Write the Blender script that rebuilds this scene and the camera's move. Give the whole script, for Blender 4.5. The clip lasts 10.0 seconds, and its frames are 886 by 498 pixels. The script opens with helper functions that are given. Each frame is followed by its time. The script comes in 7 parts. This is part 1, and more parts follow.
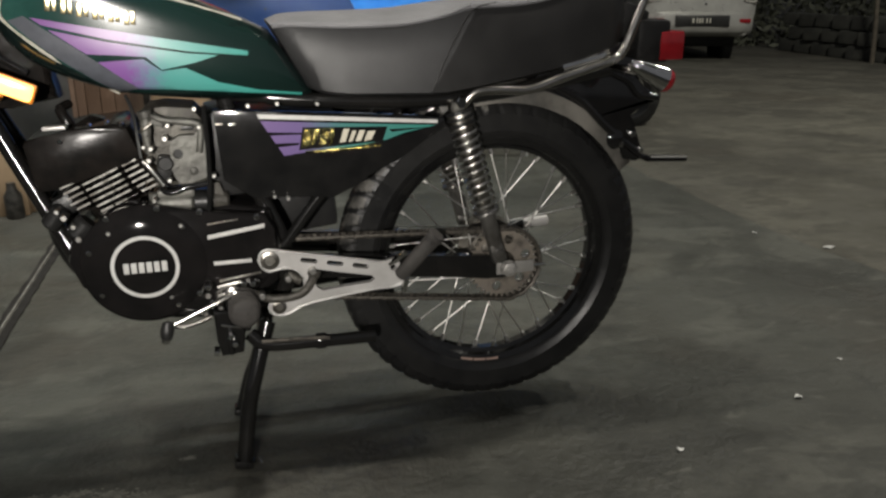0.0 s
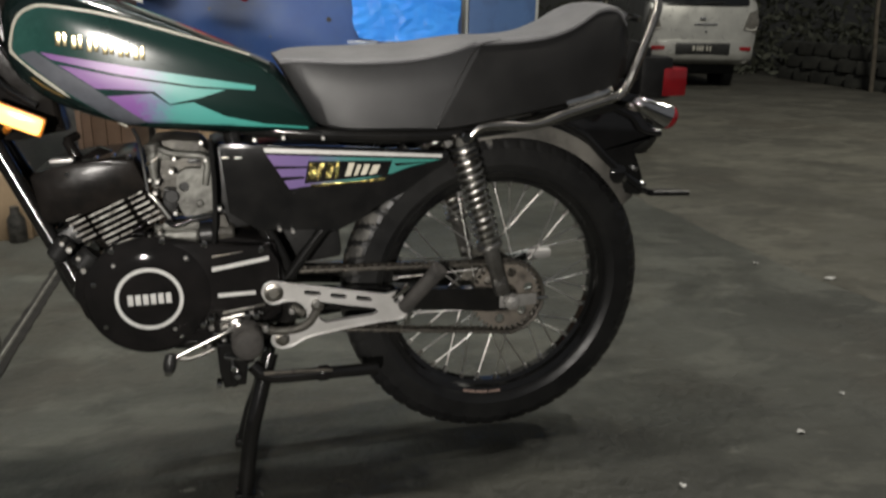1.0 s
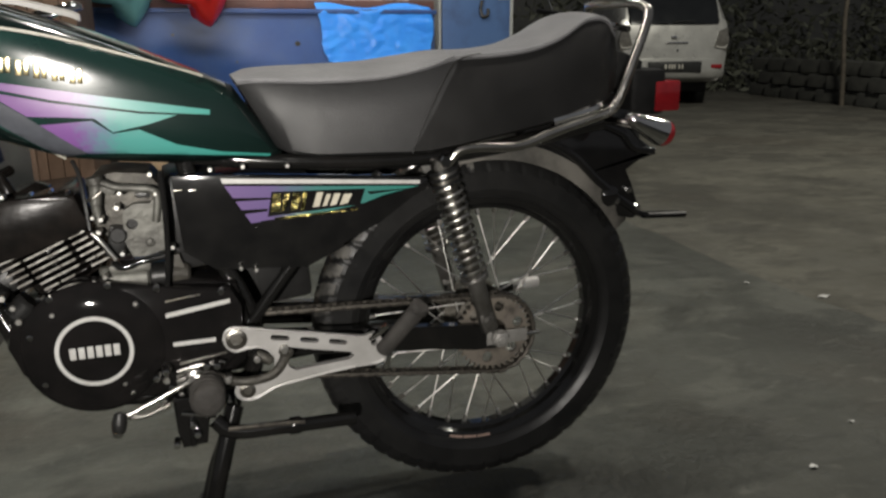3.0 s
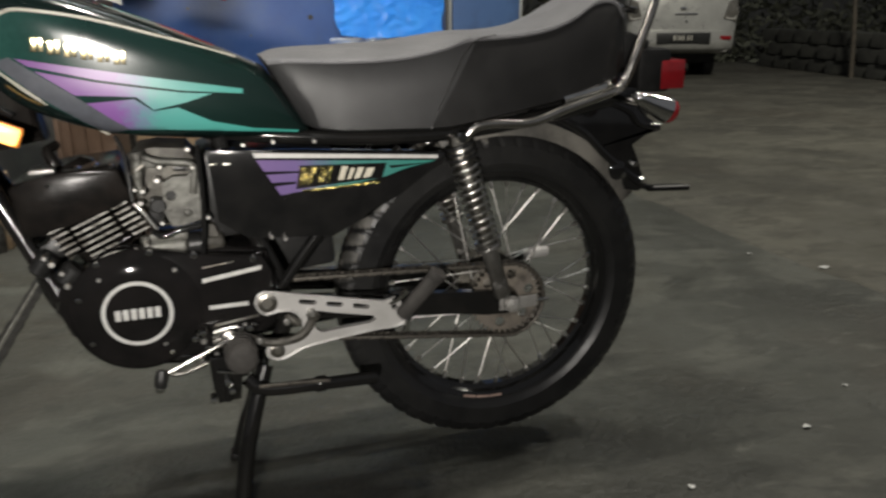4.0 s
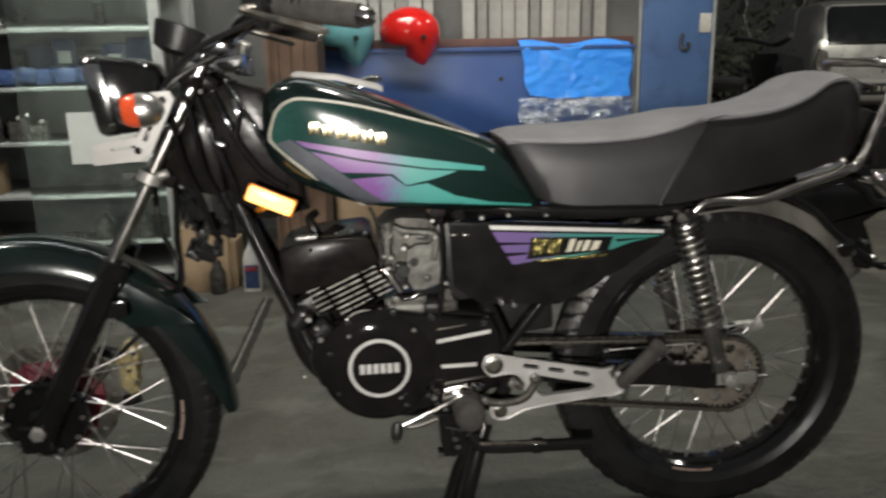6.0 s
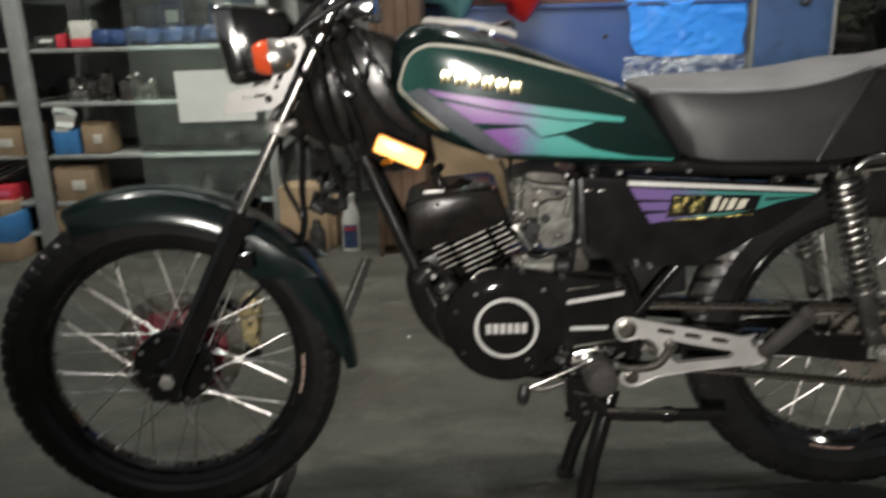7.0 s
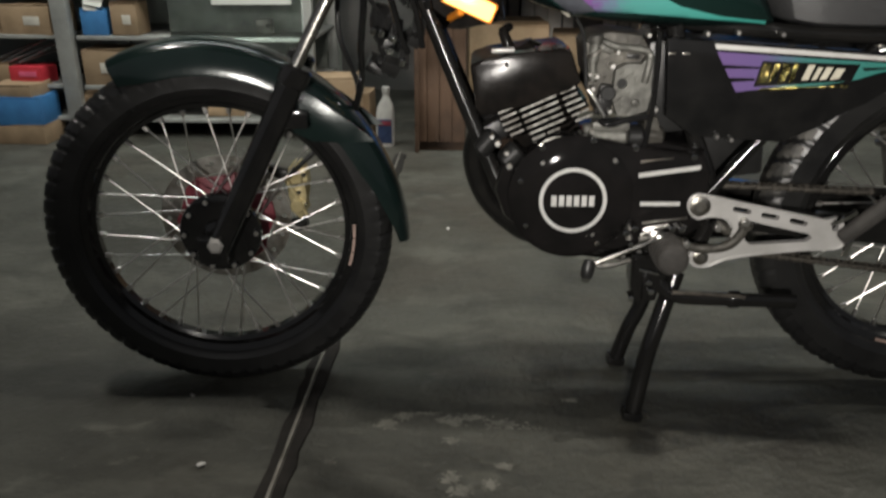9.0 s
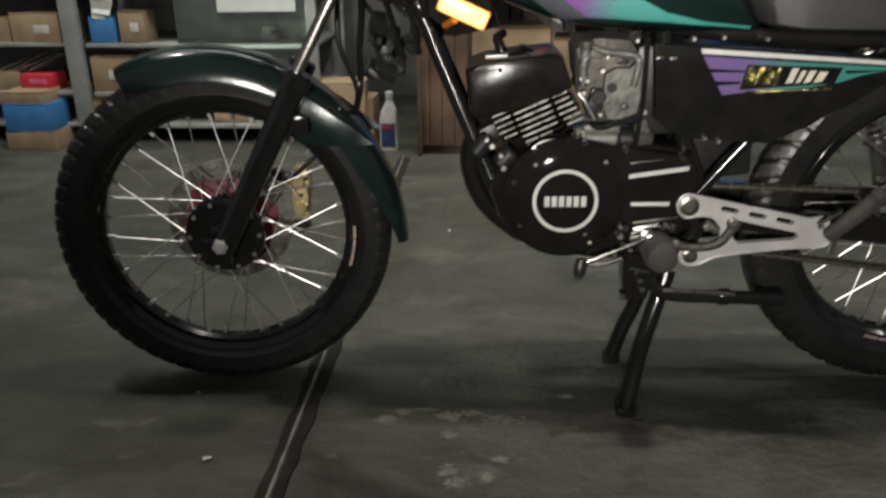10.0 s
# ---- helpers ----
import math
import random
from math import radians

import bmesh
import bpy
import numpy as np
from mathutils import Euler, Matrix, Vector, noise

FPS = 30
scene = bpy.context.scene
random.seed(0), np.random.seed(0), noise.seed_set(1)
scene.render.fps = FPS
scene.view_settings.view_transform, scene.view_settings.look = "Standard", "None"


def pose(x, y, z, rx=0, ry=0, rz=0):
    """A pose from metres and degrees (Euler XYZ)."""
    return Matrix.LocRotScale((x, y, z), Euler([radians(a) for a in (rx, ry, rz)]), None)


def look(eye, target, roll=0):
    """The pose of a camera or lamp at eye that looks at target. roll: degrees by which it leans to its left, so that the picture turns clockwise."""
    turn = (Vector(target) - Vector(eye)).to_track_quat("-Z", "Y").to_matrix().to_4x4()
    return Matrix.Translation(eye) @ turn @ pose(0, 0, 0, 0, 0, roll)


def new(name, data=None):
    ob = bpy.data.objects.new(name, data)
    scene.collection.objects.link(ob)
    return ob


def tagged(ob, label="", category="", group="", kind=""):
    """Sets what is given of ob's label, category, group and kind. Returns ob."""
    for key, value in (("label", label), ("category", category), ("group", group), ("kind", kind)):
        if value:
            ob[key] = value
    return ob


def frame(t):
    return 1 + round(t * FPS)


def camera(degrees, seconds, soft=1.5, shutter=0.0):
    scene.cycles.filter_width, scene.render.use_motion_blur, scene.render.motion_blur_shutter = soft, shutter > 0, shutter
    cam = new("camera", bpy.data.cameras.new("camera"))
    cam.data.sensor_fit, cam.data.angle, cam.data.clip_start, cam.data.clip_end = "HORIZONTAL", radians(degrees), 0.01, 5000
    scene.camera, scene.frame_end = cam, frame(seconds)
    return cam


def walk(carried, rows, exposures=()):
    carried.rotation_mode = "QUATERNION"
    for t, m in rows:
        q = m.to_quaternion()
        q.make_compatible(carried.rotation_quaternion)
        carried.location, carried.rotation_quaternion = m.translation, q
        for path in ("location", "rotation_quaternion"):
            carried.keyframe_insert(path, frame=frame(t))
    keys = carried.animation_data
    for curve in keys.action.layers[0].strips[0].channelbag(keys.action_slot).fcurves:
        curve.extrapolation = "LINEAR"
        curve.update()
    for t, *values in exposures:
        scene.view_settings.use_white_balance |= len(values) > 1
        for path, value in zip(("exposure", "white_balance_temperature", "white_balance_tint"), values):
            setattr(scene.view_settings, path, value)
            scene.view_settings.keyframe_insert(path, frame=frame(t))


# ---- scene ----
from mathutils.geometry import tessellate_polygon

cam = camera(59.9, 10.0, soft=2.5, shutter=0.9)
PATH = [
    (0, (-0.506, -1.431, 0.879), (0.007, 0.393, 0.237), 0.5),
    (0.5, (-0.512, -1.433, 0.884), (0.004, 0.396, 0.26), 0.7),
    (1, (-0.512, -1.427, 0.9), (0.005, 0.413, 0.313), 1.0),
    (1.5, (-0.496, -1.371, 0.9), (0.002, 0.495, 0.38), 0.1),
    (2, (-0.487, -1.296, 0.887), (0.027, 0.568, 0.377), -0.1),
    (2.5, (-0.479, -1.285, 0.879), (0.068, 0.569, 0.367), -0.2),
    (2.7, (-0.477, -1.287, 0.878), (0.09, 0.561, 0.363), -0.2),
    (3.8, (-0.513, -1.369, 0.897), (0.065, 0.453, 0.308), 0.0),
    (4, (-0.522, -1.376, 0.901), (0.032, 0.45, 0.302), -0.2),
    (4.5, (-0.539, -1.399, 0.917), (-0.061, 0.453, 0.332), -1.0),
    (5, (-0.572, -1.396, 0.941), (-0.162, 0.485, 0.4), -1.2),
    (5.5, (-0.598, -1.387, 0.955), (-0.316, 0.534, 0.473), -1.0),
    (5.7, (-0.618, -1.404, 0.959), (-0.395, 0.525, 0.482), -1.1),
    (6.8, (-0.726, -1.369, 0.944), (-0.699, 0.56, 0.416), -1.4),
    (7, (-0.738, -1.351, 0.929), (-0.776, 0.569, 0.372), -1.6),
    (7.5, (-0.78, -1.347, 0.902), (-0.857, 0.565, 0.318), -1.3),
    (8, (-0.798, -1.334, 0.881), (-0.9, 0.563, 0.258), -0.0),
    (8.5, (-0.806, -1.326, 0.854), (-0.891, 0.552, 0.169), 0.5),
    (9, (-0.818, -1.319, 0.826), (-0.895, 0.533, 0.074), 0.2),
    (9.5, (-0.824, -1.317, 0.819), (-0.906, 0.524, 0.042), -0.3),
    (10, (-0.798, -1.358, 0.835), (-0.895, 0.497, 0.092), -0.3),
]
walk(cam, [(t, look(eye, target, roll)) for t, eye, target, roll in PATH])

# ---- night light: a row of lamps under the canopy, plus unseen fills added behind the camera, in the shop and over the yard ----
world = bpy.data.worlds.new("night")
scene.world = world
world.use_nodes = True
world.node_tree.nodes["Background"].inputs[0].default_value = (0.6, 0.61, 0.64, 1)
world.node_tree.nodes["Background"].inputs[1].default_value = 0.17
scene.view_settings.exposure = 0.04


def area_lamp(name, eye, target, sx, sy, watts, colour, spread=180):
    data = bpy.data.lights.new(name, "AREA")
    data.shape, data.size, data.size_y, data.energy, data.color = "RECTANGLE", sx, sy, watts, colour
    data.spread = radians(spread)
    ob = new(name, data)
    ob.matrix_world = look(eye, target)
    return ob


for x, watts in ((-2.1, 22), (-0.4, 24.5), (1.3, 25)):
    area_lamp("ceiling_lamp", (x, 0.03, 2.75), (x, 0.26, 0), 0.14, 0.06, watts, (1.0, 0.94, 0.85))
# Unseen fill added behind the camera to light the bike's near side.
area_lamp("camera_fill", (-0.98, -2.5, 0.99), (-0.55, 0, 0.8), 0.1, 0.1, 6.6, (1.0, 0.95, 0.88), 50)
# Unseen lamp added to brighten the yard ground and the car.
area_lamp("yard_fill", (4.6, 1.6, 5.2), (5.2, 5.2, 0), 0.8, 0.5, 280, (1.0, 0.97, 0.84))
# Unseen long fill added to brighten the rack and counter.
area_lamp("shop_fill", (-1.4, 1.15, 2.8), (-1.4, 2.3, 0.5), 3.2, 0.06, 48, (0.95, 1.0, 0.96), 130)


# ---- materials ----
def material(name, colour, rough=0.5, metal=0.0, second=None, scale=8.0, stain=None, stain_scale=2.0, bump=0.0, bump_scale=60.0,
             coat=0.0, per_piece=0.0, emit=None, strength=0.0, detail=6.0, spread=(0.35, 0.65), rough_vary=0.12, spec=0.5, specks=None, speck_scale=40.0, blot=None, blot_scale=0.8):
    """A surface with variation at two scales, fine relief and uneven gloss."""
    m = bpy.data.materials.new(name)
    m.use_nodes = True
    nt = m.node_tree
    N, L = nt.nodes, nt.links
    b = N["Principled BSDF"]
    b.inputs["Roughness"].default_value = rough
    b.inputs["Metallic"].default_value = metal
    b.inputs["Coat Weight"].default_value = coat
    b.inputs["Coat Roughness"].default_value = 0.08
    b.inputs["Specular IOR Level"].default_value = spec
    geo = N.new("ShaderNodeTexCoord")
    col = N.new("ShaderNodeRGB")
    col.outputs[0].default_value = (*colour, 1)
    out = col.outputs[0]

    def noise_node(sc, det=detail):
        n = N.new("ShaderNodeTexNoise")
        n.inputs["Scale"].default_value, n.inputs["Detail"].default_value, n.inputs["Roughness"].default_value = sc, det, 0.6
        L.new(geo.outputs["Object"], n.inputs["Vector"])
        return n.outputs["Fac"]

    def mix(fac, a, c):
        n = N.new("ShaderNodeMix")
        n.data_type = "RGBA"
        L.new(fac, n.inputs[0])
        L.new(a, n.inputs[6])
        if isinstance(c, tuple):
            n.inputs[7].default_value = (*c, 1)
        else:
            L.new(c, n.inputs[7])
        return n.outputs[2]

    def ramp(fac, lo, hi):
        n = N.new("ShaderNodeMapRange")
        n.inputs[1].default_value, n.inputs[2].default_value = lo, hi
        L.new(fac, n.inputs[0])
        return n.outputs[0]

    if second:
        out = mix(ramp(noise_node(scale), *spread), out, second)
    if stain:
        out = mix(ramp(noise_node(stain_scale, 8), 0.5, 0.72), out, stain)
    if blot:
        out = mix(ramp(noise_node(blot_scale, 10), 0.46, 0.6), out, blot)
    if specks:
        out = mix(ramp(noise_node(speck_scale, 3), 0.66, 0.74), out, specks)
    if per_piece:
        info = N.new("ShaderNodeObjectInfo")
        hsv = N.new("ShaderNodeHueSaturation")
        L.new(ramp(info.outputs["Random"], -1 / per_piece * 0.5 + 0.5, 1 / per_piece * 0.5 + 0.5), hsv.inputs["Value"])
        rng = hsv.inputs["Value"].links[0].from_node
        rng.inputs[1].default_value, rng.inputs[2].default_value = 0, 1
        rng.inputs[3].default_value, rng.inputs[4].default_value = 1 - per_piece, 1 + per_piece
        L.new(out, hsv.inputs["Color"])
        out = hsv.outputs[0]
    L.new(out, b.inputs["Base Color"])
    if rough_vary:
        r = N.new("ShaderNodeMapRange")
        r.inputs[3].default_value, r.inputs[4].default_value = max(0.03, rough - rough_vary), min(1, rough + rough_vary)
        L.new(noise_node(scale * 1.7), r.inputs[0])
        L.new(r.outputs[0], b.inputs["Roughness"])
    if bump:
        bp = N.new("ShaderNodeBump")
        bp.inputs["Strength"].default_value, bp.inputs["Distance"].default_value = bump, 0.004
        L.new(noise_node(bump_scale), bp.inputs["Height"])
        L.new(bp.outputs[0], b.inputs["Normal"])
    if emit:
        b.inputs["Emission Color"].default_value = (*emit, 1)
        b.inputs["Emission Strength"].default_value = strength
    return m


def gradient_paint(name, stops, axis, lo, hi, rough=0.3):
    """A colour fade along one axis of the place, for prints and a painted highlight, with a ragged transition."""
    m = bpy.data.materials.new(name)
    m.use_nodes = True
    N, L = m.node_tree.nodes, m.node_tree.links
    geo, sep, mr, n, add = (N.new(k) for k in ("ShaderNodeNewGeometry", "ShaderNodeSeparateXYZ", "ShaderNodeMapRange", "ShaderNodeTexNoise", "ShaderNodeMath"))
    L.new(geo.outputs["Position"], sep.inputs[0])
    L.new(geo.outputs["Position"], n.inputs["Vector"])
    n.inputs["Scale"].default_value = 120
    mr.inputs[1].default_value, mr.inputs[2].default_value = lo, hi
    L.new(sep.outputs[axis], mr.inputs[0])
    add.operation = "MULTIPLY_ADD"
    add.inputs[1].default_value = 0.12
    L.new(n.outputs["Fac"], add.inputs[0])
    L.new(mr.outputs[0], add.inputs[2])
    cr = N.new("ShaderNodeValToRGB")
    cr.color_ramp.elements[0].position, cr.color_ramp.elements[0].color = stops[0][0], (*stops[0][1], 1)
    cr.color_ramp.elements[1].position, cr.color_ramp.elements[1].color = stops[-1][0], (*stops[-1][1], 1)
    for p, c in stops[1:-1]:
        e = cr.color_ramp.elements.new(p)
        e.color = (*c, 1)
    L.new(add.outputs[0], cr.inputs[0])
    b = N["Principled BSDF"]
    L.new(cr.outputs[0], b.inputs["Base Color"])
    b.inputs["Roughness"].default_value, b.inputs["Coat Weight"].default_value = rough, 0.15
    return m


def glass(name, tint=(1, 1, 1), rough=0.02):
    m = bpy.data.materials.new(name)
    m.use_nodes = True
    b = m.node_tree.nodes["Principled BSDF"]
    b.inputs["Base Color"].default_value = (*tint, 1)
    b.inputs["Transmission Weight"].default_value, b.inputs["Roughness"].default_value, b.inputs["IOR"].default_value = 1, rough, 1.45
    return m


RUBBER = material("tyre_rubber", (0.0095, 0.0095, 0.0098), 0.32, second=(0.017, 0.0168, 0.0164), scale=14, bump=0.12, bump_scale=220, spec=0.4)
GLOSS = material("gloss_black_enamel", (0.006, 0.006, 0.0062), 0.09, second=(0.0105, 0.0102, 0.01), scale=20, coat=0.3, rough_vary=0.04)
SATIN = material("satin_black_plastic", (0.009, 0.009, 0.009), 0.36, second=(0.017, 0.0168, 0.0165), scale=25, bump=0.1, bump_scale=300, spec=0.3)
FRAME = material("black_frame_paint", (0.008, 0.0078, 0.0075), 0.13, second=(0.016, 0.0148, 0.0135), scale=12, spread=(0.5, 0.8), spec=0.5, rough_vary=0.06)
SOFT_CHROME = material("worn_chrome", (0.64, 0.63, 0.6), 0.32, 1.0, second=(0.4, 0.385, 0.35), scale=22, spread=(0.4, 0.8), rough_vary=0.1, bump=0.08, bump_scale=160)
DUSTY = material("dusty_tyre_tread", (0.02, 0.0195, 0.018), 0.6, second=(0.11, 0.104, 0.092), scale=12, spread=(0.36, 0.6), bump=0.4, bump_scale=160)
CHROME = material("chrome", (0.72, 0.72, 0.71), 0.08, 1.0, second=(0.5, 0.49, 0.47), scale=18, spread=(0.45, 0.8), rough_vary=0.05)
DULL = material("dull_zinc", (0.42, 0.41, 0.38), 0.32, 1.0, second=(0.2, 0.18, 0.15), scale=22, bump=0.2, bump_scale=140)
RAIL_CHROME = material("dulled_chrome_rail", (0.52, 0.505, 0.475), 0.24, 1.0, second=(0.34, 0.325, 0.3), scale=22, spread=(0.4, 0.8), rough_vary=0.1)
DULL_ALLOY = material("dull_pressed_alloy", (0.42, 0.41, 0.39), 0.42, 0.5, second=(0.3, 0.29, 0.27), scale=18, bump=0.1, bump_scale=200)
SHOCK_GREY = material("dull_shock_body", (0.17, 0.165, 0.155), 0.34, 0.7, second=(0.1, 0.095, 0.085), scale=20, bump=0.1, bump_scale=160)
SILVER = material("silver_painted_alloy", (0.46, 0.45, 0.435), 0.4, 0.2, second=(0.36, 0.35, 0.335), scale=16, bump=0.08, bump_scale=260)
CAST = material("grimy_cast_alloy", (0.16, 0.148, 0.125), 0.42, 0.5, second=(0.055, 0.047, 0.037), scale=34, stain=(0.018, 0.016, 0.014), stain_scale=30, bump=0.6, bump_scale=110)
CARB_GREY = material("dusty_grey_die_casting", (0.135, 0.134, 0.12), 0.48, 0.35, second=(0.085, 0.083, 0.073), scale=45, stain=(0.035, 0.033, 0.029), stain_scale=26, bump=0.35, bump_scale=120)
CAST_DARK = material("oily_cast_alloy", (0.07, 0.066, 0.056), 0.5, 0.4, second=(0.03, 0.027, 0.023), scale=40, stain=(0.12, 0.112, 0.095), stain_scale=22, bump=0.6, bump_scale=100)
FIN = material("black_engine_enamel", (0.0062, 0.0058, 0.0054), 0.2, second=(0.012, 0.0102, 0.009), scale=30, bump=0.06, spec=0.12)
FIN_EDGE = material("machined_fin_edge", (0.66, 0.64, 0.6), 0.3, 0.6, second=(0.2, 0.185, 0.165), scale=55)
SPOKE = material("galvanised_spoke", (0.78, 0.77, 0.74), 0.34, 1.0, second=(0.55, 0.53, 0.5), scale=30)
CHAIN = material("greasy_chain_steel", (0.12, 0.108, 0.09), 0.45, 0.5, second=(0.045, 0.04, 0.034), scale=60)
RUST = material("rusty_sprocket_steel", (0.2, 0.175, 0.15), 0.5, 0.3, second=(0.21, 0.185, 0.15), scale=30, stain=(0.03, 0.027, 0.025), stain_scale=20, bump=0.3)
VINYL_SIDE = material("dark_grey_seat_vinyl", (0.021, 0.021, 0.0215), 0.42, second=(0.03, 0.03, 0.0305), scale=10, bump=0.2, bump_scale=420, spec=0.42)
VINYL = material("black_seat_vinyl", (0.0085, 0.0082, 0.008), 0.38, second=(0.013, 0.0125, 0.012), scale=10, bump=0.12, bump_scale=420, spec=0.42)
VINYL_TOP = material("worn_grey_seat_vinyl", (0.13, 0.13, 0.136), 0.5, second=(0.175, 0.175, 0.182), scale=12, bump=0.35, bump_scale=380)
GREEN = material("dark_green_metallic_paint", (0.0045, 0.0095, 0.009), 0.15, 0.2, second=(0.0065, 0.013, 0.012), scale=30, coat=0.45, rough_vary=0.04)
FENDER_GREEN = material("dulled_dark_green_paint", (0.0068, 0.0138, 0.0128), 0.18, 0.15, second=(0.0095, 0.018, 0.0166), scale=9, coat=0.25, rough_vary=0.08, bump=0.05, bump_scale=120)
# The paler front is a highlight put into the panel's colour.
GREEN_PANEL = gradient_paint("green_panel_highlight_fade", [(0.0, (0.026, 0.08, 0.068)), (0.15, (0.0135, 0.046, 0.039)), (0.36, (0.007, 0.022, 0.019)), (1.0, (0.004, 0.011, 0.0095))], 0, -0.82, -0.36, 0.17)
FADE = gradient_paint("violet_to_teal_print", [(0.0, (0.165, 0.068, 0.22)), (0.42, (0.165, 0.072, 0.235)), (0.58, (0.07, 0.25, 0.23)), (1.0, (0.048, 0.285, 0.24))], 0, -0.78, -0.42, 0.32)
FADE_SIDE = gradient_paint("side_violet_to_teal_print", [(0.0, (0.125, 0.067, 0.2)), (0.3, (0.117, 0.077, 0.207)), (0.52, (0.045, 0.17, 0.157)), (1.0, (0.034, 0.2, 0.165))], 0, -0.47, -0.14, 0.32)
SLATE = material("slate_grey_print", (0.075, 0.08, 0.095), 0.35, second=(0.06, 0.064, 0.075), scale=60)
EMBLEM = material("pale_emblem_print", (0.58, 0.55, 0.45), 0.35, second=(0.46, 0.43, 0.34), scale=60)
COVER_BLACK = material("oily_black_engine_paint", (0.0065, 0.0063, 0.0062), 0.08, second=(0.011, 0.010, 0.0098), scale=16, spec=0.16, rough_vary=0.04, bump=0.05, bump_scale=30)
CREAM = material("cream_pinstripe", (0.42, 0.40, 0.34), 0.4, second=(0.34, 0.32, 0.27), scale=80)
WHITE = material("white_print", (0.54, 0.54, 0.52), 0.4, second=(0.45, 0.44, 0.42), scale=60)
GOLD = material("gold_foil", (0.8, 0.66, 0.26), 0.2, 1.0, second=(0.03, 0.028, 0.012), scale=110, spread=(0.42, 0.5), bump=0.8, bump_scale=120)
PALE_GOLD = material("pale_gold_badge", (0.66, 0.58, 0.36), 0.16, 1.0, second=(0.4, 0.33, 0.18), scale=50)
GOLD_PAINT = material("gold_anodised_caliper", (0.62, 0.53, 0.3), 0.35, 0.5, second=(0.42, 0.34, 0.17), scale=40)
RIM_PRINT = material("faded_pink_print", (0.42, 0.30, 0.25), 0.5, second=(0.28, 0.2, 0.17), scale=90)
RED_PAINT = material("red_carrier_paint", (0.21, 0.026, 0.042), 0.5, second=(0.14, 0.016, 0.026), scale=30)
RED_LENS = material("red_tail_lens", (0.27, 0.012, 0.016), 0.15, second=(0.2, 0.008, 0.012), scale=40, coat=0.6)
ORANGE_LENS = material("orange_lens", (0.75, 0.10, 0.03), 0.2, second=(0.6, 0.07, 0.02), scale=40, coat=0.5)
CLEAR_LENS = material("clear_lens", (0.5, 0.49, 0.46), 0.1, second=(0.38, 0.36, 0.33), scale=50, coat=0.8)
AMBER_LAMP = material("lit_amber_marker", (0.9, 0.45, 0.05), 0.2, second=(0.85, 0.4, 0.04), scale=30, emit=(1.0, 0.62, 0.2), strength=2.6)
AMBER = material("amber_plastic", (0.75, 0.26, 0.02), 0.3, second=(0.65, 0.2, 0.015), scale=30)
PEG = material("worn_peg_rubber", (0.034, 0.032, 0.03), 0.6, second=(0.06, 0.056, 0.052), scale=18, bump=0.5, bump_scale=150, spec=0.15)
GREY_FENDER = material("dusty_grey_plastic", (0.17, 0.16, 0.14), 0.6, second=(0.05, 0.047, 0.041), scale=11, stain=(0.03, 0.03, 0.028), stain_scale=9, bump=0.2)


# ---- shapes ----
def frame_of(way):
    way = Vector(way).normalized()
    side = way.cross(Vector((0, 0, 1)) if abs(way.z) < 0.9 else Vector((1, 0, 0))).normalized()
    return side, way.cross(side).normalized(), way


def ring_faces(bm, rings, closed=False, cap=True):
    """Joins rings of equal count with quads."""
    vs = [[bm.verts.new(p) for p in r] for r in rings]
    pairs = list(zip(vs, vs[1:])) + ([(vs[-1], vs[0])] if closed else [])
    for a, b in pairs:
        for i in range(len(a)):
            j = (i + 1) % len(a)
            bm.faces.new((a[i], a[j], b[j], b[i]))
    if cap and not closed:
        bm.faces.new(reversed(vs[0]))
        bm.faces.new(vs[-1])
    return vs


def rod(bm, p0, p1, r0, r1=None, seg=16):
    p0, p1 = Vector(p0), Vector(p1)
    r1 = r0 if r1 is None else r1
    u, v, w = frame_of(p1 - p0)
    e = min(0.12 * (p1 - p0).length, 0.25 * min(r0, r1) if min(r0, r1) > 0 else 0)
    rings = []
    for p, r in ((p0, r0 - e), (p0 + w * e, r0), (p1 - w * e, r1), (p1, r1 - e)):
        rings.append([p + (u * math.cos(a) + v * math.sin(a)) * r for a in (2 * math.pi * k / seg for k in range(seg))])
    ring_faces(bm, rings)


def curve_points(pts, steps=6):
    """A smooth line through the given points."""
    pts = [Vector(p) for p in pts]
    if len(pts) < 3 or steps < 2:
        return pts
    out = []
    ext = [2 * pts[0] - pts[1], *pts, 2 * pts[-1] - pts[-2]]
    for i in range(1, len(ext) - 2):
        a, b, c, d = ext[i - 1:i + 3]
        for k in range(steps):
            t = k / steps
            out.append(0.5 * ((2 * b) + (c - a) * t + (2 * a - 5 * b + 4 * c - d) * t * t + (3 * b - a - 3 * c + d) * t ** 3))
    out.append(pts[-1])
    return out


def tube(bm, pts, r, seg=12, steps=6, r_end=None, flat=1.0):
    pts = curve_points(pts, steps)
    u, v, w = frame_of(pts[1] - pts[0])
    rings = []
    for i, p in enumerate(pts):
        way = (pts[min(i + 1, len(pts) - 1)] - pts[max(i - 1, 0)]).normalized()
        u = (u - way * u.dot(way)).normalized()
        v = way.cross(u)
        rr = r if r_end is None else r + (r_end - r) * i / (len(pts) - 1)
        rings.append([p + (u * math.cos(a) + v * math.sin(a) * flat) * rr for a in (2 * math.pi * k / seg for k in range(seg))])
    ring_faces(bm, rings)


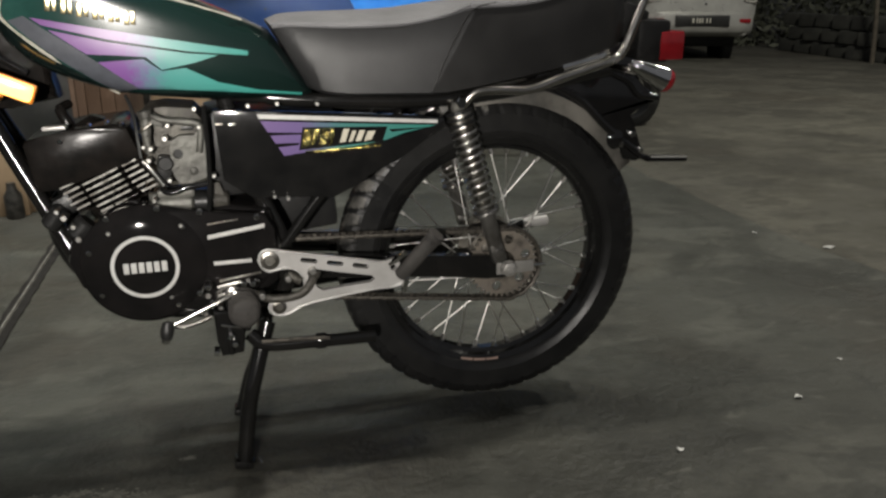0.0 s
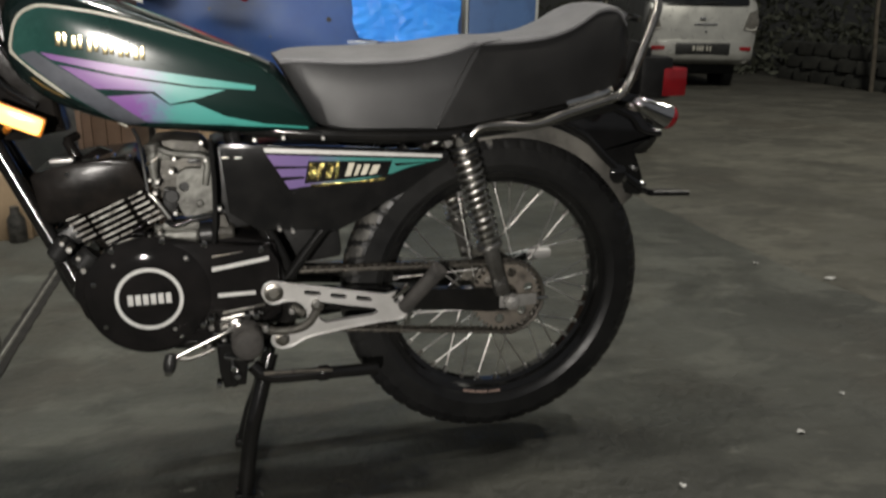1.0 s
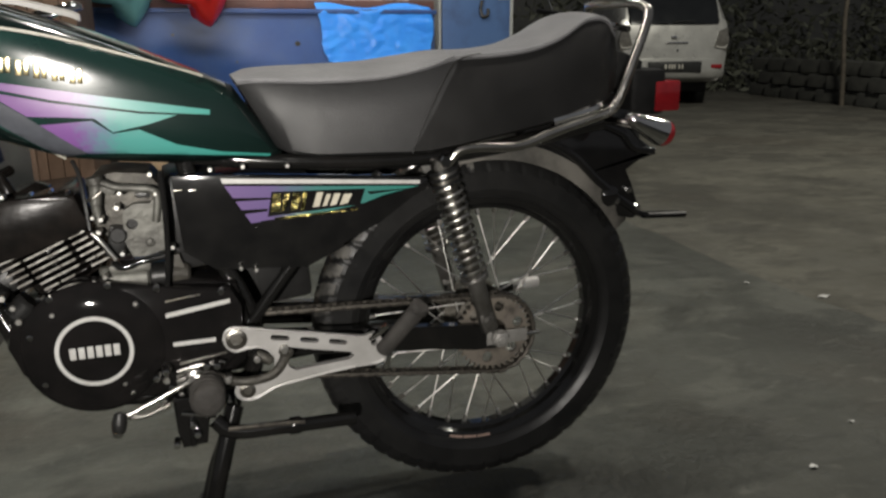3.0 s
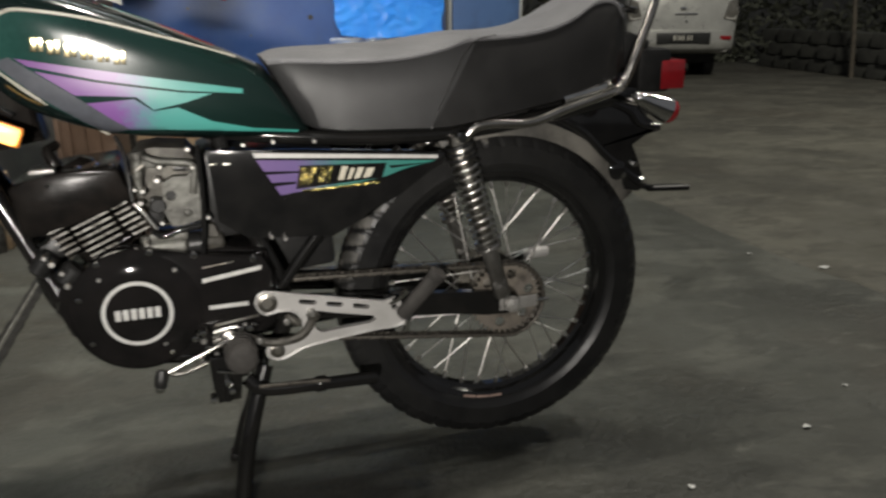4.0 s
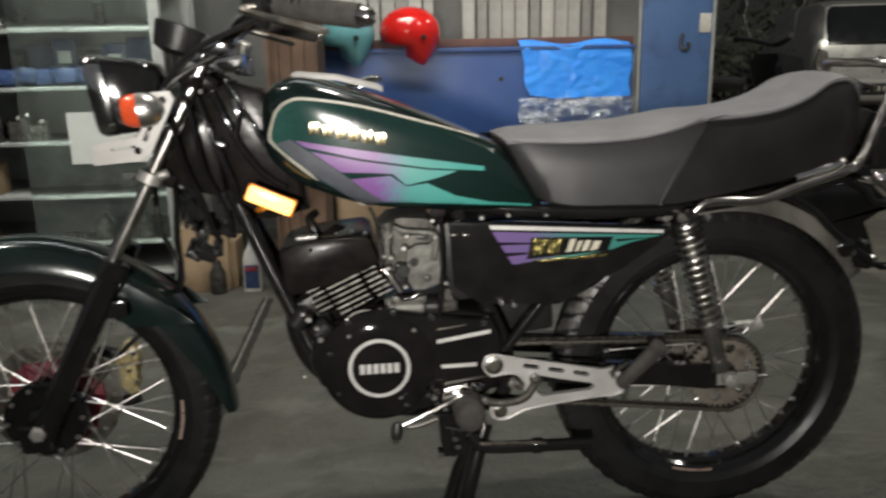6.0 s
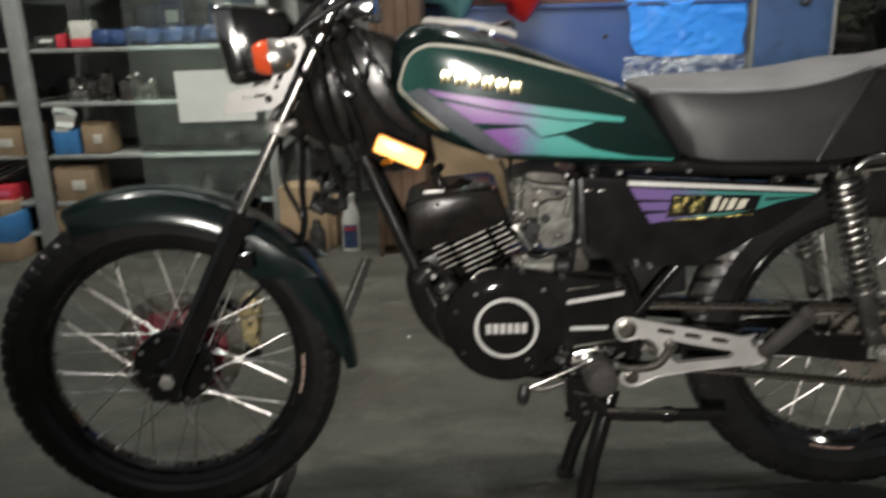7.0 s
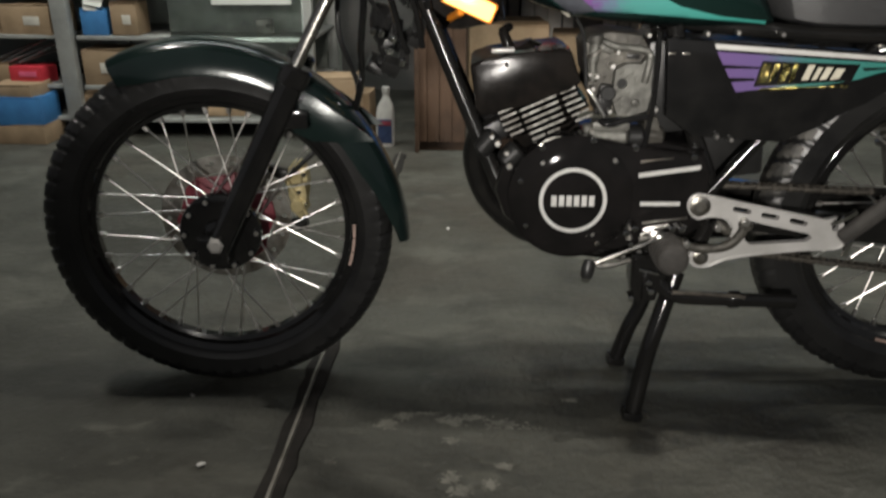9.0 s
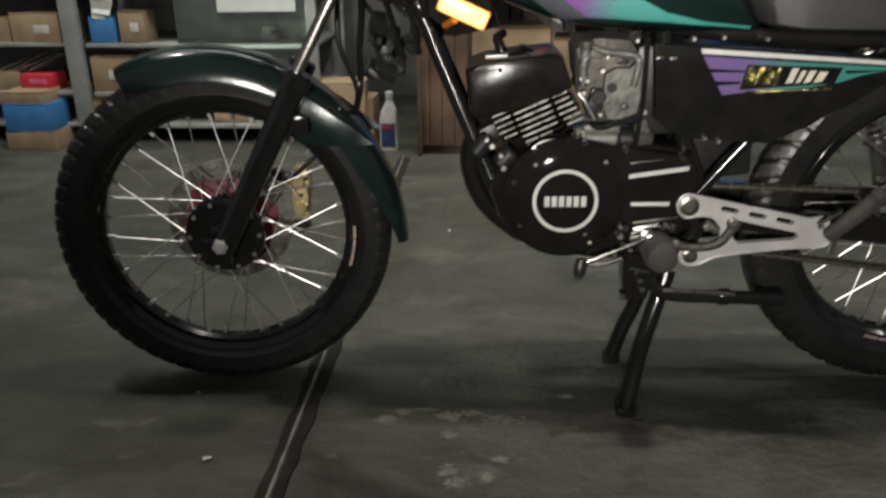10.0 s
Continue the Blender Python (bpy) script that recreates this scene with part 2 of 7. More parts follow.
def lathe(bm, profile, centre, axis=(0, 1, 0), seg=48, closed=False):
    """profile: (along the axis, radius) rows."""
    c = Vector(centre)
    u, v, w = frame_of(axis)
    rings = [[c + w * a + (u * math.cos(t) + v * math.sin(t)) * max(r, 1e-4) for t in (2 * math.pi * k / seg for k in range(seg))] for a, r in profile]
    ring_faces(bm, rings, closed=closed, cap=not closed)


def box(bm, centre, size, bevel=0.003, turn=None, seg=2):
    made = bmesh.ops.create_cube(bm, size=1.0)
    m = Matrix.LocRotScale(Vector(centre), Euler([radians(a) for a in turn]) if turn else None, Vector(size))
    bmesh.ops.transform(bm, matrix=m, verts=made["verts"])
    if bevel:
        edges = list({e for v in made["verts"] for e in v.link_edges})
        bmesh.ops.bevel(bm, geom=edges, offset=min(bevel, 0.45 * min(size)), segments=seg, affect="EDGES", profile=0.6)


def plate(bm, outline, y0, y1, bevel=0.002, holes=()):
    """An upright plate of the given outline in x and z, between two depths."""
    if not holes:
        a = [bm.verts.new((x, y0, z)) for x, z in outline]
        b = [bm.verts.new((x, y1, z)) for x, z in outline]
        faces = [bm.faces.new(a), bm.faces.new(list(reversed(b)))]
        n = len(a)
        faces += [bm.faces.new((a[(i + 1) % n], a[i], b[i], b[(i + 1) % n])) for i in range(n)]
        if bevel:
            rim = [e for f in faces[:2] for e in f.edges]
            bmesh.ops.bevel(bm, geom=rim, offset=bevel, segments=2, affect="EDGES", profile=0.6)
        return
    loops = [outline, *holes]
    flat = [p for l in loops for p in l]
    tris = tessellate_polygon([[Vector((x, z, 0)) for x, z in l] for l in loops])
    a = [bm.verts.new((x, y0, z)) for x, z in flat]
    b = [bm.verts.new((x, y1, z)) for x, z in flat]
    for t in tris:
        bm.faces.new([a[i] for i in t])
        bm.faces.new([b[i] for i in reversed(t)])
    base = 0
    for l in loops:
        n = len(l)
        for i in range(n):
            j = (i + 1) % n
            bm.faces.new((a[base + i], b[base + i], b[base + j], a[base + j]))
        base += n


def circle(cx, cz, r, n=20, start=0.0):
    return [(cx + r * math.cos(start + 2 * math.pi * k / n), cz + r * math.sin(start + 2 * math.pi * k / n)) for k in range(n)]


def slot(p, q, r, n=6):
    """A rounded slot between two points in x and z."""
    a = math.atan2(q[1] - p[1], q[0] - p[0])
    out = [(q[0] + r * math.cos(a - math.pi / 2 + math.pi * k / n), q[1] + r * math.sin(a - math.pi / 2 + math.pi * k / n)) for k in range(n + 1)]
    return out + [(p[0] + r * math.cos(a + math.pi / 2 + math.pi * k / n), p[1] + r * math.sin(a + math.pi / 2 + math.pi * k / n)) for k in range(n + 1)]


FIT = [Matrix.Identity(4)]


def assembly(side=1.0, xx=1.0, xz=0.0, x0=0.0, zx=0.0, zz=1.0, z0=0.0, turn=0.0, y0=0.0):
    """Seats the parts that follow: their breadth, proportions and place, and the steering's turn about its post."""
    post = Matrix.Translation((-1.1, 0, 0))
    FIT[0] = Matrix(((xx, 0, xz, x0), (0, side, 0, y0), (zx, 0, zz, z0), (0, 0, 0, 1))) @ post @ Matrix.Rotation(radians(turn), 4, "Z") @ post.inverted()


def thing(name, at=(0, 0, 0), label="", category="", group="", kind=""):
    ob = new(name)
    ob.location = FIT[0] @ Vector(at)
    ob.empty_display_size = 0.1
    return tagged(ob, label, category, group, kind)


def finish(bm, name, mat, smooth=40):
    bmesh.ops.recalc_face_normals(bm, faces=bm.faces)
    me = bpy.data.meshes.new(name)
    bm.to_mesh(me)
    bm.free()
    me.materials.append(mat)
    if smooth:
        me.shade_smooth()
        me.set_sharp_from_angle(angle=radians(smooth))
    return me


def root_place(ob):
    p = Vector(ob.location)
    while ob.parent:
        ob = ob.parent
        p = p + Vector(ob.location)
    return p


def part(name, bm, mat, parent, label="", smooth=40):
    """Links a bmesh, given in the place's metres, as one mesh under a thing or part."""
    off = root_place(parent)
    for v in bm.verts:
        v.co = FIT[0] @ v.co - off
    ob = new(name, finish(bm, name, mat, smooth))
    ob.parent = parent
    return tagged(ob, label)


def solo(name, bm, mat, label="", category="", group="", kind="", at=None, smooth=40):
    """A thing made of one mesh."""
    at = FIT[0] @ Vector(at) if at is not None else Vector((0, 0, 0))
    for v in bm.verts:
        v.co = FIT[0] @ v.co - at
    ob = new(name, finish(bm, name, mat, smooth))
    ob.location = at
    return tagged(ob, label, category, group, kind)


def made(build, *args, **kw):
    bm = bmesh.new()
    build(bm, *args, **kw)
    return bm


def lerp_rows(rows, x):
    """Smooth lookup in rows (x, a, b, ...)."""
    x = min(max(x, rows[0][0]), rows[-1][0])
    i = max(k for k in range(len(rows) - 1) if rows[k][0] <= x)
    p, q = rows[i], rows[i + 1]
    o, r = rows[max(i - 1, 0)], rows[min(i + 2, len(rows) - 1)]
    h = q[0] - p[0]
    t = (x - p[0]) / h
    out = []
    for k in range(1, len(p)):
        m0 = (q[k] - o[k]) / (q[0] - o[0]) * h
        m1 = (r[k] - p[k]) / (r[0] - p[0]) * h
        out.append((2 * t ** 3 - 3 * t ** 2 + 1) * p[k] + (t ** 3 - 2 * t ** 2 + t) * m0 + (3 * t ** 2 - 2 * t ** 3) * q[k] + (t ** 3 - t ** 2) * m1)
    return tuple(out)


# ---- the motorcycle ----
REAR, FRONT = Vector((0.007, 0, 0.347)), Vector((-1.260, 0, 0.329))
bike = thing("motorcycle", (-0.6, 0, 0), "dark green motorcycle with violet and teal graphics on its stand", "motorcycle")


def tyre(c, big_r, wide, lugs, cut):
    """A tyre with slanted tread blocks that wrap over the shoulders, and raised rings on its side walls."""
    bm = bmesh.new()
    seg, prof = lugs * 9, []
    rim_r = 0.242
    mid, half = (big_r + rim_r) / 2, (big_r - rim_r) / 2
    n = 42
    for k in range(n):
        a = 2 * math.pi * k / n
        ca, sa = math.cos(a), math.sin(a)
        swell = 0.0016 if 0.10 < ca < 0.30 or -0.45 < ca < -0.28 else 0.0
        prof.append((wide / 2 * math.copysign(abs(sa) ** 0.8, sa) + math.copysign(swell, sa), mid + half * math.copysign(abs(ca) ** 0.75, ca), ca))
    rings = []
    for j in range(seg):
        turn = j / 9
        ring = []
        for y, r, ca in prof:
            off = 0.0
            if ca > -0.02:
                ph = (turn + (0 if y < 0 else 0.5) + abs(y) * 14.0) % 1.0
                shoulder = min(1.0, (ca + 0.02) / 0.3)
                if ph < 0.27 and abs(y) > 0.008:
                    off = -cut * shoulder
                elif 0.5 < ph < 0.62 and 0.008 < abs(y) < 0.017:
                    off = -0.0025
                if abs(y) < 0.003:
                    off = -0.003
            th = 2 * math.pi * j / seg
            ring.append(c + Vector((math.cos(th) * (r + off), y * (1 + off * 7), math.sin(th) * (r + off))))
        rings.append(ring)
    ring_faces(bm, rings, closed=True)
    return bm


def rim(c, big_r, wide):
    w = wide / 2
    prof = [(-w, big_r + 0.006), (-w - 0.003, big_r), (-w + 0.002, big_r - 0.012), (-w * 0.55, big_r - 0.016), (-w * 0.4, big_r - 0.024), (w * 0.4, big_r - 0.024),
            (w * 0.55, big_r - 0.016), (w - 0.002, big_r - 0.012), (w + 0.003, big_r), (w, big_r + 0.006), (w * 0.6, big_r), (-w * 0.6, big_r)]
    return made(lathe, prof, c, (0, 1, 0), 96, True)


def spoke_mesh(length):
    bm = bmesh.new()
    rod(bm, (0, 0, 0), (0, 0, length), 0.0015, seg=8)
    rod(bm, (0, 0, length - 0.014), (0, 0, length + 0.004), 0.0046, seg=6)
    return finish(bm, "spoke", SPOKE)


def spokes(wheel, c, hub_r, rim_r, flange, count=36):
    """Laced spokes, each a piece of its own on one mesh."""
    me = None
    off = root_place(wheel)
    for k in range(count):
        side = -1 if k % 2 else 1
        lead = 1 if (k // 2) % 2 else -1
        t1 = 2 * math.pi * (k + 0.25) / count
        t0 = t1 + lead * radians(52)
        a = FIT[0] @ (c + Vector((math.cos(t0) * hub_r, side * flange, math.sin(t0) * hub_r)))
        b = FIT[0] @ (c + Vector((math.cos(t1) * rim_r, side * 0.004, math.sin(t1) * rim_r)))
        if me is None:
            me = spoke_mesh((b - a).length)
        ob = new("spoke", me)
        ob.parent = wheel
        u, v, w = frame_of(b - a)
        ob.matrix_local = Matrix.Translation(a - off) @ Matrix((u, v, w)).transposed().to_4x4()


def wheel(name, c, big_r, wide, lugs, cut, dusty):
    base = part(name, rim(c, 0.248, 0.052), GLOSS, bike, "gloss black steel rim with chrome spokes")
    ob = part("tyre", tyre(c, big_r, wide, lugs, cut), RUBBER, base, "black tyre with dusty cut tread blocks", 28)
    ob.data.materials.append(DUSTY)
    mid = FIT[0] @ c - root_place(base)
    for f in ob.data.polygons:
        d = f.center - mid
        turn = (math.atan2(d.z, d.x) % (2 * math.pi)) * lugs / (2 * math.pi) + (0 if d.y < 0 else 0.5) + abs(d.y) * 14.0
        if math.hypot(d.x, d.z) > big_r - 0.036 and abs(d.y) > 0.008 and turn % 1.0 > 0.36 and dusty[0] < math.degrees(math.atan2(d.z, d.x)) % 360 < dusty[1]:
            f.material_index = 1
    return base


assembly(0.9, 0.968, 0, -0.008, 0, 0.968, 0.0276)
rear_wheel = wheel("rear_wheel", REAR, 0.330, 0.088, 54, 0.003, (95, 190))
assembly(0.85, 0.987, 0, -0.032, 0, 0.987, 0.0093, 8)
front_wheel = wheel("front_wheel", FRONT, 0.314, 0.084, 60, 0.0037, (0, 0))


def rim_print(wheel, c, a0, a1, r):
    """Faded pale print on the rim flange: three plain bars along an arc."""
    for k in range(3):
        b0, b1 = a0 + (a1 - a0) * (k / 3 + 0.015), a0 + (a1 - a0) * ((k + 1) / 3 - 0.015)
        rings = []
        for j in range(9):
            t = radians(b0 + (b1 - b0) * j / 8)
            rings.append([(c.x + q * math.cos(t), y, c.z + q * math.sin(t)) for q, y in ((r, -0.0308), (r + 0.0052, -0.0308), (r + 0.0052, -0.0296), (r, -0.0296))])
        part("print_bar", made(ring_faces, rings), RIM_PRINT, wheel, "faded pale print on the rim")


rim_print(front_wheel, FRONT, -18, 2, 0.2385)
spokes(front_wheel, FRONT, 0.05, 0.226, 0.03)
assembly(0.9, 0.968, 0, -0.008, 0, 0.968, 0.0276)
rim_print(rear_wheel, REAR, -107, -86, 0.2405)
spokes(rear_wheel, REAR, 0.052, 0.226, 0.03)

# rear hub, sprocket, axle
bm = bmesh.new()
lathe(bm, [(-0.062, 0.03), (-0.055, 0.048), (-0.034, 0.05), (-0.032, 0.06), (-0.027, 0.06), (-0.024, 0.042), (0.02, 0.044), (0.024, 0.066), (0.058, 0.07), (0.066, 0.055), (0.07, 0.02)], REAR)
part("hub", bm, CAST, rear_wheel, "grimy cast alloy drum hub")
teeth = []
for k in range(38):
    for da, r in ((0.0, 0.068), (0.28, 0.068), (0.42, 0.075), (0.58, 0.075), (0.72, 0.068)):
        a = 2 * math.pi * (k + da) / 38
        teeth.append((REAR.x + r * math.cos(a), REAR.z + r * math.sin(a)))
holes = [circle(REAR.x + 0.051 * math.cos(a), REAR.z + 0.051 * math.sin(a), 0.0105, 12) for a in (2 * math.pi * k / 6 + 0.3 for k in range(6))]
holes.append(circle(REAR.x, REAR.z, 0.026, 18))
part("sprocket", made(plate, teeth, -0.0855, -0.079, holes=holes), RUST, rear_wheel, "rusty steel sprocket", 25)
bm = bmesh.new()
rod(bm, REAR + Vector((0, -0.139, 0)), REAR + Vector((0, 0.137, 0)), 0.0085)
lathe(bm, [(-0.135, 0.0), (-0.135, 0.011), (-0.133, 0.0155), (-0.124, 0.0155), (-0.1235, 0.0155)], REAR, seg=6)
lathe(bm, [(-0.1245, 0.0), (-0.1245, 0.0155), (-0.1215, 0.0165), (-0.1185, 0.0165), (-0.1185, 0.0)], REAR, seg=24)
part("axle", bm, DULL_ALLOY, bike, "bright zinc axle and nut")

assembly(0.85, 0.987, 0, -0.032, 0, 0.987, 0.0093, 8)
# front hub, disc, caliper
bm = bmesh.new()
lathe(bm, [(-0.058, 0.016), (-0.056, 0.022), (-0.044, 0.03), (-0.043, 0.056), (-0.039, 0.072), (-0.029, 0.074), (-0.025, 0.05), (0.024, 0.042), (0.028, 0.058), (0.034, 0.058), (0.036, 0.03), (0.055, 0.025)], FRONT)
for k in range(10):
    a = 2 * math.pi * k / 10
    q = FRONT + Vector((math.cos(a) * 0.064, 0, math.sin(a) * 0.064))
    rod(bm, q + Vector((0, -0.047, 0)), q + Vector((0, -0.036, 0)), 0.0065, seg=8)
part("hub", bm, GLOSS, front_wheel, "gloss black hub with bolts round it")
for k in range(10):
    a = 2 * math.pi * k / 10
    q = FRONT + Vector((math.cos(a) * 0.064, 0, math.sin(a) * 0.064))
    part("hub_bolt", made(rod, q + Vector((0, -0.051, 0)), q + Vector((0, -0.046, 0)), 0.0048, seg=6), SOFT_CHROME, front_wheel)
holes = [circle(FRONT.x + 0.108 * math.cos(a), FRONT.z + 0.108 * math.sin(a), 0.005, 8) for a in (2 * math.pi * k / 18 for k in range(18))]
holes.append(circle(FRONT.x, FRONT.z, 0.088, 40))
part("brake_disc", made(plate, circle(FRONT.x, FRONT.z, 0.122, 64), 0.06, 0.064, holes=holes), DULL, front_wheel, "drilled steel brake disc", 25)
star = []
for k in range(6):
    for da, r in ((0, 0.093), (0.3, 0.093), (0.45, 0.086), (0.85, 0.086)):
        a = 2 * math.pi * (k + da) / 6
        star.append((FRONT.x + r * math.cos(a), FRONT.z + r * math.sin(a)))
part("disc_carrier", made(plate, star, 0.05, 0.0595, 0.002), RED_PAINT, front_wheel, "red disc carrier")
assembly()
bm = bmesh.new()
plate(bm, [(-1.169, 0.42), (-1.158, 0.434), (-1.141, 0.434), (-1.133, 0.41), (-1.132, 0.389), (-1.144, 0.369), (-1.136, 0.34), (-1.15, 0.318), (-1.172, 0.338), (-1.163, 0.369), (-1.175, 0.391)], 0.066, 0.1, 0.007)
for x, z, r in ((-1.152, 0.402, 0.012), (-1.153, 0.35, 0.0135)):
    rod(bm, (x, 0.052, z), (x, 0.07, z), r, seg=18)
rod(bm, (-1.172, 0.06, 0.4), (-1.136, 0.06, 0.33), 0.0042, seg=10)
caliper = part("brake_caliper", bm, GOLD_PAINT, bike, "pale gold anodised brake caliper")
part("caliper_bracket", made(box, (-1.19, 0.075, 0.412), (0.04, 0.022, 0.02), 0.006, (0, 20, 0)), SATIN, caliper, "black caliper bracket")
part("brake_pad", made(rod, (-1.172, 0.072, 0.306), (-1.138, 0.072, 0.312), 0.0135, seg=16), SATIN, caliper, "black slide pin boot")
for x, z in ((-1.139, 0.41), (-1.15, 0.376), (-1.14, 0.352)):
    part("caliper_bolt", made(rod, (x, 0.058, z), (x, 0.07, z), 0.005, seg=6), CHROME, caliper)
assembly(0.85, 0.987, 0, -0.032, 0, 0.987, 0.0093, 8)
bm = bmesh.new()
rod(bm, FRONT + Vector((0, -0.112, 0)), FRONT + Vector((0, 0.112, 0)), 0.0075)
lathe(bm, [(-0.12, 0.0), (-0.12, 0.010), (-0.116, 0.0145), (-0.106, 0.0145), (-0.1, 0.0145)], FRONT, seg=6)
part("axle", bm, DULL_ALLOY, bike, "zinc axle nut")

assembly(0.88, 1.0605, -0.0442, 0.0617, 0.0104, 1.0267, -0.0082, 8)
# front fork
TOP_F = Vector((-0.910, 0, 0.955))
FORK_AT = FRONT + Vector((0.017, 0, 0.012))
fork_way = (TOP_F - FORK_AT).normalized()
for s in (-1, 1):
    y = Vector((0, 0.092 * s, 0))
    bm = bmesh.new()
    rod(bm, FORK_AT + y - fork_way * 0.02, FORK_AT + y + fork_way * 0.32, 0.019, 0.021, 20)
    rod(bm, FORK_AT + y + fork_way * 0.3, FORK_AT + y + fork_way * 0.335, 0.024, 0.024, 20)
    box(bm, FORK_AT + y + Vector((-0.012, 0, -0.008)), (0.05, 0.03, 0.05), 0.01)
    box(bm, FORK_AT + y + fork_way * 0.24 + Vector((0.03, 0, 0)), (0.04, 0.016, 0.03), 0.005)
    part("fork_slider", bm, GLOSS, bike, "gloss black fork slider")
    part("fork_tube", made(rod, FORK_AT + y + fork_way * 0.32 + Vector((-0.006, 0, 0)), TOP_F + y + Vector((0.005, 0, 0)), 0.0094, 0.0094, 24), RAIL_CHROME, bike, "chrome fork tube")
for along, name in ((0.49, "lower_yoke"), (0.665, "upper_yoke")):
    bm = bmesh.new()
    c = FORK_AT + fork_way * along
    for s in (-1, 1):
        rod(bm, c + Vector((-0.002, 0.092 * s, 0)) - fork_way * 0.011, c + Vector((-0.002, 0.092 * s, 0)) + fork_way * 0.011, 0.0175, seg=20)
    box(bm, c + Vector((0.015, 0, 0)), (0.05, 0.18, 0.026), 0.008, (0, 30, 0))
    yoke = part(name, bm, FIN, bike, "black fork yoke")
    if along < 0.6:
        for s in (-1, 1):
            q = c + Vector((-0.002, 0.092 * s, 0))
            bm = bmesh.new()
            lathe(bm, [(-0.009, 0.0165), (-0.009, 0.0192), (0.009, 0.0192), (0.009, 0.0165)], q, tuple(fork_way), 24, True)
            rod(bm, q + Vector((0.01, 0.012 * s, 0.002)), q + Vector((0.03, 0.012 * s, 0.008)), 0.007, seg=10)
            part("clamp_ring", bm, DULL_ALLOY, yoke, "bright clamp ring with its bolt")
for s in (-1, 1):
    part("fork_cap", made(rod, TOP_F + Vector((0, 0.092 * s, 0)) - fork_way * 0.006, TOP_F + Vector((0, 0.092 * s, 0)) + fork_way * 0.014, 0.016, seg=12), CHROME, bike, "chrome fork cap")
part("steering_head", made(rod, (-0.965, 0, 0.765), (-0.872, 0, 0.93), 0.027, seg=24), FIN, bike, "black steering head tube")

assembly(0.95, 0.9764, -0.0403, -0.0273, -0.0083, 1.0344, -0.0312, 8)
# front fender
def arc_shell(bm, c, r, half, a0, a1, steps=44, thick=0.003, crown=0.022, skirt=0.03, taper=0.35, thin=None):
    """A curved fender: an arched strip round a wheel, with turned-down sides and rounded ends."""
    rows = []
    for i in range(steps + 1):
        t = i / steps
        a = radians(a0 + (a1 - a0) * t)
        end = min(t, 1 - t)
        full = 1.0 if thin is None else min(1.0, max(0.0, (math.degrees(a) - thin[0]) / (thin[1] - thin[0])))
        sc = 1.0 if end > 0.12 else taper + (1 - taper) * math.sin(end / 0.12 * math.pi / 2)
        outer, inner = [], []
        for k in range(11):
            u = k / 5 - 1
            y = half * sc * math.copysign(min(abs(u) * 1.08, 1.0) ** 1.0, u)
            drop = crown * (0.35 + 0.65 * full) * abs(u) ** 2.4 + (skirt * full * sc * max(0, abs(u) - 0.78) / 0.22)
            big = r + 0.004 * (1 - full)
            for rr, store in ((big - drop, outer), (big - drop - thick, inner)):
                store.append(c + Vector((math.cos(a) * rr, y, math.sin(a) * rr)))
        rows.append(outer + inner[::-1])
    ring_faces(bm, rows)


bm = bmesh.new()
arc_shell(bm, FRONT, 0.342, 0.062, -1.5, 117, skirt=0.03, taper=0.6, thin=(-16, 26))
part("front_fender", bm, FENDER_GREEN, bike, "glossy dark green front fender", 50)
assembly()
for y0, y1 in ((-0.055, -0.051), (0.071, 0.075)):
    bm = bmesh.new()
    plate(bm, [(-1.128, 0.585), (-1.10, 0.588), (-1.06, 0.565), (-1.015, 0.53), (-0.985, 0.506), (-1.03, 0.503), (-1.093, 0.504), (-1.125, 0.52)], y0, y1, 0.0015)
    part("fender_skirt", bm, FENDER_GREEN, bike, "glossy dark green fender side")
assembly(0.88, 1.0605, -0.0442, 0.0617, 0.0104, 1.0267, -0.0082, 8)
# headlamp with its bracket
bm = bmesh.new()
rings = []
for x, hz, hy, zc in ((-0.965, 0.03, 0.04, 0.905), (-0.975, 0.048, 0.07, 0.905), (-1.0, 0.058, 0.082, 0.905), (-1.045, 0.063, 0.088, 0.905), (-1.06, 0.063, 0.088, 0.905)):
    rings.append([(x + 0.18 * (zc - z) * 0.5, y, z) for y, z in ((hy * math.copysign(abs(math.cos(a)) ** 0.35, math.cos(a)), zc + hz * math.copysign(abs(math.sin(a)) ** 0.35, math.sin(a)))
                                              for a in (2 * math.pi * k / 32 for k in range(32)))])
ring_faces(bm, rings)
part("headlamp", bm, GLOSS, bike, "rectangular black headlamp shell", 35)
bm = bmesh.new()
rings = []
for x, g in ((-1.056, 1.03), (-1.074, 1.05), (-1.082, 1.0), (-1.08, 0.92)):
    rings.append([(x + 0.09 * (0.905 - z), y, z) for y, z in ((0.088 * g * math.copysign(abs(math.cos(a)) ** 0.35, math.cos(a)), 0.905 + 0.063 * g * math.copysign(abs(math.sin(a)) ** 0.35, math.sin(a)))
                                                  for a in (2 * math.pi * k / 32 for k in range(32)))])
ring_faces(bm, rings)
part("headlamp_rim", bm, CHROME, bike, "chrome headlamp rim", 35)
part("headlamp_lens", made(box, (-1.079, 0, 0.905), (0.012, 0.15, 0.105), 0.006, (0, -5, 0)), CLEAR_LENS, bike, "clear headlamp lens")
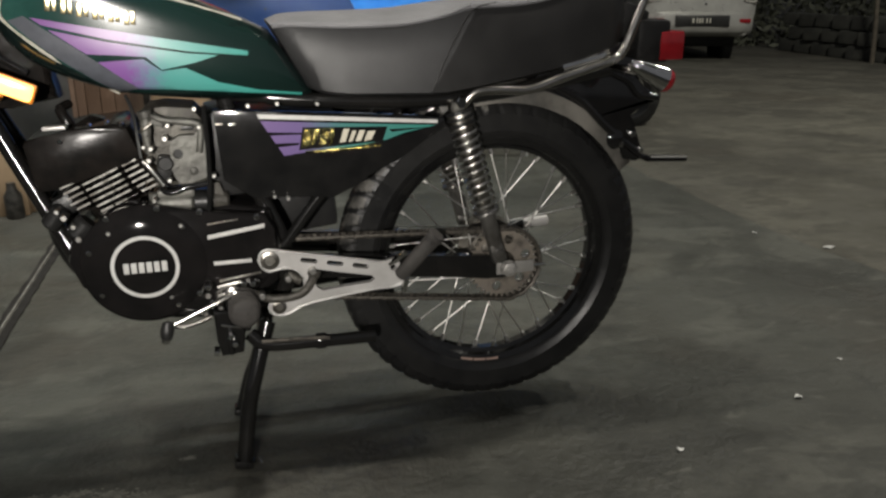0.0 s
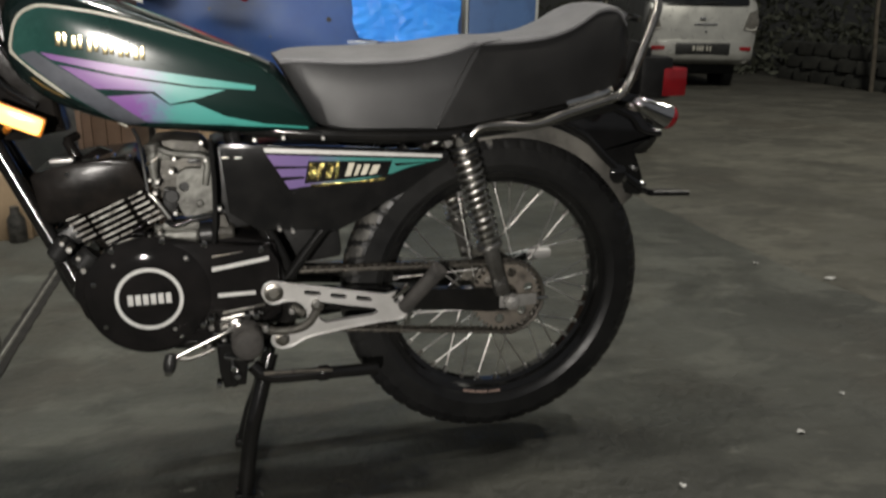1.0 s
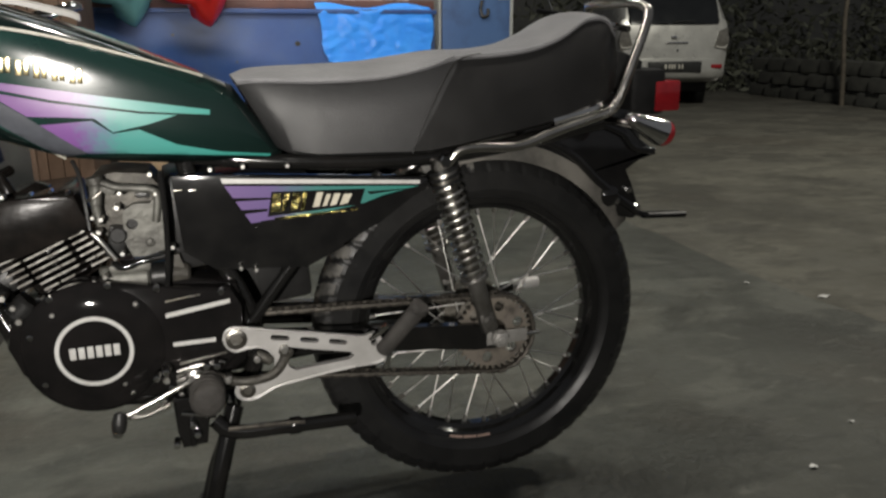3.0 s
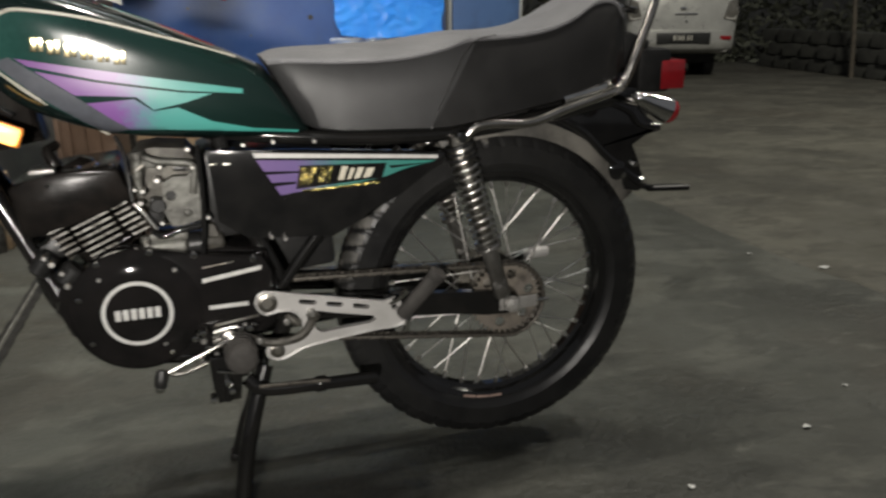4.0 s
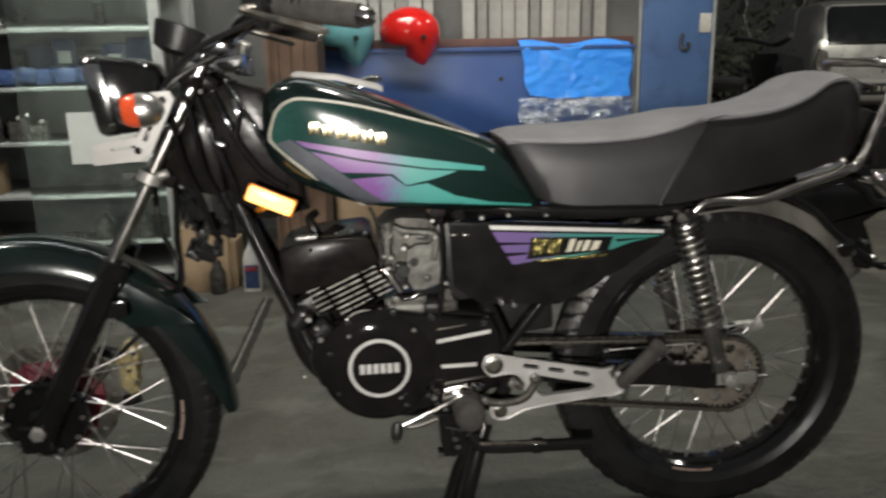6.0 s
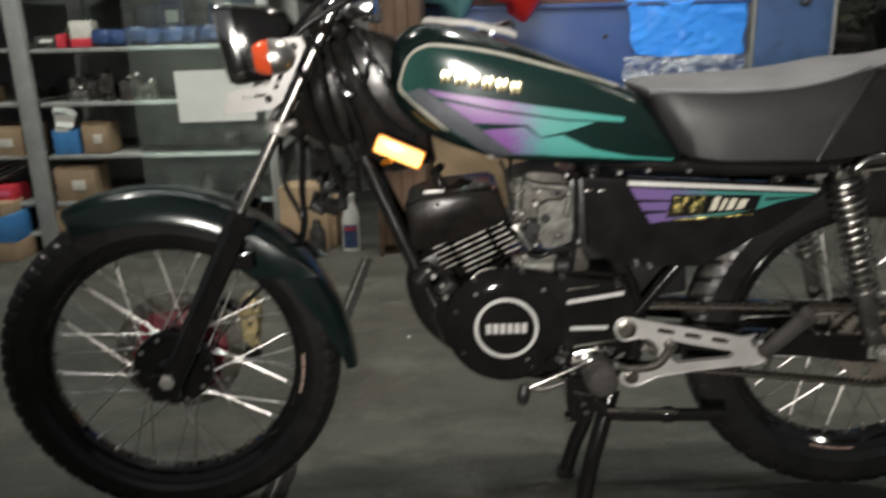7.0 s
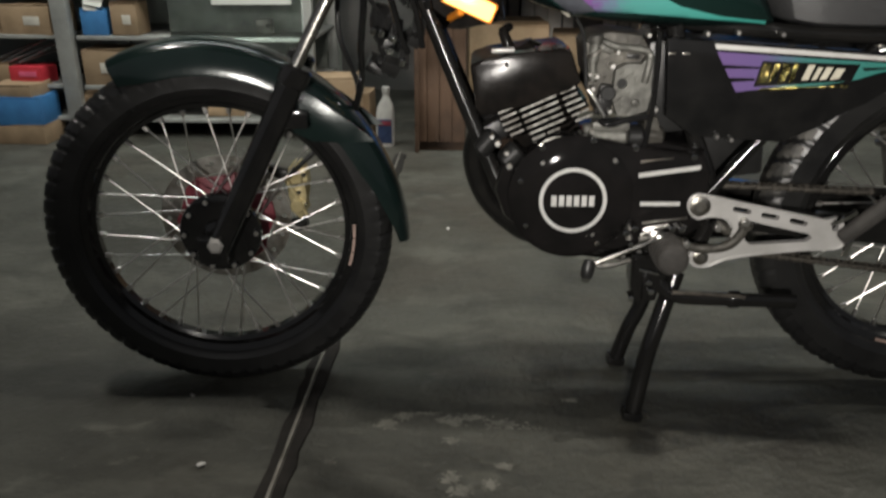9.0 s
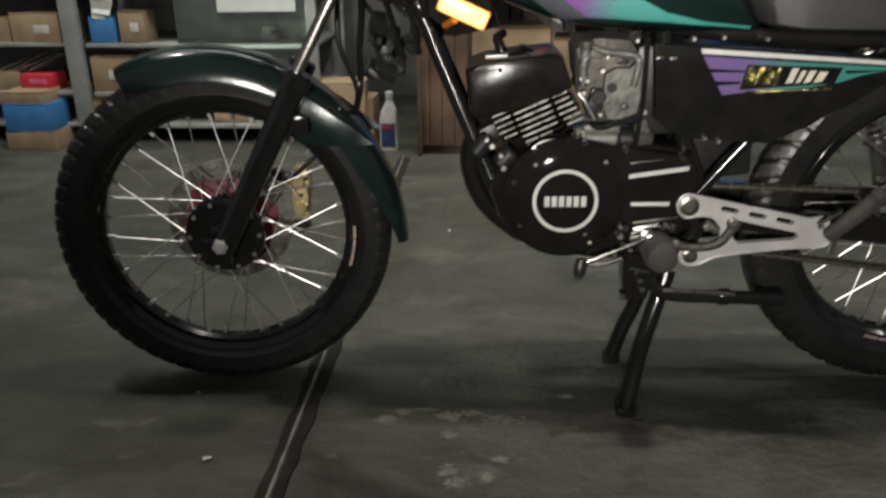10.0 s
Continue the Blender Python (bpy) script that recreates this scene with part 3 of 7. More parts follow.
for s in (-1, 1):
    bm = bmesh.new()
    lathe(bm, [(-0.008, 0.016), (-0.006, 0.0268), (0.004, 0.027), (0.014, 0.0245), (0.024, 0.0165), (0.03, 0.007)], (-1.0, 0.165 * s, 0.885), (1, 0, 0.05), 24)
    rod(bm, (-0.985, 0.165 * s, 0.885), (-0.975, 0.105 * s, 0.885), 0.007)
    ind = part("indicator", bm, SOFT_CHROME, bike, "chrome indicator with a red-orange lens")
    bm = bmesh.new()
    lathe(bm, [(-0.029, 0.0195), (-0.024, 0.0228), (-0.017, 0.0255), (-0.006, 0.0265)], (-1.0, 0.165 * s, 0.885), (1, 0, 0.05), 24)
    part("lens", bm, ORANGE_LENS, ind, "red-orange lens")
    bm = bmesh.new()
    lathe(bm, [(-0.04, 0.003), (-0.0385, 0.011), (-0.034, 0.0172), (-0.0285, 0.0205), (-0.0275, 0.0185)], (-1.0, 0.165 * s, 0.885), (1, 0, 0.05), 24)
    part("bezel", bm, SOFT_CHROME, ind, "bright cap on the lens")

assembly()
BRACKET = [(-1.004, 0.917), (-0.973, 0.919), (-0.967, 0.905), (-0.978, 0.883), (-1.01, 0.821), (-1.027, 0.809), (-1.101, 0.803), (-1.106, 0.813), (-1.096, 0.823), (-1.1, 0.833), (-1.084, 0.84), (-1.058, 0.845), (-1.029, 0.847), (-1.006, 0.888)]
for y0, y1 in ((-0.123, -0.117), (0.09, 0.096)):
    brk = part("headlamp_bracket", made(plate, BRACKET, y0, y1, 0.002, holes=[slot((-1.018, 0.843), (-1.003, 0.872), 0.0035), slot((-1.07, 0.8285), (-1.036, 0.832), 0.0022)]), SILVER, bike, "silver alloy headlamp bracket with slots")
    for x, z in ((-0.984, 0.905), (-1.03, 0.826)):
        part("bracket_bolt", made(rod, (x, y0 - 0.005, z), (x, y0 + 0.002, z), 0.0065, seg=6), CHROME, brk)
# chrome clamps, key barrel and cable nuts over the yoke
bm = bmesh.new()
plate(bm, [(-0.917, 1.004), (-0.88, 1.006), (-0.884, 0.976), (-0.905, 0.972), (-0.93, 0.976), (-0.935, 0.985)], -0.085, -0.055, 0.006)
part("riser", bm, CHROME, bike, "chrome handlebar riser")
bm = bmesh.new()
plate(bm, [(-0.9, 0.972), (-0.857, 0.974), (-0.86, 0.951), (-0.878, 0.945), (-0.903, 0.955)], -0.088, -0.05, 0.006)
rod(bm, (-0.87, -0.098, 0.96), (-0.87, -0.08, 0.96), 0.007, seg=6)
part("riser_clamp", bm, CHROME, bike, "chrome clamp with its bolt")
part("key_barrel", made(lathe, [(-0.012, 0.011), (0.0, 0.0125), (0.008, 0.0125), (0.01, 0.009)], (-0.865, -0.03, 0.985), (0.3, -0.2, 0.93), 20), SOFT_CHROME, bike, "chrome key barrel")
# black gusset between the steering head and the tank, with the loom strapped on it
bm = bmesh.new()
plate(bm, [(-0.952, 0.905), (-0.957, 0.84), (-0.943, 0.79), (-0.905, 0.748), (-0.868, 0.688), (-0.845, 0.686), (-0.772, 0.702), (-0.79, 0.79), (-0.815, 0.87), (-0.84, 0.915), (-0.9, 0.93)], -0.034, 0.034, 0.012)
plate(bm, [(-0.957, 0.895), (-0.982, 0.84), (-0.998, 0.788), (-1.016, 0.77), (-0.973, 0.746), (-0.93, 0.734), (-0.91, 0.745), (-0.925, 0.86)], -0.055, 0.055, 0.012)
gusset = part("frame_gusset", bm, FIN, bike, "black pressed frame gusset behind the steering head")
for pts, r in (([(-0.955, -0.04, 0.92), (-0.935, -0.046, 0.86), (-0.915, -0.046, 0.8), (-0.9, -0.043, 0.755), (-0.895, -0.03, 0.72)], 0.0075),
               ([(-0.93, -0.042, 0.93), (-0.905, -0.05, 0.875), (-0.88, -0.05, 0.82), (-0.85, -0.046, 0.775), (-0.81, -0.042, 0.745)], 0.006),
               ([(-0.9, -0.04, 0.93), (-0.875, -0.048, 0.885), (-0.845, -0.05, 0.835), (-0.82, -0.045, 0.79)], 0.005)):
    part("wiring_loom", made(tube, pts, r, 10, 6), GLOSS, gusset, "black taped wiring loom")
for pts, r in (([(-0.99, -0.07, 0.93), (-0.985, -0.075, 0.87), (-0.975, -0.07, 0.8), (-0.955, -0.06, 0.74), (-0.94, -0.05, 0.68), (-0.93, -0.04, 0.65)], 0.0055),
               ([(-0.965, -0.066, 0.93), (-0.95, -0.075, 0.85), (-0.94, -0.07, 0.78), (-0.915, -0.06, 0.72), (-0.905, -0.045, 0.66)], 0.005),
               ([(-1.0, -0.04, 0.78), (-1.0, -0.04, 0.72), (-1.008, -0.03, 0.66), (-1.012, -0.01, 0.6), (-1.03, 0.02, 0.54)], 0.006)):
    part("control_cable", made(tube, pts, r, 8, 7), GLOSS, gusset, "black control cable")
part("loom_clip", made(box, (-0.916, -0.053, 0.826), (0.024, 0.008, 0.007), 0.002, (0, 25, 0)), CHROME, gusset, "bright loom clip")
part("loom_clip", made(box, (-0.945, -0.05, 0.765), (0.008, 0.008, 0.02), 0.002, (0, 20, 0)), CHROME, gusset, "bright loom clip")
part("steering_lock", made(tube, [(-0.884, -0.055, 0.9), (-0.88, -0.058, 0.87), (-0.888, -0.055, 0.835)], 0.0045, 10, 5, 0.0025), CHROME, gusset, "slim chrome strip")
assembly(0.88, 1.0605, -0.0442, 0.0617, 0.0104, 1.0267, -0.0082, 8)
# horn, handlebar, clamps, gauges, levers
bm = bmesh.new()
lathe(bm, [(-0.018, 0.02), (-0.014, 0.032), (0.0, 0.035), (0.006, 0.03), (0.012, 0.014)], (-0.955, 0.0, 0.69), (-1, -0.25, 0), 24)
part("horn", bm, SATIN, bike, "black horn disc")
bar = [(-0.70, 0.36, 1.01), (-0.80, 0.27, 1.03), (-0.868, 0.12, 0.985), (-0.868, 0.05, 0.975), (-0.868, -0.05, 0.975), (-0.868, -0.12, 0.985), (-0.80, -0.27, 1.03), (-0.70, -0.36, 1.01)]
part("handlebar", made(tube, bar, 0.011, 12, 6), GLOSS, bike, "black handlebar tube")
for s in (-1, 1):
    a, b = Vector((-0.79, 0.28 * s, 1.028)), Vector((-0.69, 0.37 * s, 1.008))
    w = (b - a).normalized()
    n = (b - a).length
    prof = [(0, 0.01)]
    for k in range(12):
        prof += [(n * (k + 0.05) / 12, 0.0158), (n * (k + 0.2) / 12, 0.0175), (n * (k + 0.8) / 12, 0.0175), (n * (k + 0.95) / 12, 0.0158)]
    bm = bmesh.new()
    lathe(bm, prof + [(n, 0.01)], a, w, 18)
    part("grip", bm, PEG, bike, "worn grey rubber grip")
    part("bar_end", made(rod, b, b + w * 0.02, 0.015, 0.012, 14), CHROME, bike, "chrome bar end")
    part("switch_box", made(box, a - w * 0.03, (0.035, 0.05, 0.035), 0.007, (0, 0, 40 * s)), SATIN, bike, "black switch box")
    part("lever", made(tube, [a + Vector((-0.03, 0, 0)), a + Vector((-0.045, 0.03 * s, -0.008)), b + Vector((-0.045, 0, -0.02))], 0.0055, 8, 5), DULL, bike, "alloy hand lever")
    part("bar_clamp", made(box, (-0.872, 0.055 * s, 0.965), (0.042, 0.03, 0.05), 0.009, (0, 30, 0)), CHROME, bike, "chrome handlebar clamp")
    bm = bmesh.new()
    lathe(bm, [(-0.04, 0.02), (-0.032, 0.036), (0.0, 0.04), (0.008, 0.04), (0.01, 0.034)], (-0.935, 0.055 * s, 1.005), (0.35, 0, 0.94), 28)
    part("gauge", bm, SATIN, bike, "black round gauge")
bm = bmesh.new()
box(bm, (-0.9, -0.03, 0.952), (0.06, 0.13, 0.012), 0.004, (0, 30, 0))
rod(bm, (-0.845, 0, 0.93), (-0.84, 0, 0.962), 0.018, 0.013, 16)
rod(bm, (-0.86, -0.05, 0.935), (-0.845, -0.05, 0.96), 0.012, 0.01, 12)
part("yoke_top", bm, CHROME, bike, "bright chrome yoke top and stem nut")
for k, pts in enumerate(([(-0.80, -0.27, 1.02), (-0.93, -0.16, 0.96), (-0.99, -0.06, 0.86), (-0.94, 0.0, 0.76), (-0.91, 0.02, 0.72)],
                         [(-0.81, 0.25, 1.02), (-0.95, 0.12, 0.95), (-1.0, 0.04, 0.82), (-1.02, 0.02, 0.68), (-1.0, 0.06, 0.55), (-1.13, 0.06, 0.42)],
                         [(-0.86, -0.1, 0.98), (-0.98, -0.11, 0.9), (-0.99, -0.05, 0.78), (-0.95, -0.02, 0.7), (-0.955, 0.0, 0.65), (-0.93, 0.01, 0.62)])):
    part("control_cable", made(tube, pts, 0.0045, 8, 8), SATIN, bike)
for k in range(16):
    rnd = random.Random(40 + k)
    bm = bmesh.new()
    c = Vector((-0.935 + rnd.uniform(-0.035, 0.04), -0.02 + rnd.uniform(-0.05, 0.05), 0.66 + rnd.uniform(-0.05, 0.06)))
    box(bm, c, (rnd.uniform(0.012, 0.03), rnd.uniform(0.012, 0.03), rnd.uniform(0.01, 0.028)), 0.003, (rnd.uniform(0, 60), rnd.uniform(0, 60), 0))
    part("wiring_connector", bm, SATIN, bike)
for k in range(7):
    rnd = random.Random(90 + k)
    c = Vector((-0.935 + rnd.uniform(-0.04, 0.045), -0.06 + rnd.uniform(-0.03, 0.02), 0.66 + rnd.uniform(-0.06, 0.06)))
    part("terminal", made(rod, c, c + Vector((0.004, -0.008, 0.01)), 0.0045, seg=8), CHROME, bike)

assembly(0.92, 1.0068, -0.0195, 0.0071, 0.0157, 1.0172, 0.0057)
# frame tubes
def frame_tube(name, pts, r, steps=6):
    part(name, made(tube, pts, r, 14, steps), FRAME, bike, "gloss black frame tube")


for s in (-1, 1):
    frame_tube("down_tube", [(-0.94, 0.015 * s, 0.855), (-0.915, 0.02 * s, 0.79), (-0.86, 0.03 * s, 0.65), (-0.792, 0.055 * s, 0.49), (-0.75, 0.075 * s, 0.405), (-0.69, 0.082 * s, 0.347), (-0.60, 0.085 * s, 0.325), (-0.49, 0.088 * s, 0.325), (-0.43, 0.085 * s, 0.34), (-0.42, 0.08 * s, 0.43), (-0.47, 0.075 * s, 0.56), (-0.5, 0.07 * s, 0.69)], 0.0138)
    frame_tube("seat_rail", [(-0.52, 0.06 * s, 0.7), (-0.36, 0.085 * s, 0.683), (-0.15, 0.1 * s, 0.675), (0.02, 0.1 * s, 0.688), (0.2, 0.09 * s, 0.715)], 0.0125)
    frame_tube("rear_stay", [(-0.43, 0.09 * s, 0.42), (-0.33, 0.09 * s, 0.54), (-0.2, 0.095 * s, 0.655)], 0.01)
part("backbone", made(tube, [(-0.91, 0, 0.86), (-0.7, 0, 0.81), (-0.5, 0, 0.72), (-0.42, 0, 0.69)], 0.024, 14, 6), FIN, bike, "black backbone tube")
ref = bmesh.new()
box(ref, (-0.817, -0.116, 0.7285), (0.078, 0.016, 0.026), 0.006, (0, 24.5, 0))
part("side_marker", ref, AMBER_LAMP, bike, "glowing amber side marker")
bm = bmesh.new()
box(bm, (-0.817, -0.108, 0.728), (0.084, 0.01, 0.031), 0.004, (0, 24.5, 0))
rod(bm, (-0.83, -0.1, 0.715), (-0.85, -0.03, 0.70), 0.006)
part("marker_base", bm, AMBER, bike, "amber marker holder")

assembly(0.82, 1.0193, -0.0194, 0.0206, 0.0119, 1.0229, -0.0029)
# fuel tank: sections along its length (station, top, bottom, half width, shear)
TANK = [(-0.835, 0.862, 0.815, 0.035, 0.0), (-0.828, 0.888, 0.80, 0.075, 0.0), (-0.81, 0.912, 0.778, 0.105, 0.0), (-0.78, 0.926, 0.752, 0.122, 0.0), (-0.74, 0.926, 0.728, 0.132, -0.1),
        (-0.68, 0.913, 0.706, 0.137, -0.2), (-0.6, 0.890, 0.694, 0.137, -0.35), (-0.52, 0.862, 0.688, 0.132, -0.5), (-0.45, 0.832, 0.685, 0.124, -0.6), (-0.405, 0.81, 0.684, 0.116, -0.65), (-0.39, 0.80, 0.69, 0.1, -0.65)]


def tank_ring(s, n=36, grow=0.0):
    top, bot, w, k = lerp_rows(TANK, s)
    zc, h = (top + bot) / 2, (top - bot) / 2 + grow
    w += grow
    out = []
    for i in range(n):
        a = 2 * math.pi * i / n
        ca, sa = math.cos(a), math.sin(a)
        z = zc + h * math.copysign(abs(sa) ** 0.52, sa)
        out.append((s + k * (z - zc), w * math.copysign(abs(ca) ** 0.44, ca), z))
    return out


def tank_side(x, z):
    """Depth of the tank's left side at x and z."""
    s = x
    for _ in range(12):
        top, bot, w, k = lerp_rows(TANK, s)
        s = 0.5 * s + 0.5 * (x - k * (z - (top + bot) / 2))
    top, bot, w, k = lerp_rows(TANK, s)
    u = min(0.985, abs(z - (top + bot) / 2) / ((top - bot) / 2))
    return -w * max(0.0, 1 - (u ** (1 / 0.52)) ** 2) ** 0.22


bm = bmesh.new()
ring_faces(bm, [tank_ring(TANK[0][0] + (TANK[-1][0] - TANK[0][0]) * (i / 40)) for i in range(41)])
tank = part("fuel_tank", bm, GREEN, bike, "dark green metallic fuel tank with violet and teal graphics", 60)


def side_depth(x, z):
    return -0.128


def decal(name, outline, depth, lift, mat, parent, label="", cell=0.008):
    """A thin printed film that follows a curved side."""
    bm = bmesh.new()
    xs, zs = [p[0] for p in outline], [p[1] for p in outline]
    bm.faces.new([bm.verts.new((x, 0, z)) for x, z in outline])
    bmesh.ops.triangulate(bm, faces=bm.faces[:])
    for k in range(int((max(xs) - min(xs)) / cell) + 1):
        bmesh.ops.bisect_plane(bm, geom=bm.verts[:] + bm.edges[:] + bm.faces[:], plane_co=(min(xs) + k * cell * 1.5, 0, 0), plane_no=(1, 0, 0))
    for k in range(int((max(zs) - min(zs)) / cell) + 1):
        bmesh.ops.bisect_plane(bm, geom=bm.verts[:] + bm.edges[:] + bm.faces[:], plane_co=(0, 0, min(zs) + k * cell), plane_no=(0, 0, 1))
    for v in bm.verts:
        v.co.y = depth(v.co.x, v.co.z) - lift
    faces = bm.faces[:]
    ext = bmesh.ops.extrude_face_region(bm, geom=faces)
    for v in ext["geom"]:
        if isinstance(v, bmesh.types.BMVert):
            v.co.y -= 0.0004
    return part(name, bm, mat, parent, label, 60)


BORDER = [(-0.668, 0.707), (-0.750, 0.768), (-0.807, 0.818), (-0.814, 0.830), (-0.812, 0.842), (-0.802, 0.868), (-0.790, 0.882), (-0.776, 0.889), (-0.762, 0.892), (-0.730, 0.889), (-0.664, 0.877), (-0.563, 0.848), (-0.468, 0.817)]
decal("side_panel_paint", BORDER + [(-0.43, 0.785), (-0.395, 0.73), (-0.375, 0.703), (-0.5, 0.703)], tank_side, 0.0006, GREEN_PANEL, tank, "green panel paint with a highlight coloured into its front")
bm = bmesh.new()
tube(bm, [(x, tank_side(x, z) - 0.0006, z) for x, z in BORDER], 0.0026, 6, 5)
part("pinstripe", bm, CREAM, tank, "cream pinstripe")
decal("grey_band", [(-0.665, 0.709), (-0.750, 0.772), (-0.804, 0.821), (-0.780, 0.828), (-0.706, 0.775), (-0.632, 0.717)], tank_side, 0.0013, SLATE, tank, "slate grey band")
for pts in ([(-0.772, 0.826), (-0.615, 0.798), (-0.462, 0.771), (-0.463, 0.764), (-0.555, 0.773), (-0.667, 0.793), (-0.757, 0.815)],
            [(-0.749, 0.808), (-0.667, 0.789), (-0.555, 0.770), (-0.508, 0.766), (-0.547, 0.755), (-0.595, 0.746), (-0.616, 0.766), (-0.650, 0.769), (-0.700, 0.772)],
            [(-0.686, 0.760), (-0.620, 0.763), (-0.595, 0.744), (-0.560, 0.748), (-0.512, 0.724), (-0.450, 0.709), (-0.380, 0.701), (-0.381, 0.697), (-0.494, 0.707), (-0.578, 0.714), (-0.632, 0.716)]):
    decal("flash", pts, tank_side, 0.0016, FADE, tank, "violet to teal flash")
# raised badge: plain slanted bars
for k in range(6):
    x = -0.748 + k * 0.0215
    z = 0.845 - k * 0.0042
    bm = bmesh.new()
    for dx, w in ((0.0, 0.0075), (0.0095, 0.0065)):
        pts = [(x + dx, z - 0.010), (x + dx + w, z - 0.011), (x + dx + w + 0.002, z + 0.009), (x + dx + 0.002, z + 0.010)]
        y = tank_side(x + dx, z)
        plate(bm, pts, y - 0.0045, y + 0.004, 0.0012)
    part("badge_bar", bm, PALE_GOLD, tank, "pale gold raised badge bar")
bm = bmesh.new()
lathe(bm, [(0.0, 0.038), (0.006, 0.038), (0.012, 0.032), (0.014, 0.01)], (-0.66, 0, 0.905), (-0.25, 0, 0.97), 32)
part("filler_cap", bm, CHROME, tank, "chrome filler cap")
# Pale silver strip shaped as the lamp's reflection along the tank top.
bm = bmesh.new()
ring_faces(bm, [[(x, y + dy * w, z + dz) for dy, dz in ((-1, -0.004), (-0.9, 0.003), (-0.3, 0.006), (0.3, 0.006), (0.9, 0.003), (1, -0.004))] for x, y, z, w in ((-0.775, -0.045, 0.926, 0.012), (-0.765, -0.045, 0.929, 0.02), (-0.70, -0.045, 0.922, 0.022), (-0.635, -0.045, 0.905, 0.02), (-0.625, -0.045, 0.90, 0.01))])
part("tank_trim", bm, SILVER, tank, "pale strip standing in for a lamp's reflection on the tank top")

assembly(1, 0.9677, -0.0112, -0.007, 0.0078, 0.9902, 0.0234)
# seat: sections along its length (station, bottom, edge, crown, half width low, half width high)
SEAT = [(-0.425, 0.703, 0.806, 0.812, 0.09, 0.095), (-0.40, 0.698, 0.808, 0.822, 0.112, 0.108), (-0.36, 0.694, 0.807, 0.826, 0.12, 0.115), (-0.30, 0.690, 0.805, 0.828, 0.126, 0.119), (-0.204, 0.688, 0.808, 0.832, 0.13, 0.122), (-0.13, 0.687, 0.82, 0.841, 0.132, 0.122), (-0.075, 0.694, 0.834, 0.847, 0.132, 0.119),
        (-0.013, 0.704, 0.838, 0.848, 0.13, 0.117), (0.035, 0.712, 0.842, 0.852, 0.127, 0.114), (0.08, 0.72, 0.85, 0.862, 0.124, 0.111), (0.125, 0.73, 0.866, 0.884, 0.12, 0.107), (0.172, 0.742, 0.892, 0.907, 0.112, 0.1), (0.215, 0.755, 0.892, 0.906, 0.1, 0.09), (0.245, 0.775, 0.868, 0.885, 0.08, 0.07)]
sides, tops = bmesh.new(), bmesh.new()
side_rings, top_rings = [], []
for i in range(61):
    s = SEAT[0][0] + (SEAT[-1][0] - SEAT[0][0]) * i / 60
    b, e, c, wl, wh = lerp_rows(SEAT, s)
    k = -0.55 * max(0, 1 - (s + 0.425) / 0.12)
    sh = lambda z: s + k * (z - 0.81)
    side_rings.append([(sh(b), -wl * 0.9, b), (sh(b + 0.006), -wl, b + 0.006), (sh((b + e) / 2), -(wl + wh) / 2 - 0.004, (b + e) / 2), (sh(e - 0.006), -wh - 0.001, e - 0.006), (sh(e), -wh + 0.004, e), (sh(e), wh - 0.004, e), (sh(e - 0.006), wh + 0.001, e - 0.006), (sh((b + e) / 2), (wl + wh) / 2 + 0.004, (b + e) / 2), (sh(b + 0.006), wl, b + 0.006), (sh(b), wl * 0.9, b)])
    top_rings.append([(sh(e - 0.008), -wh + 0.006, e - 0.008), (sh(e), -wh - 0.002, e), (sh(e + 0.004), -wh - 0.001, e + 0.004), *[(sh(c), wh * u, e + 0.004 + (c - e - 0.004) * (1 - abs(u) ** 2.2)) for u in (-0.85, -0.6, -0.3, 0, 0.3, 0.6, 0.85)], (sh(e + 0.004), wh + 0.001, e + 0.004), (sh(e), wh + 0.002, e), (sh(e - 0.008), wh - 0.006, e - 0.008)])
ring_faces(sides, side_rings)
ring_faces(tops, top_rings)
SEAM = Vector((0.145, 0, -0.089))
bmesh.ops.bisect_plane(sides, geom=sides.verts[:] + sides.edges[:] + sides.faces[:], plane_co=(-0.154, 0, 0.69), plane_no=SEAM)
for f in sides.faces:
    f.material_index = 1 if (f.calc_center_median() - Vector((-0.154, 0, 0.69))).dot(SEAM) < 0 else 0
seat = part("seat", sides, VINYL, bike, "long vinyl dual seat, dark grey before a seam and black behind, with a paler top", 50)
seat.data.materials.append(VINYL_SIDE)
part("seat_top", tops, VINYL_TOP, seat, "worn grey vinyl seat top", 50)
bm = bmesh.new()
tube(bm, [(-0.40, -0.108, 0.808), (-0.30, -0.1215, 0.806), (-0.204, -0.1255, 0.809), (-0.13, -0.125, 0.822), (-0.078, -0.121, 0.839)], 0.0028, 6, 6)
part("piping", bm, VINYL_TOP, seat, "grey seat piping")
bm = bmesh.new()
tube(bm, [(-0.154, -0.1315, 0.69), (-0.132, -0.1335, 0.74), (-0.09, -0.1285, 0.815), (-0.065, -0.1225, 0.835), (-0.03, -0.1155, 0.842)], 0.0014, 6, 6)
part("seam", bm, VINYL, seat, "stitched seat seam")

assembly(0.88, 1.0109, 0.0219, -0.0117, 0.0154, 0.9966, 0.0169)
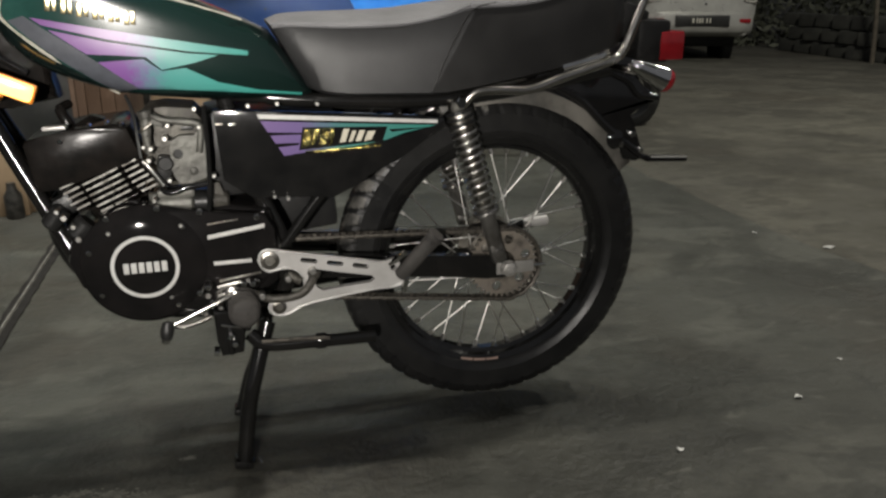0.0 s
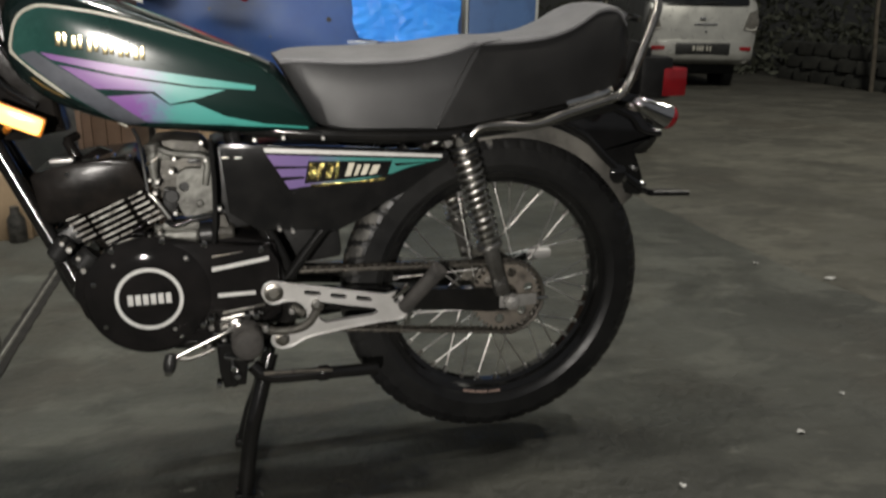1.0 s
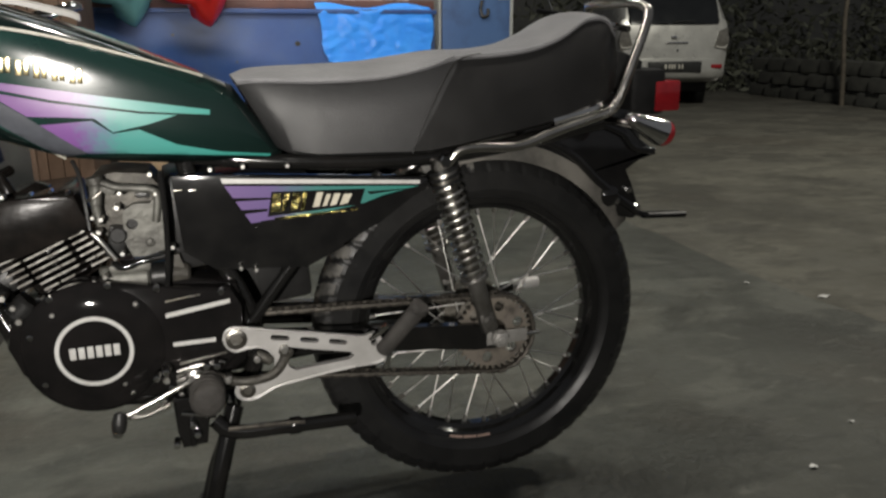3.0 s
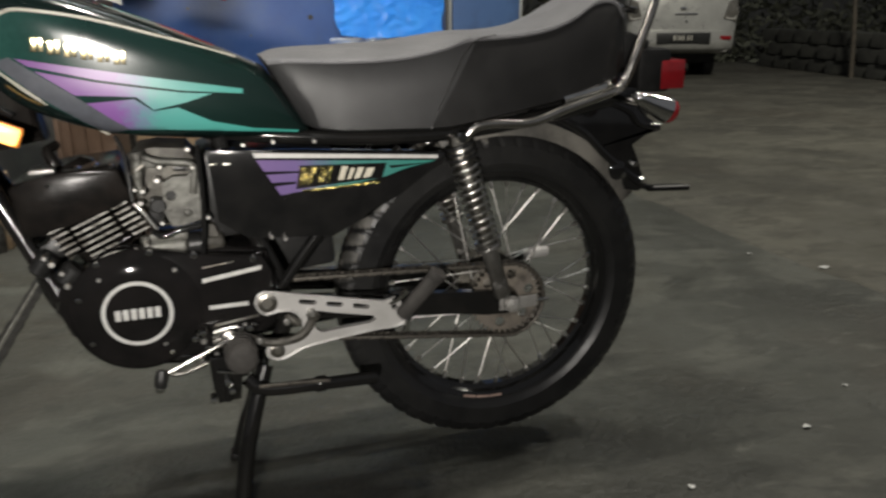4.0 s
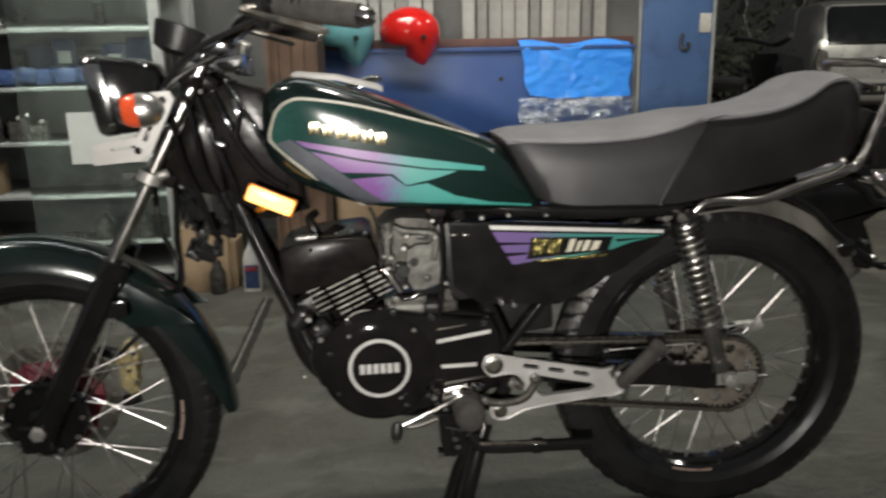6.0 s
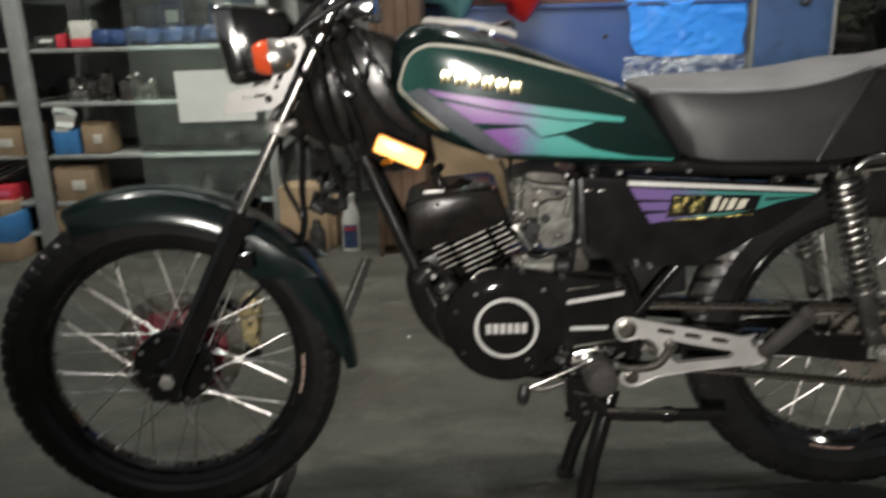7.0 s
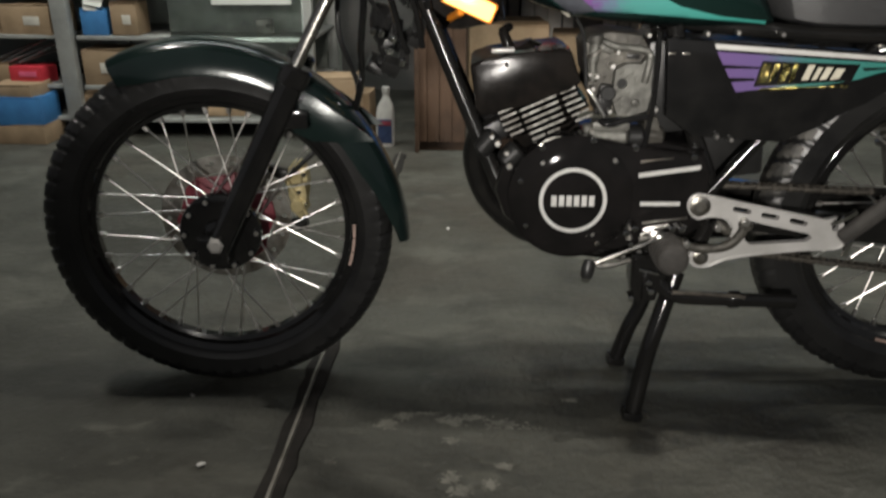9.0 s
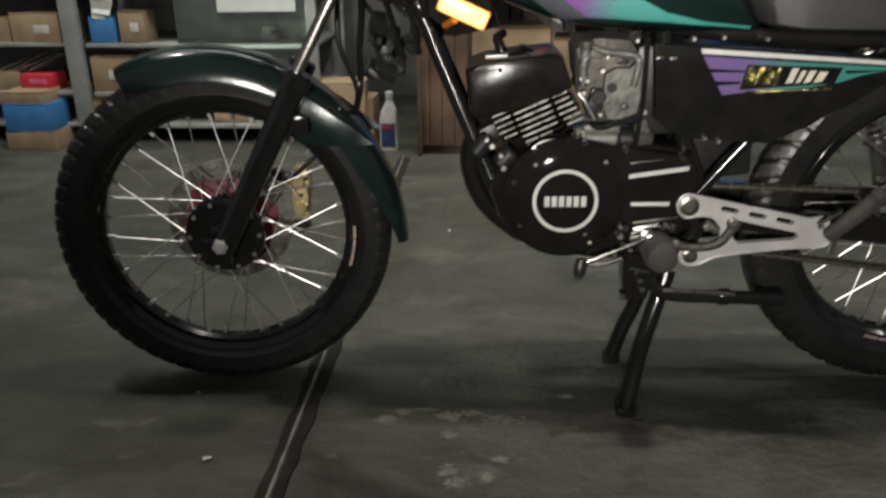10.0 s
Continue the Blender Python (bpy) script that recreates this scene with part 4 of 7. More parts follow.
# side cover with its prints
COVER = [(-0.528, 0.680), (-0.40, 0.670), (-0.135, 0.650), (-0.128, 0.632), (-0.17, 0.612), (-0.22, 0.585), (-0.27, 0.545), (-0.33, 0.517), (-0.47, 0.527), (-0.515, 0.56)]
for s in (-1, 1):
    cover = part("side_cover", made(plate, COVER, 0.095 * s, 0.127 * s, 0.007), GLOSS, bike, "gloss black side cover")
    if s < 0:
        decal("white_stripe", [(-0.457, 0.671), (-0.307, 0.659), (-0.148, 0.646), (-0.148, 0.640), (-0.307, 0.652), (-0.454, 0.663)], side_depth, 0.0, WHITE, cover, "white stripe")
        decal("side_flash", [(-0.452, 0.659), (-0.307, 0.648), (-0.150, 0.637), (-0.208, 0.626), (-0.238, 0.616), (-0.300, 0.606), (-0.415, 0.598)], side_depth, 0.0, FADE_SIDE, cover, "violet to teal flash")
        for pts in ([(-0.448, 0.640), (-0.385, 0.636), (-0.385, 0.633), (-0.442, 0.634)], [(-0.435, 0.620), (-0.39, 0.619), (-0.39, 0.615), (-0.43, 0.613)], [(-0.40, 0.6), (-0.23, 0.612), (-0.31, 0.596), (-0.41, 0.588)], [(-0.235, 0.634), (-0.16, 0.634), (-0.23, 0.629)]):
            decal("dark_slash", pts, side_depth, 0.0008, GLOSS, cover)
        decal("emblem_ground", [(-0.383, 0.645), (-0.238, 0.639), (-0.246, 0.614), (-0.39, 0.606)], side_depth, 0.0008, GLOSS, cover, "black emblem ground")
        for x, w, cut in ((-0.380, 0.012, 0), (-0.364, 0.009, 0.008), (-0.351, 0.012, 0.003), (-0.335, 0.006, 0)):
            decal("emblem_mark", [(x, 0.641), (x + w, 0.6405), (x + w - 0.004, 0.613 + cut), (x - 0.005, 0.612)], side_depth, 0.0014, GOLD, cover, "gold foil emblem mark")
        for k, (x, w, up) in enumerate(((-0.318, 0.010, 0.004), (-0.303, 0.007, 0), (-0.291, 0.010, 0), (-0.276, 0.013, -0.002))):
            decal("emblem_bar", [(x + 0.004, 0.635 + up), (x + w + 0.004, 0.6345 + up), (x + w - 0.003, 0.616 + 0.0006 * k), (x - 0.003, 0.6155)], side_depth, 0.0014, EMBLEM, cover, "cream slanted emblem bar")
        part("emblem_line", made(box, (-0.315, -0.1295, 0.6045), (0.13, 0.0016, 0.004), 0.0005, (0, -2, 0)), GOLD, cover)
part("air_box", made(box, (-0.50, 0, 0.60), (0.085, 0.18, 0.15), 0.012, (0, -4, 0)), SATIN, bike, "black air filter box")
part("battery_box", made(box, (-0.385, 0.045, 0.49), (0.14, 0.1, 0.13), 0.012, (0, -6, 0)), SATIN, bike, "black battery box")
part("tool_box", made(box, (-0.4, 0, 0.62), (0.16, 0.17, 0.09), 0.012), SATIN, bike, "black box behind the side cover")
for x, z in ((-0.518, 0.657), (-0.497, 0.656)):
    part("clip", made(box, (x, -0.128, z), (0.012, 0.004, 0.003), 0.0015, (0, -1, 0)), DULL, bike)

assembly(0.9, 1.0246, -0.0171, 0.0183, 0.0154, 1.0294, 0.0014)
# engine: crankcase, covers, cylinder with fins, head, carburettor
bm = bmesh.new()
plate(bm, [(-0.765, 0.475), (-0.775, 0.435), (-0.76, 0.39), (-0.72, 0.355), (-0.65, 0.335), (-0.57, 0.33), (-0.48, 0.34), (-0.44, 0.37), (-0.43, 0.44), (-0.445, 0.50), (-0.52, 0.515), (-0.62, 0.51), (-0.70, 0.50)], -0.11, 0.11, 0.012)
crank = part("crankcase", bm, COVER_BLACK, bike, "oily black crankcase")
bm = bmesh.new()
lathe(bm, [(-0.148, 0.0), (-0.148, 0.064), (-0.1455, 0.07), (-0.1425, 0.092), (-0.132, 0.101), (-0.1, 0.102)], (-0.653, 0, 0.429), (0, 1, 0), 56)
clutch = part("generator_cover", bm, COVER_BLACK, bike, "gloss black round engine cover with a white ring")
bm = bmesh.new()
plate(bm, [(-0.70, 0.505), (-0.62, 0.525), (-0.55, 0.51), (-0.455, 0.50), (-0.44, 0.47), (-0.445, 0.40), (-0.48, 0.365), (-0.56, 0.345), (-0.66, 0.335), (-0.73, 0.37), (-0.755, 0.43)], -0.137, -0.105, 0.009)
part("sprocket_cover", bm, COVER_BLACK, bike, "gloss black sprocket cover with white ribs")
bm = bmesh.new()
lathe(bm, [(-0.1492, 0.0468), (-0.1502, 0.0474), (-0.1502, 0.0526), (-0.1492, 0.0532), (-0.146, 0.0532), (-0.146, 0.0468)], (-0.653, 0, 0.429), (0, 1, 0), 64, True)
part("white_ring", bm, WHITE, clutch, "painted white ring")
for k in range(6):
    x = -0.6875 + k * 0.0118
    part("badge_bar", made(box, (x + 0.005, -0.1485, 0.4285), (0.0085, 0.002, 0.0175), 0.0006), WHITE, clutch, "white raised badge bar")
for pts in ([(-0.552, 0.464), (-0.458, 0.477), (-0.458, 0.484), (-0.552, 0.471)], [(-0.546, 0.418), (-0.484, 0.418), (-0.484, 0.4245), (-0.546, 0.4245)], [(-0.54, 0.386), (-0.47, 0.396), (-0.47, 0.4), (-0.54, 0.391)], [(-0.55, 0.488), (-0.50, 0.494), (-0.50, 0.496), (-0.55, 0.491)]):
    bm = bmesh.new()
    plate(bm, pts, -0.1405, -0.132, 0.0012)
    part("rib_stripe", bm, WHITE if pts[0][1] > 0.4 and pts[0][1] < 0.48 else DULL, bike, "white painted cover rib")
for x, z in ((-0.735, 0.458), (-0.703, 0.512), (-0.625, 0.523), (-0.56, 0.512), (-0.47, 0.497), (-0.45, 0.41), (-0.555, 0.352), (-0.61, 0.355), (-0.725, 0.385), (-0.59, 0.49)):
    part("cover_screw", made(rod, (x, -0.144, z), (x, -0.13, z), 0.005, seg=8), CHROME, bike)
# cylinder axis leans forward
AX = Vector((-0.399, 0, 0.917))
CR = Vector((0.917, 0, 0.399))
BASE = Vector((-0.685, 0, 0.49))


def fin_block(bm, along, half_x, half_y, thick, off=0.0):
    c = BASE + AX * along + CR * off
    m = Matrix((CR, Vector((0, 1, 0)), AX)).transposed().to_4x4()
    m.translation = c
    cube = bmesh.ops.create_cube(bm, size=1.0, matrix=m @ Matrix.Diagonal((half_x * 2, half_y * 2, thick, 1)))
    edges = [e for e in {e for v in cube["verts"] for e in v.link_edges} if abs((e.verts[0].co - e.verts[1].co).normalized().dot(AX)) > 0.9]
    bmesh.ops.bevel(bm, geom=edges, offset=min(half_x, half_y) * 0.35, segments=3, affect="EDGES")


bm = bmesh.new()
rod(bm, BASE - AX * 0.03, BASE + AX * 0.17, 0.052, seg=28)
part("cylinder", bm, FIN, bike, "black engine cylinder barrel")
for k in range(9):
    lift = 0.0135 + k * 0.0101
    lo, hi = (-0.022, 0.06) if k < 3 else (-0.055, 0.084 if k < 5 else 0.078)
    part("fin", made(fin_block, lift, (hi - lo) / 2, 0.086, 0.0034, (lo + hi) / 2), FIN, bike, "black cooling fin")
    runs = [(-0.0185, 0.003), (0.0075, 0.028)] if k < 3 else [(-0.0195, 0.041)]
    if k > 3:
        runs.append((-0.053 if k > 4 else -0.048, -0.0255))
    if k > 1:
        runs.append((0.049 + 0.006 * max(0, 4 - k) / 2, 0.073 + 0.004 * max(0, 6 - k) / 1.5))
    for x0, x1 in runs:
        bm = bmesh.new()
        fin_block(bm, lift, (x1 - x0) / 2, 0.0022, 0.0026, (x0 + x1) / 2)
        for v in bm.verts:
            v.co.y -= 0.086
        part("fin_edge", bm, FIN_EDGE, bike, "bright machined fin edge")
assembly()
HEAD = [(-0.827, 0.634), (-0.822, 0.641), (-0.8, 0.648), (-0.754, 0.657), (-0.68, 0.665), (-0.667, 0.658), (-0.65, 0.613), (-0.656, 0.606), (-0.671, 0.6), (-0.779, 0.559), (-0.809, 0.556), (-0.818, 0.57)]
head = part("cylinder_head", made(plate, HEAD, -0.08, 0.08, 0.007), FIN, bike, "gloss black cylinder head")
for x, z in ((-0.724, 0.664), (-0.697, 0.668), (-0.675, 0.664), (-0.77, 0.64)):
    part("head_bolt", made(rod, (x, -0.088, z), (x, -0.07, z), 0.0036, seg=6), CHROME, head)
part("head_plate", made(box, (-0.776, -0.072, 0.661), (0.036, 0.02, 0.006), 0.002, (0, -3, 0)), SILVER, head, "bright metal tab on the head")
assembly(0.9, 1.0246, -0.0171, 0.0183, 0.0154, 1.0294, 0.0014)
bm = bmesh.new()
rod(bm, (-0.752, -0.02, 0.645), (-0.764, -0.02, 0.676), 0.010, 0.0085, 10)
rod(bm, (-0.764, -0.02, 0.674), (-0.752, 0.01, 0.679), 0.0075, seg=10)
part("spark_plug_cap", bm, FIN, bike, "black spark plug cap")
# carburettor side: a cast cover under a banked pipe, a slide tower, linkage and the inlet pipe below
assembly()
bm = bmesh.new()
plate(bm, [(-0.652, 0.672), (-0.636, 0.688), (-0.608, 0.692), (-0.562, 0.688), (-0.546, 0.668), (-0.541, 0.6), (-0.546, 0.568), (-0.62, 0.56), (-0.632, 0.61), (-0.645, 0.625)], -0.078, 0.03, 0.01)
carb = part("carburettor", bm, CAST_DARK, bike, "grimy cast alloy carburettor")
bm = bmesh.new()
plate(bm, [(-0.601, 0.636), (-0.585, 0.645), (-0.562, 0.645), (-0.553, 0.657), (-0.546, 0.64), (-0.544, 0.596), (-0.548, 0.573), (-0.572, 0.565), (-0.593, 0.564), (-0.604, 0.592)], -0.1, -0.074, 0.005, holes=[circle(-0.59, 0.615, 0.0082, 16)])
cover_plate = part("cover_plate", bm, CARB_GREY, carb, "dusty grey cast cover plate")
part("pump_bore", made(rod, (-0.59, -0.092, 0.615), (-0.59, -0.078, 0.615), 0.0095, seg=16), SATIN, carb)
part("cover_boss", made(lathe, [(-0.1045, 0.0), (-0.1045, 0.004), (-0.103, 0.0065), (-0.097, 0.0072)], (-0.567, 0, 0.585), (0, 1, 0), 16), CARB_GREY, cover_plate)
part("cover_rim", made(tube, [(-0.625, -0.098, 0.679), (-0.606, -0.101, 0.672), (-0.579, -0.102, 0.669), (-0.558, -0.102, 0.666), (-0.551, -0.102, 0.656), (-0.553, -0.102, 0.635), (-0.556, -0.101, 0.617)], 0.0058, 10, 6), CARB_GREY, carb, "dusty grey cast pipe round the cover")
part("slot", made(box, (-0.5725, -0.079, 0.654), (0.021, 0.006, 0.008), 0.002), SATIN, carb)
bm = bmesh.new()
rod(bm, (-0.634, -0.094, 0.68), (-0.637, -0.094, 0.645), 0.0095, 0.0085, 16)
rod(bm, (-0.636, -0.094, 0.688), (-0.634, -0.094, 0.676), 0.0125, 0.012, 16)
rod(bm, (-0.637, -0.094, 0.648), (-0.635, -0.094, 0.616), 0.0072, 0.0065, 14)
box(bm, (-0.617, -0.092, 0.67), (0.022, 0.02, 0.017), 0.005, (0, 20, 0))
part("slide_tower", bm, CARB_GREY, carb, "dusty grey slide tower")
bm = bmesh.new()
box(bm, (-0.614, -0.09, 0.588), (0.026, 0.022, 0.05), 0.007, (0, 10, 0))
rod(bm, (-0.611, -0.105, 0.6), (-0.611, -0.086, 0.6), 0.0125, seg=18)
part("throttle_drum", bm, SATIN, carb, "oily black throttle drum")
part("throttle_lever", made(tube, [(-0.645, -0.112, 0.608), (-0.635, -0.115, 0.597), (-0.616, -0.114, 0.566)], 0.0036, 10, 4), SOFT_CHROME, carb, "bright throttle lever")
part("choke_lever", made(tube, [(-0.652, -0.095, 0.652), (-0.64, -0.105, 0.658), (-0.626, -0.104, 0.668)], 0.0028, 8, 4), DULL, carb, "zinc choke lever")
for x, z, r in ((-0.608, 0.643, 0.0048), (-0.602, 0.664, 0.0036), (-0.607, 0.573, 0.0042), (-0.536, 0.577, 0.0042), (-0.631, 0.627, 0.004), (-0.636, 0.608, 0.0045), (-0.642, 0.63, 0.003), (-0.553, 0.66, 0.003)):
    part("bolt", made(rod, (x, -0.112, z), (x, -0.09, z), r, seg=6), SOFT_CHROME, carb)
bm = bmesh.new()
rod(bm, (-0.637, -0.085, 0.529), (-0.573, -0.085, 0.528), 0.0165, 0.0175, 20)
rod(bm, (-0.637, -0.085, 0.548), (-0.634, -0.085, 0.52), 0.0085, 0.0085, 14)
box(bm, (-0.6, -0.082, 0.546), (0.06, 0.03, 0.014), 0.004)
inlet = part("inlet_pipe", bm, CARB_GREY, carb, "grimy alloy inlet pipe")
part("clamp_band", made(rod, (-0.573, -0.085, 0.528), (-0.548, -0.085, 0.529), 0.0198, 0.0198, 20), SATIN, inlet, "black rubber clamp band")
bm = bmesh.new()
rod(bm, (-0.548, -0.083, 0.53), (-0.515, -0.08, 0.528), 0.0178, 0.0165, 20)
plate(bm, [(-0.547, 0.562), (-0.528, 0.562), (-0.517, 0.53), (-0.52, 0.503), (-0.541, 0.503), (-0.548, 0.53)], -0.094, -0.07, 0.005)
part("air_joint", bm, CAST_DARK, inlet, "grimy cast air joint")
part("throttle_cable", made(tube, [(-0.664, -0.075, 0.71), (-0.655, -0.09, 0.69), (-0.65, -0.104, 0.65), (-0.647, -0.11, 0.612)], 0.0032, 8, 6), SATIN, carb, "black throttle cable")
part("drain_hose", made(tube, [(-0.62, -0.102, 0.558), (-0.612, -0.11, 0.553), (-0.598, -0.111, 0.554), (-0.581, -0.111, 0.56), (-0.543, -0.11, 0.566)], 0.0055, 10, 5), GLOSS, carb, "black drain hose")
part("oil_hose", made(tube, [(-0.543, -0.112, 0.695), (-0.5415, -0.114, 0.65), (-0.542, -0.115, 0.6), (-0.545, -0.114, 0.55), (-0.55, -0.112, 0.508)], 0.0044, 10, 6), GLOSS, carb, "thin glossy black hose")
assembly(0.9, 1.0246, -0.0171, 0.0183, 0.0154, 1.0294, 0.0014)
part("intake_hose", made(rod, (-0.55, -0.03, 0.62), (-0.48, -0.03, 0.62), 0.035, seg=20), SATIN, bike, "black intake hose")
bm = bmesh.new()
box(bm, (-0.78, -0.03, 0.515), (0.05, 0.05, 0.035), 0.01, (0, -30, 0))
rod(bm, (-0.80, -0.07, 0.49), (-0.775, -0.07, 0.52), 0.016, seg=14)
rod(bm, (-0.76, -0.09, 0.475), (-0.735, -0.09, 0.50), 0.02, seg=14)
part("exhaust_flange", bm, SATIN, bike, "oily dark exhaust flange and engine mount")
for x, y, z, r in ((-0.771, -0.088, 0.509, 0.006), (-0.757, -0.1, 0.496, 0.005), (-0.752, -0.1, 0.475, 0.006), (-0.737, -0.118, 0.456, 0.005), (-0.728, -0.12, 0.447, 0.004), (-0.78, -0.088, 0.52, 0.0045)):
    part("mount_bolt", made(rod, (x, y - 0.012, z), (x, y + 0.02, z), r, seg=6), SOFT_CHROME, bike)
# Small bright screws added to make the glints on the black parts.
for x, y, z in ((-0.468, -0.128, 0.679), (-0.551, -0.12, 0.677), (-0.415, -0.128, 0.522), (-0.437, -0.128, 0.527), (-0.421, -0.118, 0.679), (-0.356, -0.118, 0.676), (-0.591, -0.14, 0.493), (-0.627, -0.13, 0.535), (-0.702, -0.14, 0.489), (-0.619, -0.142, 0.372), (-0.707, -0.138, 0.375)):
    part("small_screw", made(rod, (x, y - 0.006, z), (x, y + 0.012, z), 0.0036, seg=8), SOFT_CHROME, bike)
part("exhaust_header", made(tube, [(-0.76, 0.02, 0.53), (-0.79, 0.04, 0.515), (-0.81, 0.07, 0.45), (-0.79, 0.1, 0.37), (-0.74, 0.12, 0.31), (-0.68, 0.13, 0.28), (-0.5, 0.14, 0.28), (-0.3, 0.15, 0.29)], 0.02, 16, 8), FRAME, bike, "black exhaust header pipe")
bm = bmesh.new()
tube(bm, [(-0.3, 0.155, 0.285), (-0.2, 0.158, 0.29), (-0.08, 0.16, 0.305), (0.02, 0.16, 0.322)], 0.032, 18, 6)
tube(bm, [(0.0, 0.16, 0.32), (0.06, 0.16, 0.345), (0.12, 0.16, 0.36)], 0.011, 14, 4)
muffler = part("muffler", bm, SATIN, bike, "slim black muffler with a bright tail pipe")
part("tail_pipe", made(rod, (0.108, 0.16, 0.358), (0.17, 0.16, 0.361), 0.0125, 0.0125, 16), SILVER, muffler, "chrome tail pipe tip")

assembly(0.845, 1.0336, -0.0255, 0.0292, 0.0315, 1.0638, -0.0127)
# rider footrest, gear lever, foot bracket
assembly()
bm = bmesh.new()
lathe(bm, [(-0.202, 0.0), (-0.202, 0.018), (-0.2, 0.0225), (-0.195, 0.0252), (-0.188, 0.0256), (-0.165, 0.0242), (-0.128, 0.02), (-0.126, 0.0)], (-0.504, 0, 0.357), (0, 1, 0), 32)
peg_rubber = part("footrest_rubber", bm, PEG, bike, "worn grey footrest rubber with a blunt end")
for k in range(4):
    part("rubber_rib", made(lathe, [(-0.004, 0.02), (-0.003, 0.0268), (0.003, 0.0268), (0.004, 0.02)], (-0.504, -0.182 + 0.0135 * k, 0.357), (0, 1, 0), 32), PEG, peg_rubber)
assembly(0.845, 1.0336, -0.0255, 0.0292, 0.0315, 1.0638, -0.0127)
part("footrest_bar", made(rod, (-0.50, 0.14, 0.33), (-0.503, -0.16, 0.345), 0.011, seg=12), FRAME, bike, "black footrest bar")
bm = bmesh.new()
tube(bm, [(-0.518, -0.178, 0.382), (-0.54, -0.186, 0.376), (-0.58, -0.192, 0.362), (-0.625, -0.196, 0.345)], 0.0041, 10, 6)
tube(bm, [(-0.548, -0.165, 0.384), (-0.525, -0.168, 0.394), (-0.495, -0.168, 0.401), (-0.478, -0.166, 0.396)], 0.0027, 10, 6)
rod(bm, (-0.518, -0.135, 0.38), (-0.518, -0.184, 0.38), 0.0095, seg=16)
rod(bm, (-0.522, -0.14, 0.378), (-0.522, -0.172, 0.378), 0.016, seg=18)
box(bm, (-0.535, -0.16, 0.377), (0.03, 0.02, 0.014), 0.004, (0, -12, 0))
gear = part("gear_lever", bm, RAIL_CHROME, bike, "worn chrome gear lever")
bm = bmesh.new()
lathe(bm, [(-0.016, 0.003), (-0.013, 0.0085), (0.0, 0.0108), (0.012, 0.0095), (0.016, 0.006)], (-0.631, -0.205, 0.342), (-0.2, -0.35, -1), 16)
part("lever_rubber", bm, SATIN, gear, "black lever rubber")
part("tip_cap", made(lathe, [(-0.003, 0.005), (0.0, 0.0072), (0.004, 0.006), (0.006, 0.002)], (-0.6345, -0.211, 0.327), (-0.2, -0.5, -1), 14), CHROME, gear, "bright lever tip")
for x, z, r in ((-0.561, 0.395, 0.0075), (-0.563, 0.377, 0.006), (-0.545, 0.352, 0.005), (-0.57, 0.345, 0.0045)):
    part("case_bolt", made(rod, (x, -0.13, z), (x, -0.158, z), r, seg=6), SOFT_CHROME, bike, "worn bright bolt head")
assembly()
part("kick_lever", made(tube, [(-0.622, -0.15, 0.329), (-0.605, -0.151, 0.326), (-0.588, -0.15, 0.329), (-0.56, -0.148, 0.338)], 0.0046, 10, 5), SHOCK_GREY, bike, "dull steel lever behind the gear lever")
part("shift_rod", made(tube, [(-0.545, -0.148, 0.391), (-0.52, -0.15, 0.397), (-0.5, -0.15, 0.398), (-0.482, -0.148, 0.397)], 0.0034, 8, 5), RAIL_CHROME, gear, "bright shift rod")
for x, z in ((-0.502, 0.398), (-0.487, 0.397), (-0.574, 0.389), (-0.561, 0.397), (-0.556, 0.274), (-0.524, 0.287), (-0.529, 0.303)):
    part("pivot_bolt", made(rod, (x, -0.165, z), (x, -0.14, z), 0.0052, seg=8), CHROME, bike, "bright bolt head")
bm = bmesh.new()
plate(bm, [(-0.557, 0.345), (-0.514, 0.345), (-0.505, 0.3), (-0.51, 0.262), (-0.548, 0.258), (-0.554, 0.29)], -0.146, -0.1, 0.006)
mount = part("footrest_mount", bm, FRAME, bike, "oily black footrest mount")
part("mount_strip", made(box, (-0.529, -0.152, 0.319), (0.034, 0.006, 0.0042), 0.0015, (0, 13, 0)), CHROME, mount, "bright spring end")
assembly(0.845, 1.0336, -0.0255, 0.0292, 0.0315, 1.0638, -0.0127)
bm = bmesh.new()
tube(bm, [(-0.533, -0.165, 0.335), (-0.535, -0.175, 0.305), (-0.535, -0.18, 0.276)], 0.0042, 8, 5)
box(bm, (-0.518, -0.145, 0.335), (0.04, 0.025, 0.06), 0.006)
part("stand_hook", bm, FRAME, bike, "black stand hook")
assembly(0.77, 1.025, 0, 0.0098, -0.0217, 1.03, -0.0267)
HANG = [(-0.472, 0.432), (-0.468, 0.444), (-0.456, 0.450), (-0.43, 0.446), (-0.38, 0.437), (-0.29, 0.421), (-0.256, 0.415), (-0.236, 0.42), (-0.228, 0.408), (-0.236, 0.392), (-0.222, 0.377), (-0.236, 0.368), (-0.27, 0.366), (-0.31, 0.361), (-0.36, 0.353), (-0.40, 0.345), (-0.425, 0.332), (-0.444, 0.329), (-0.457, 0.336), (-0.459, 0.349), (-0.448, 0.358), (-0.43, 0.357), (-0.412, 0.362), (-0.397, 0.378), (-0.40, 0.400), (-0.415, 0.414), (-0.437, 0.415), (-0.455, 0.411), (-0.467, 0.419)]
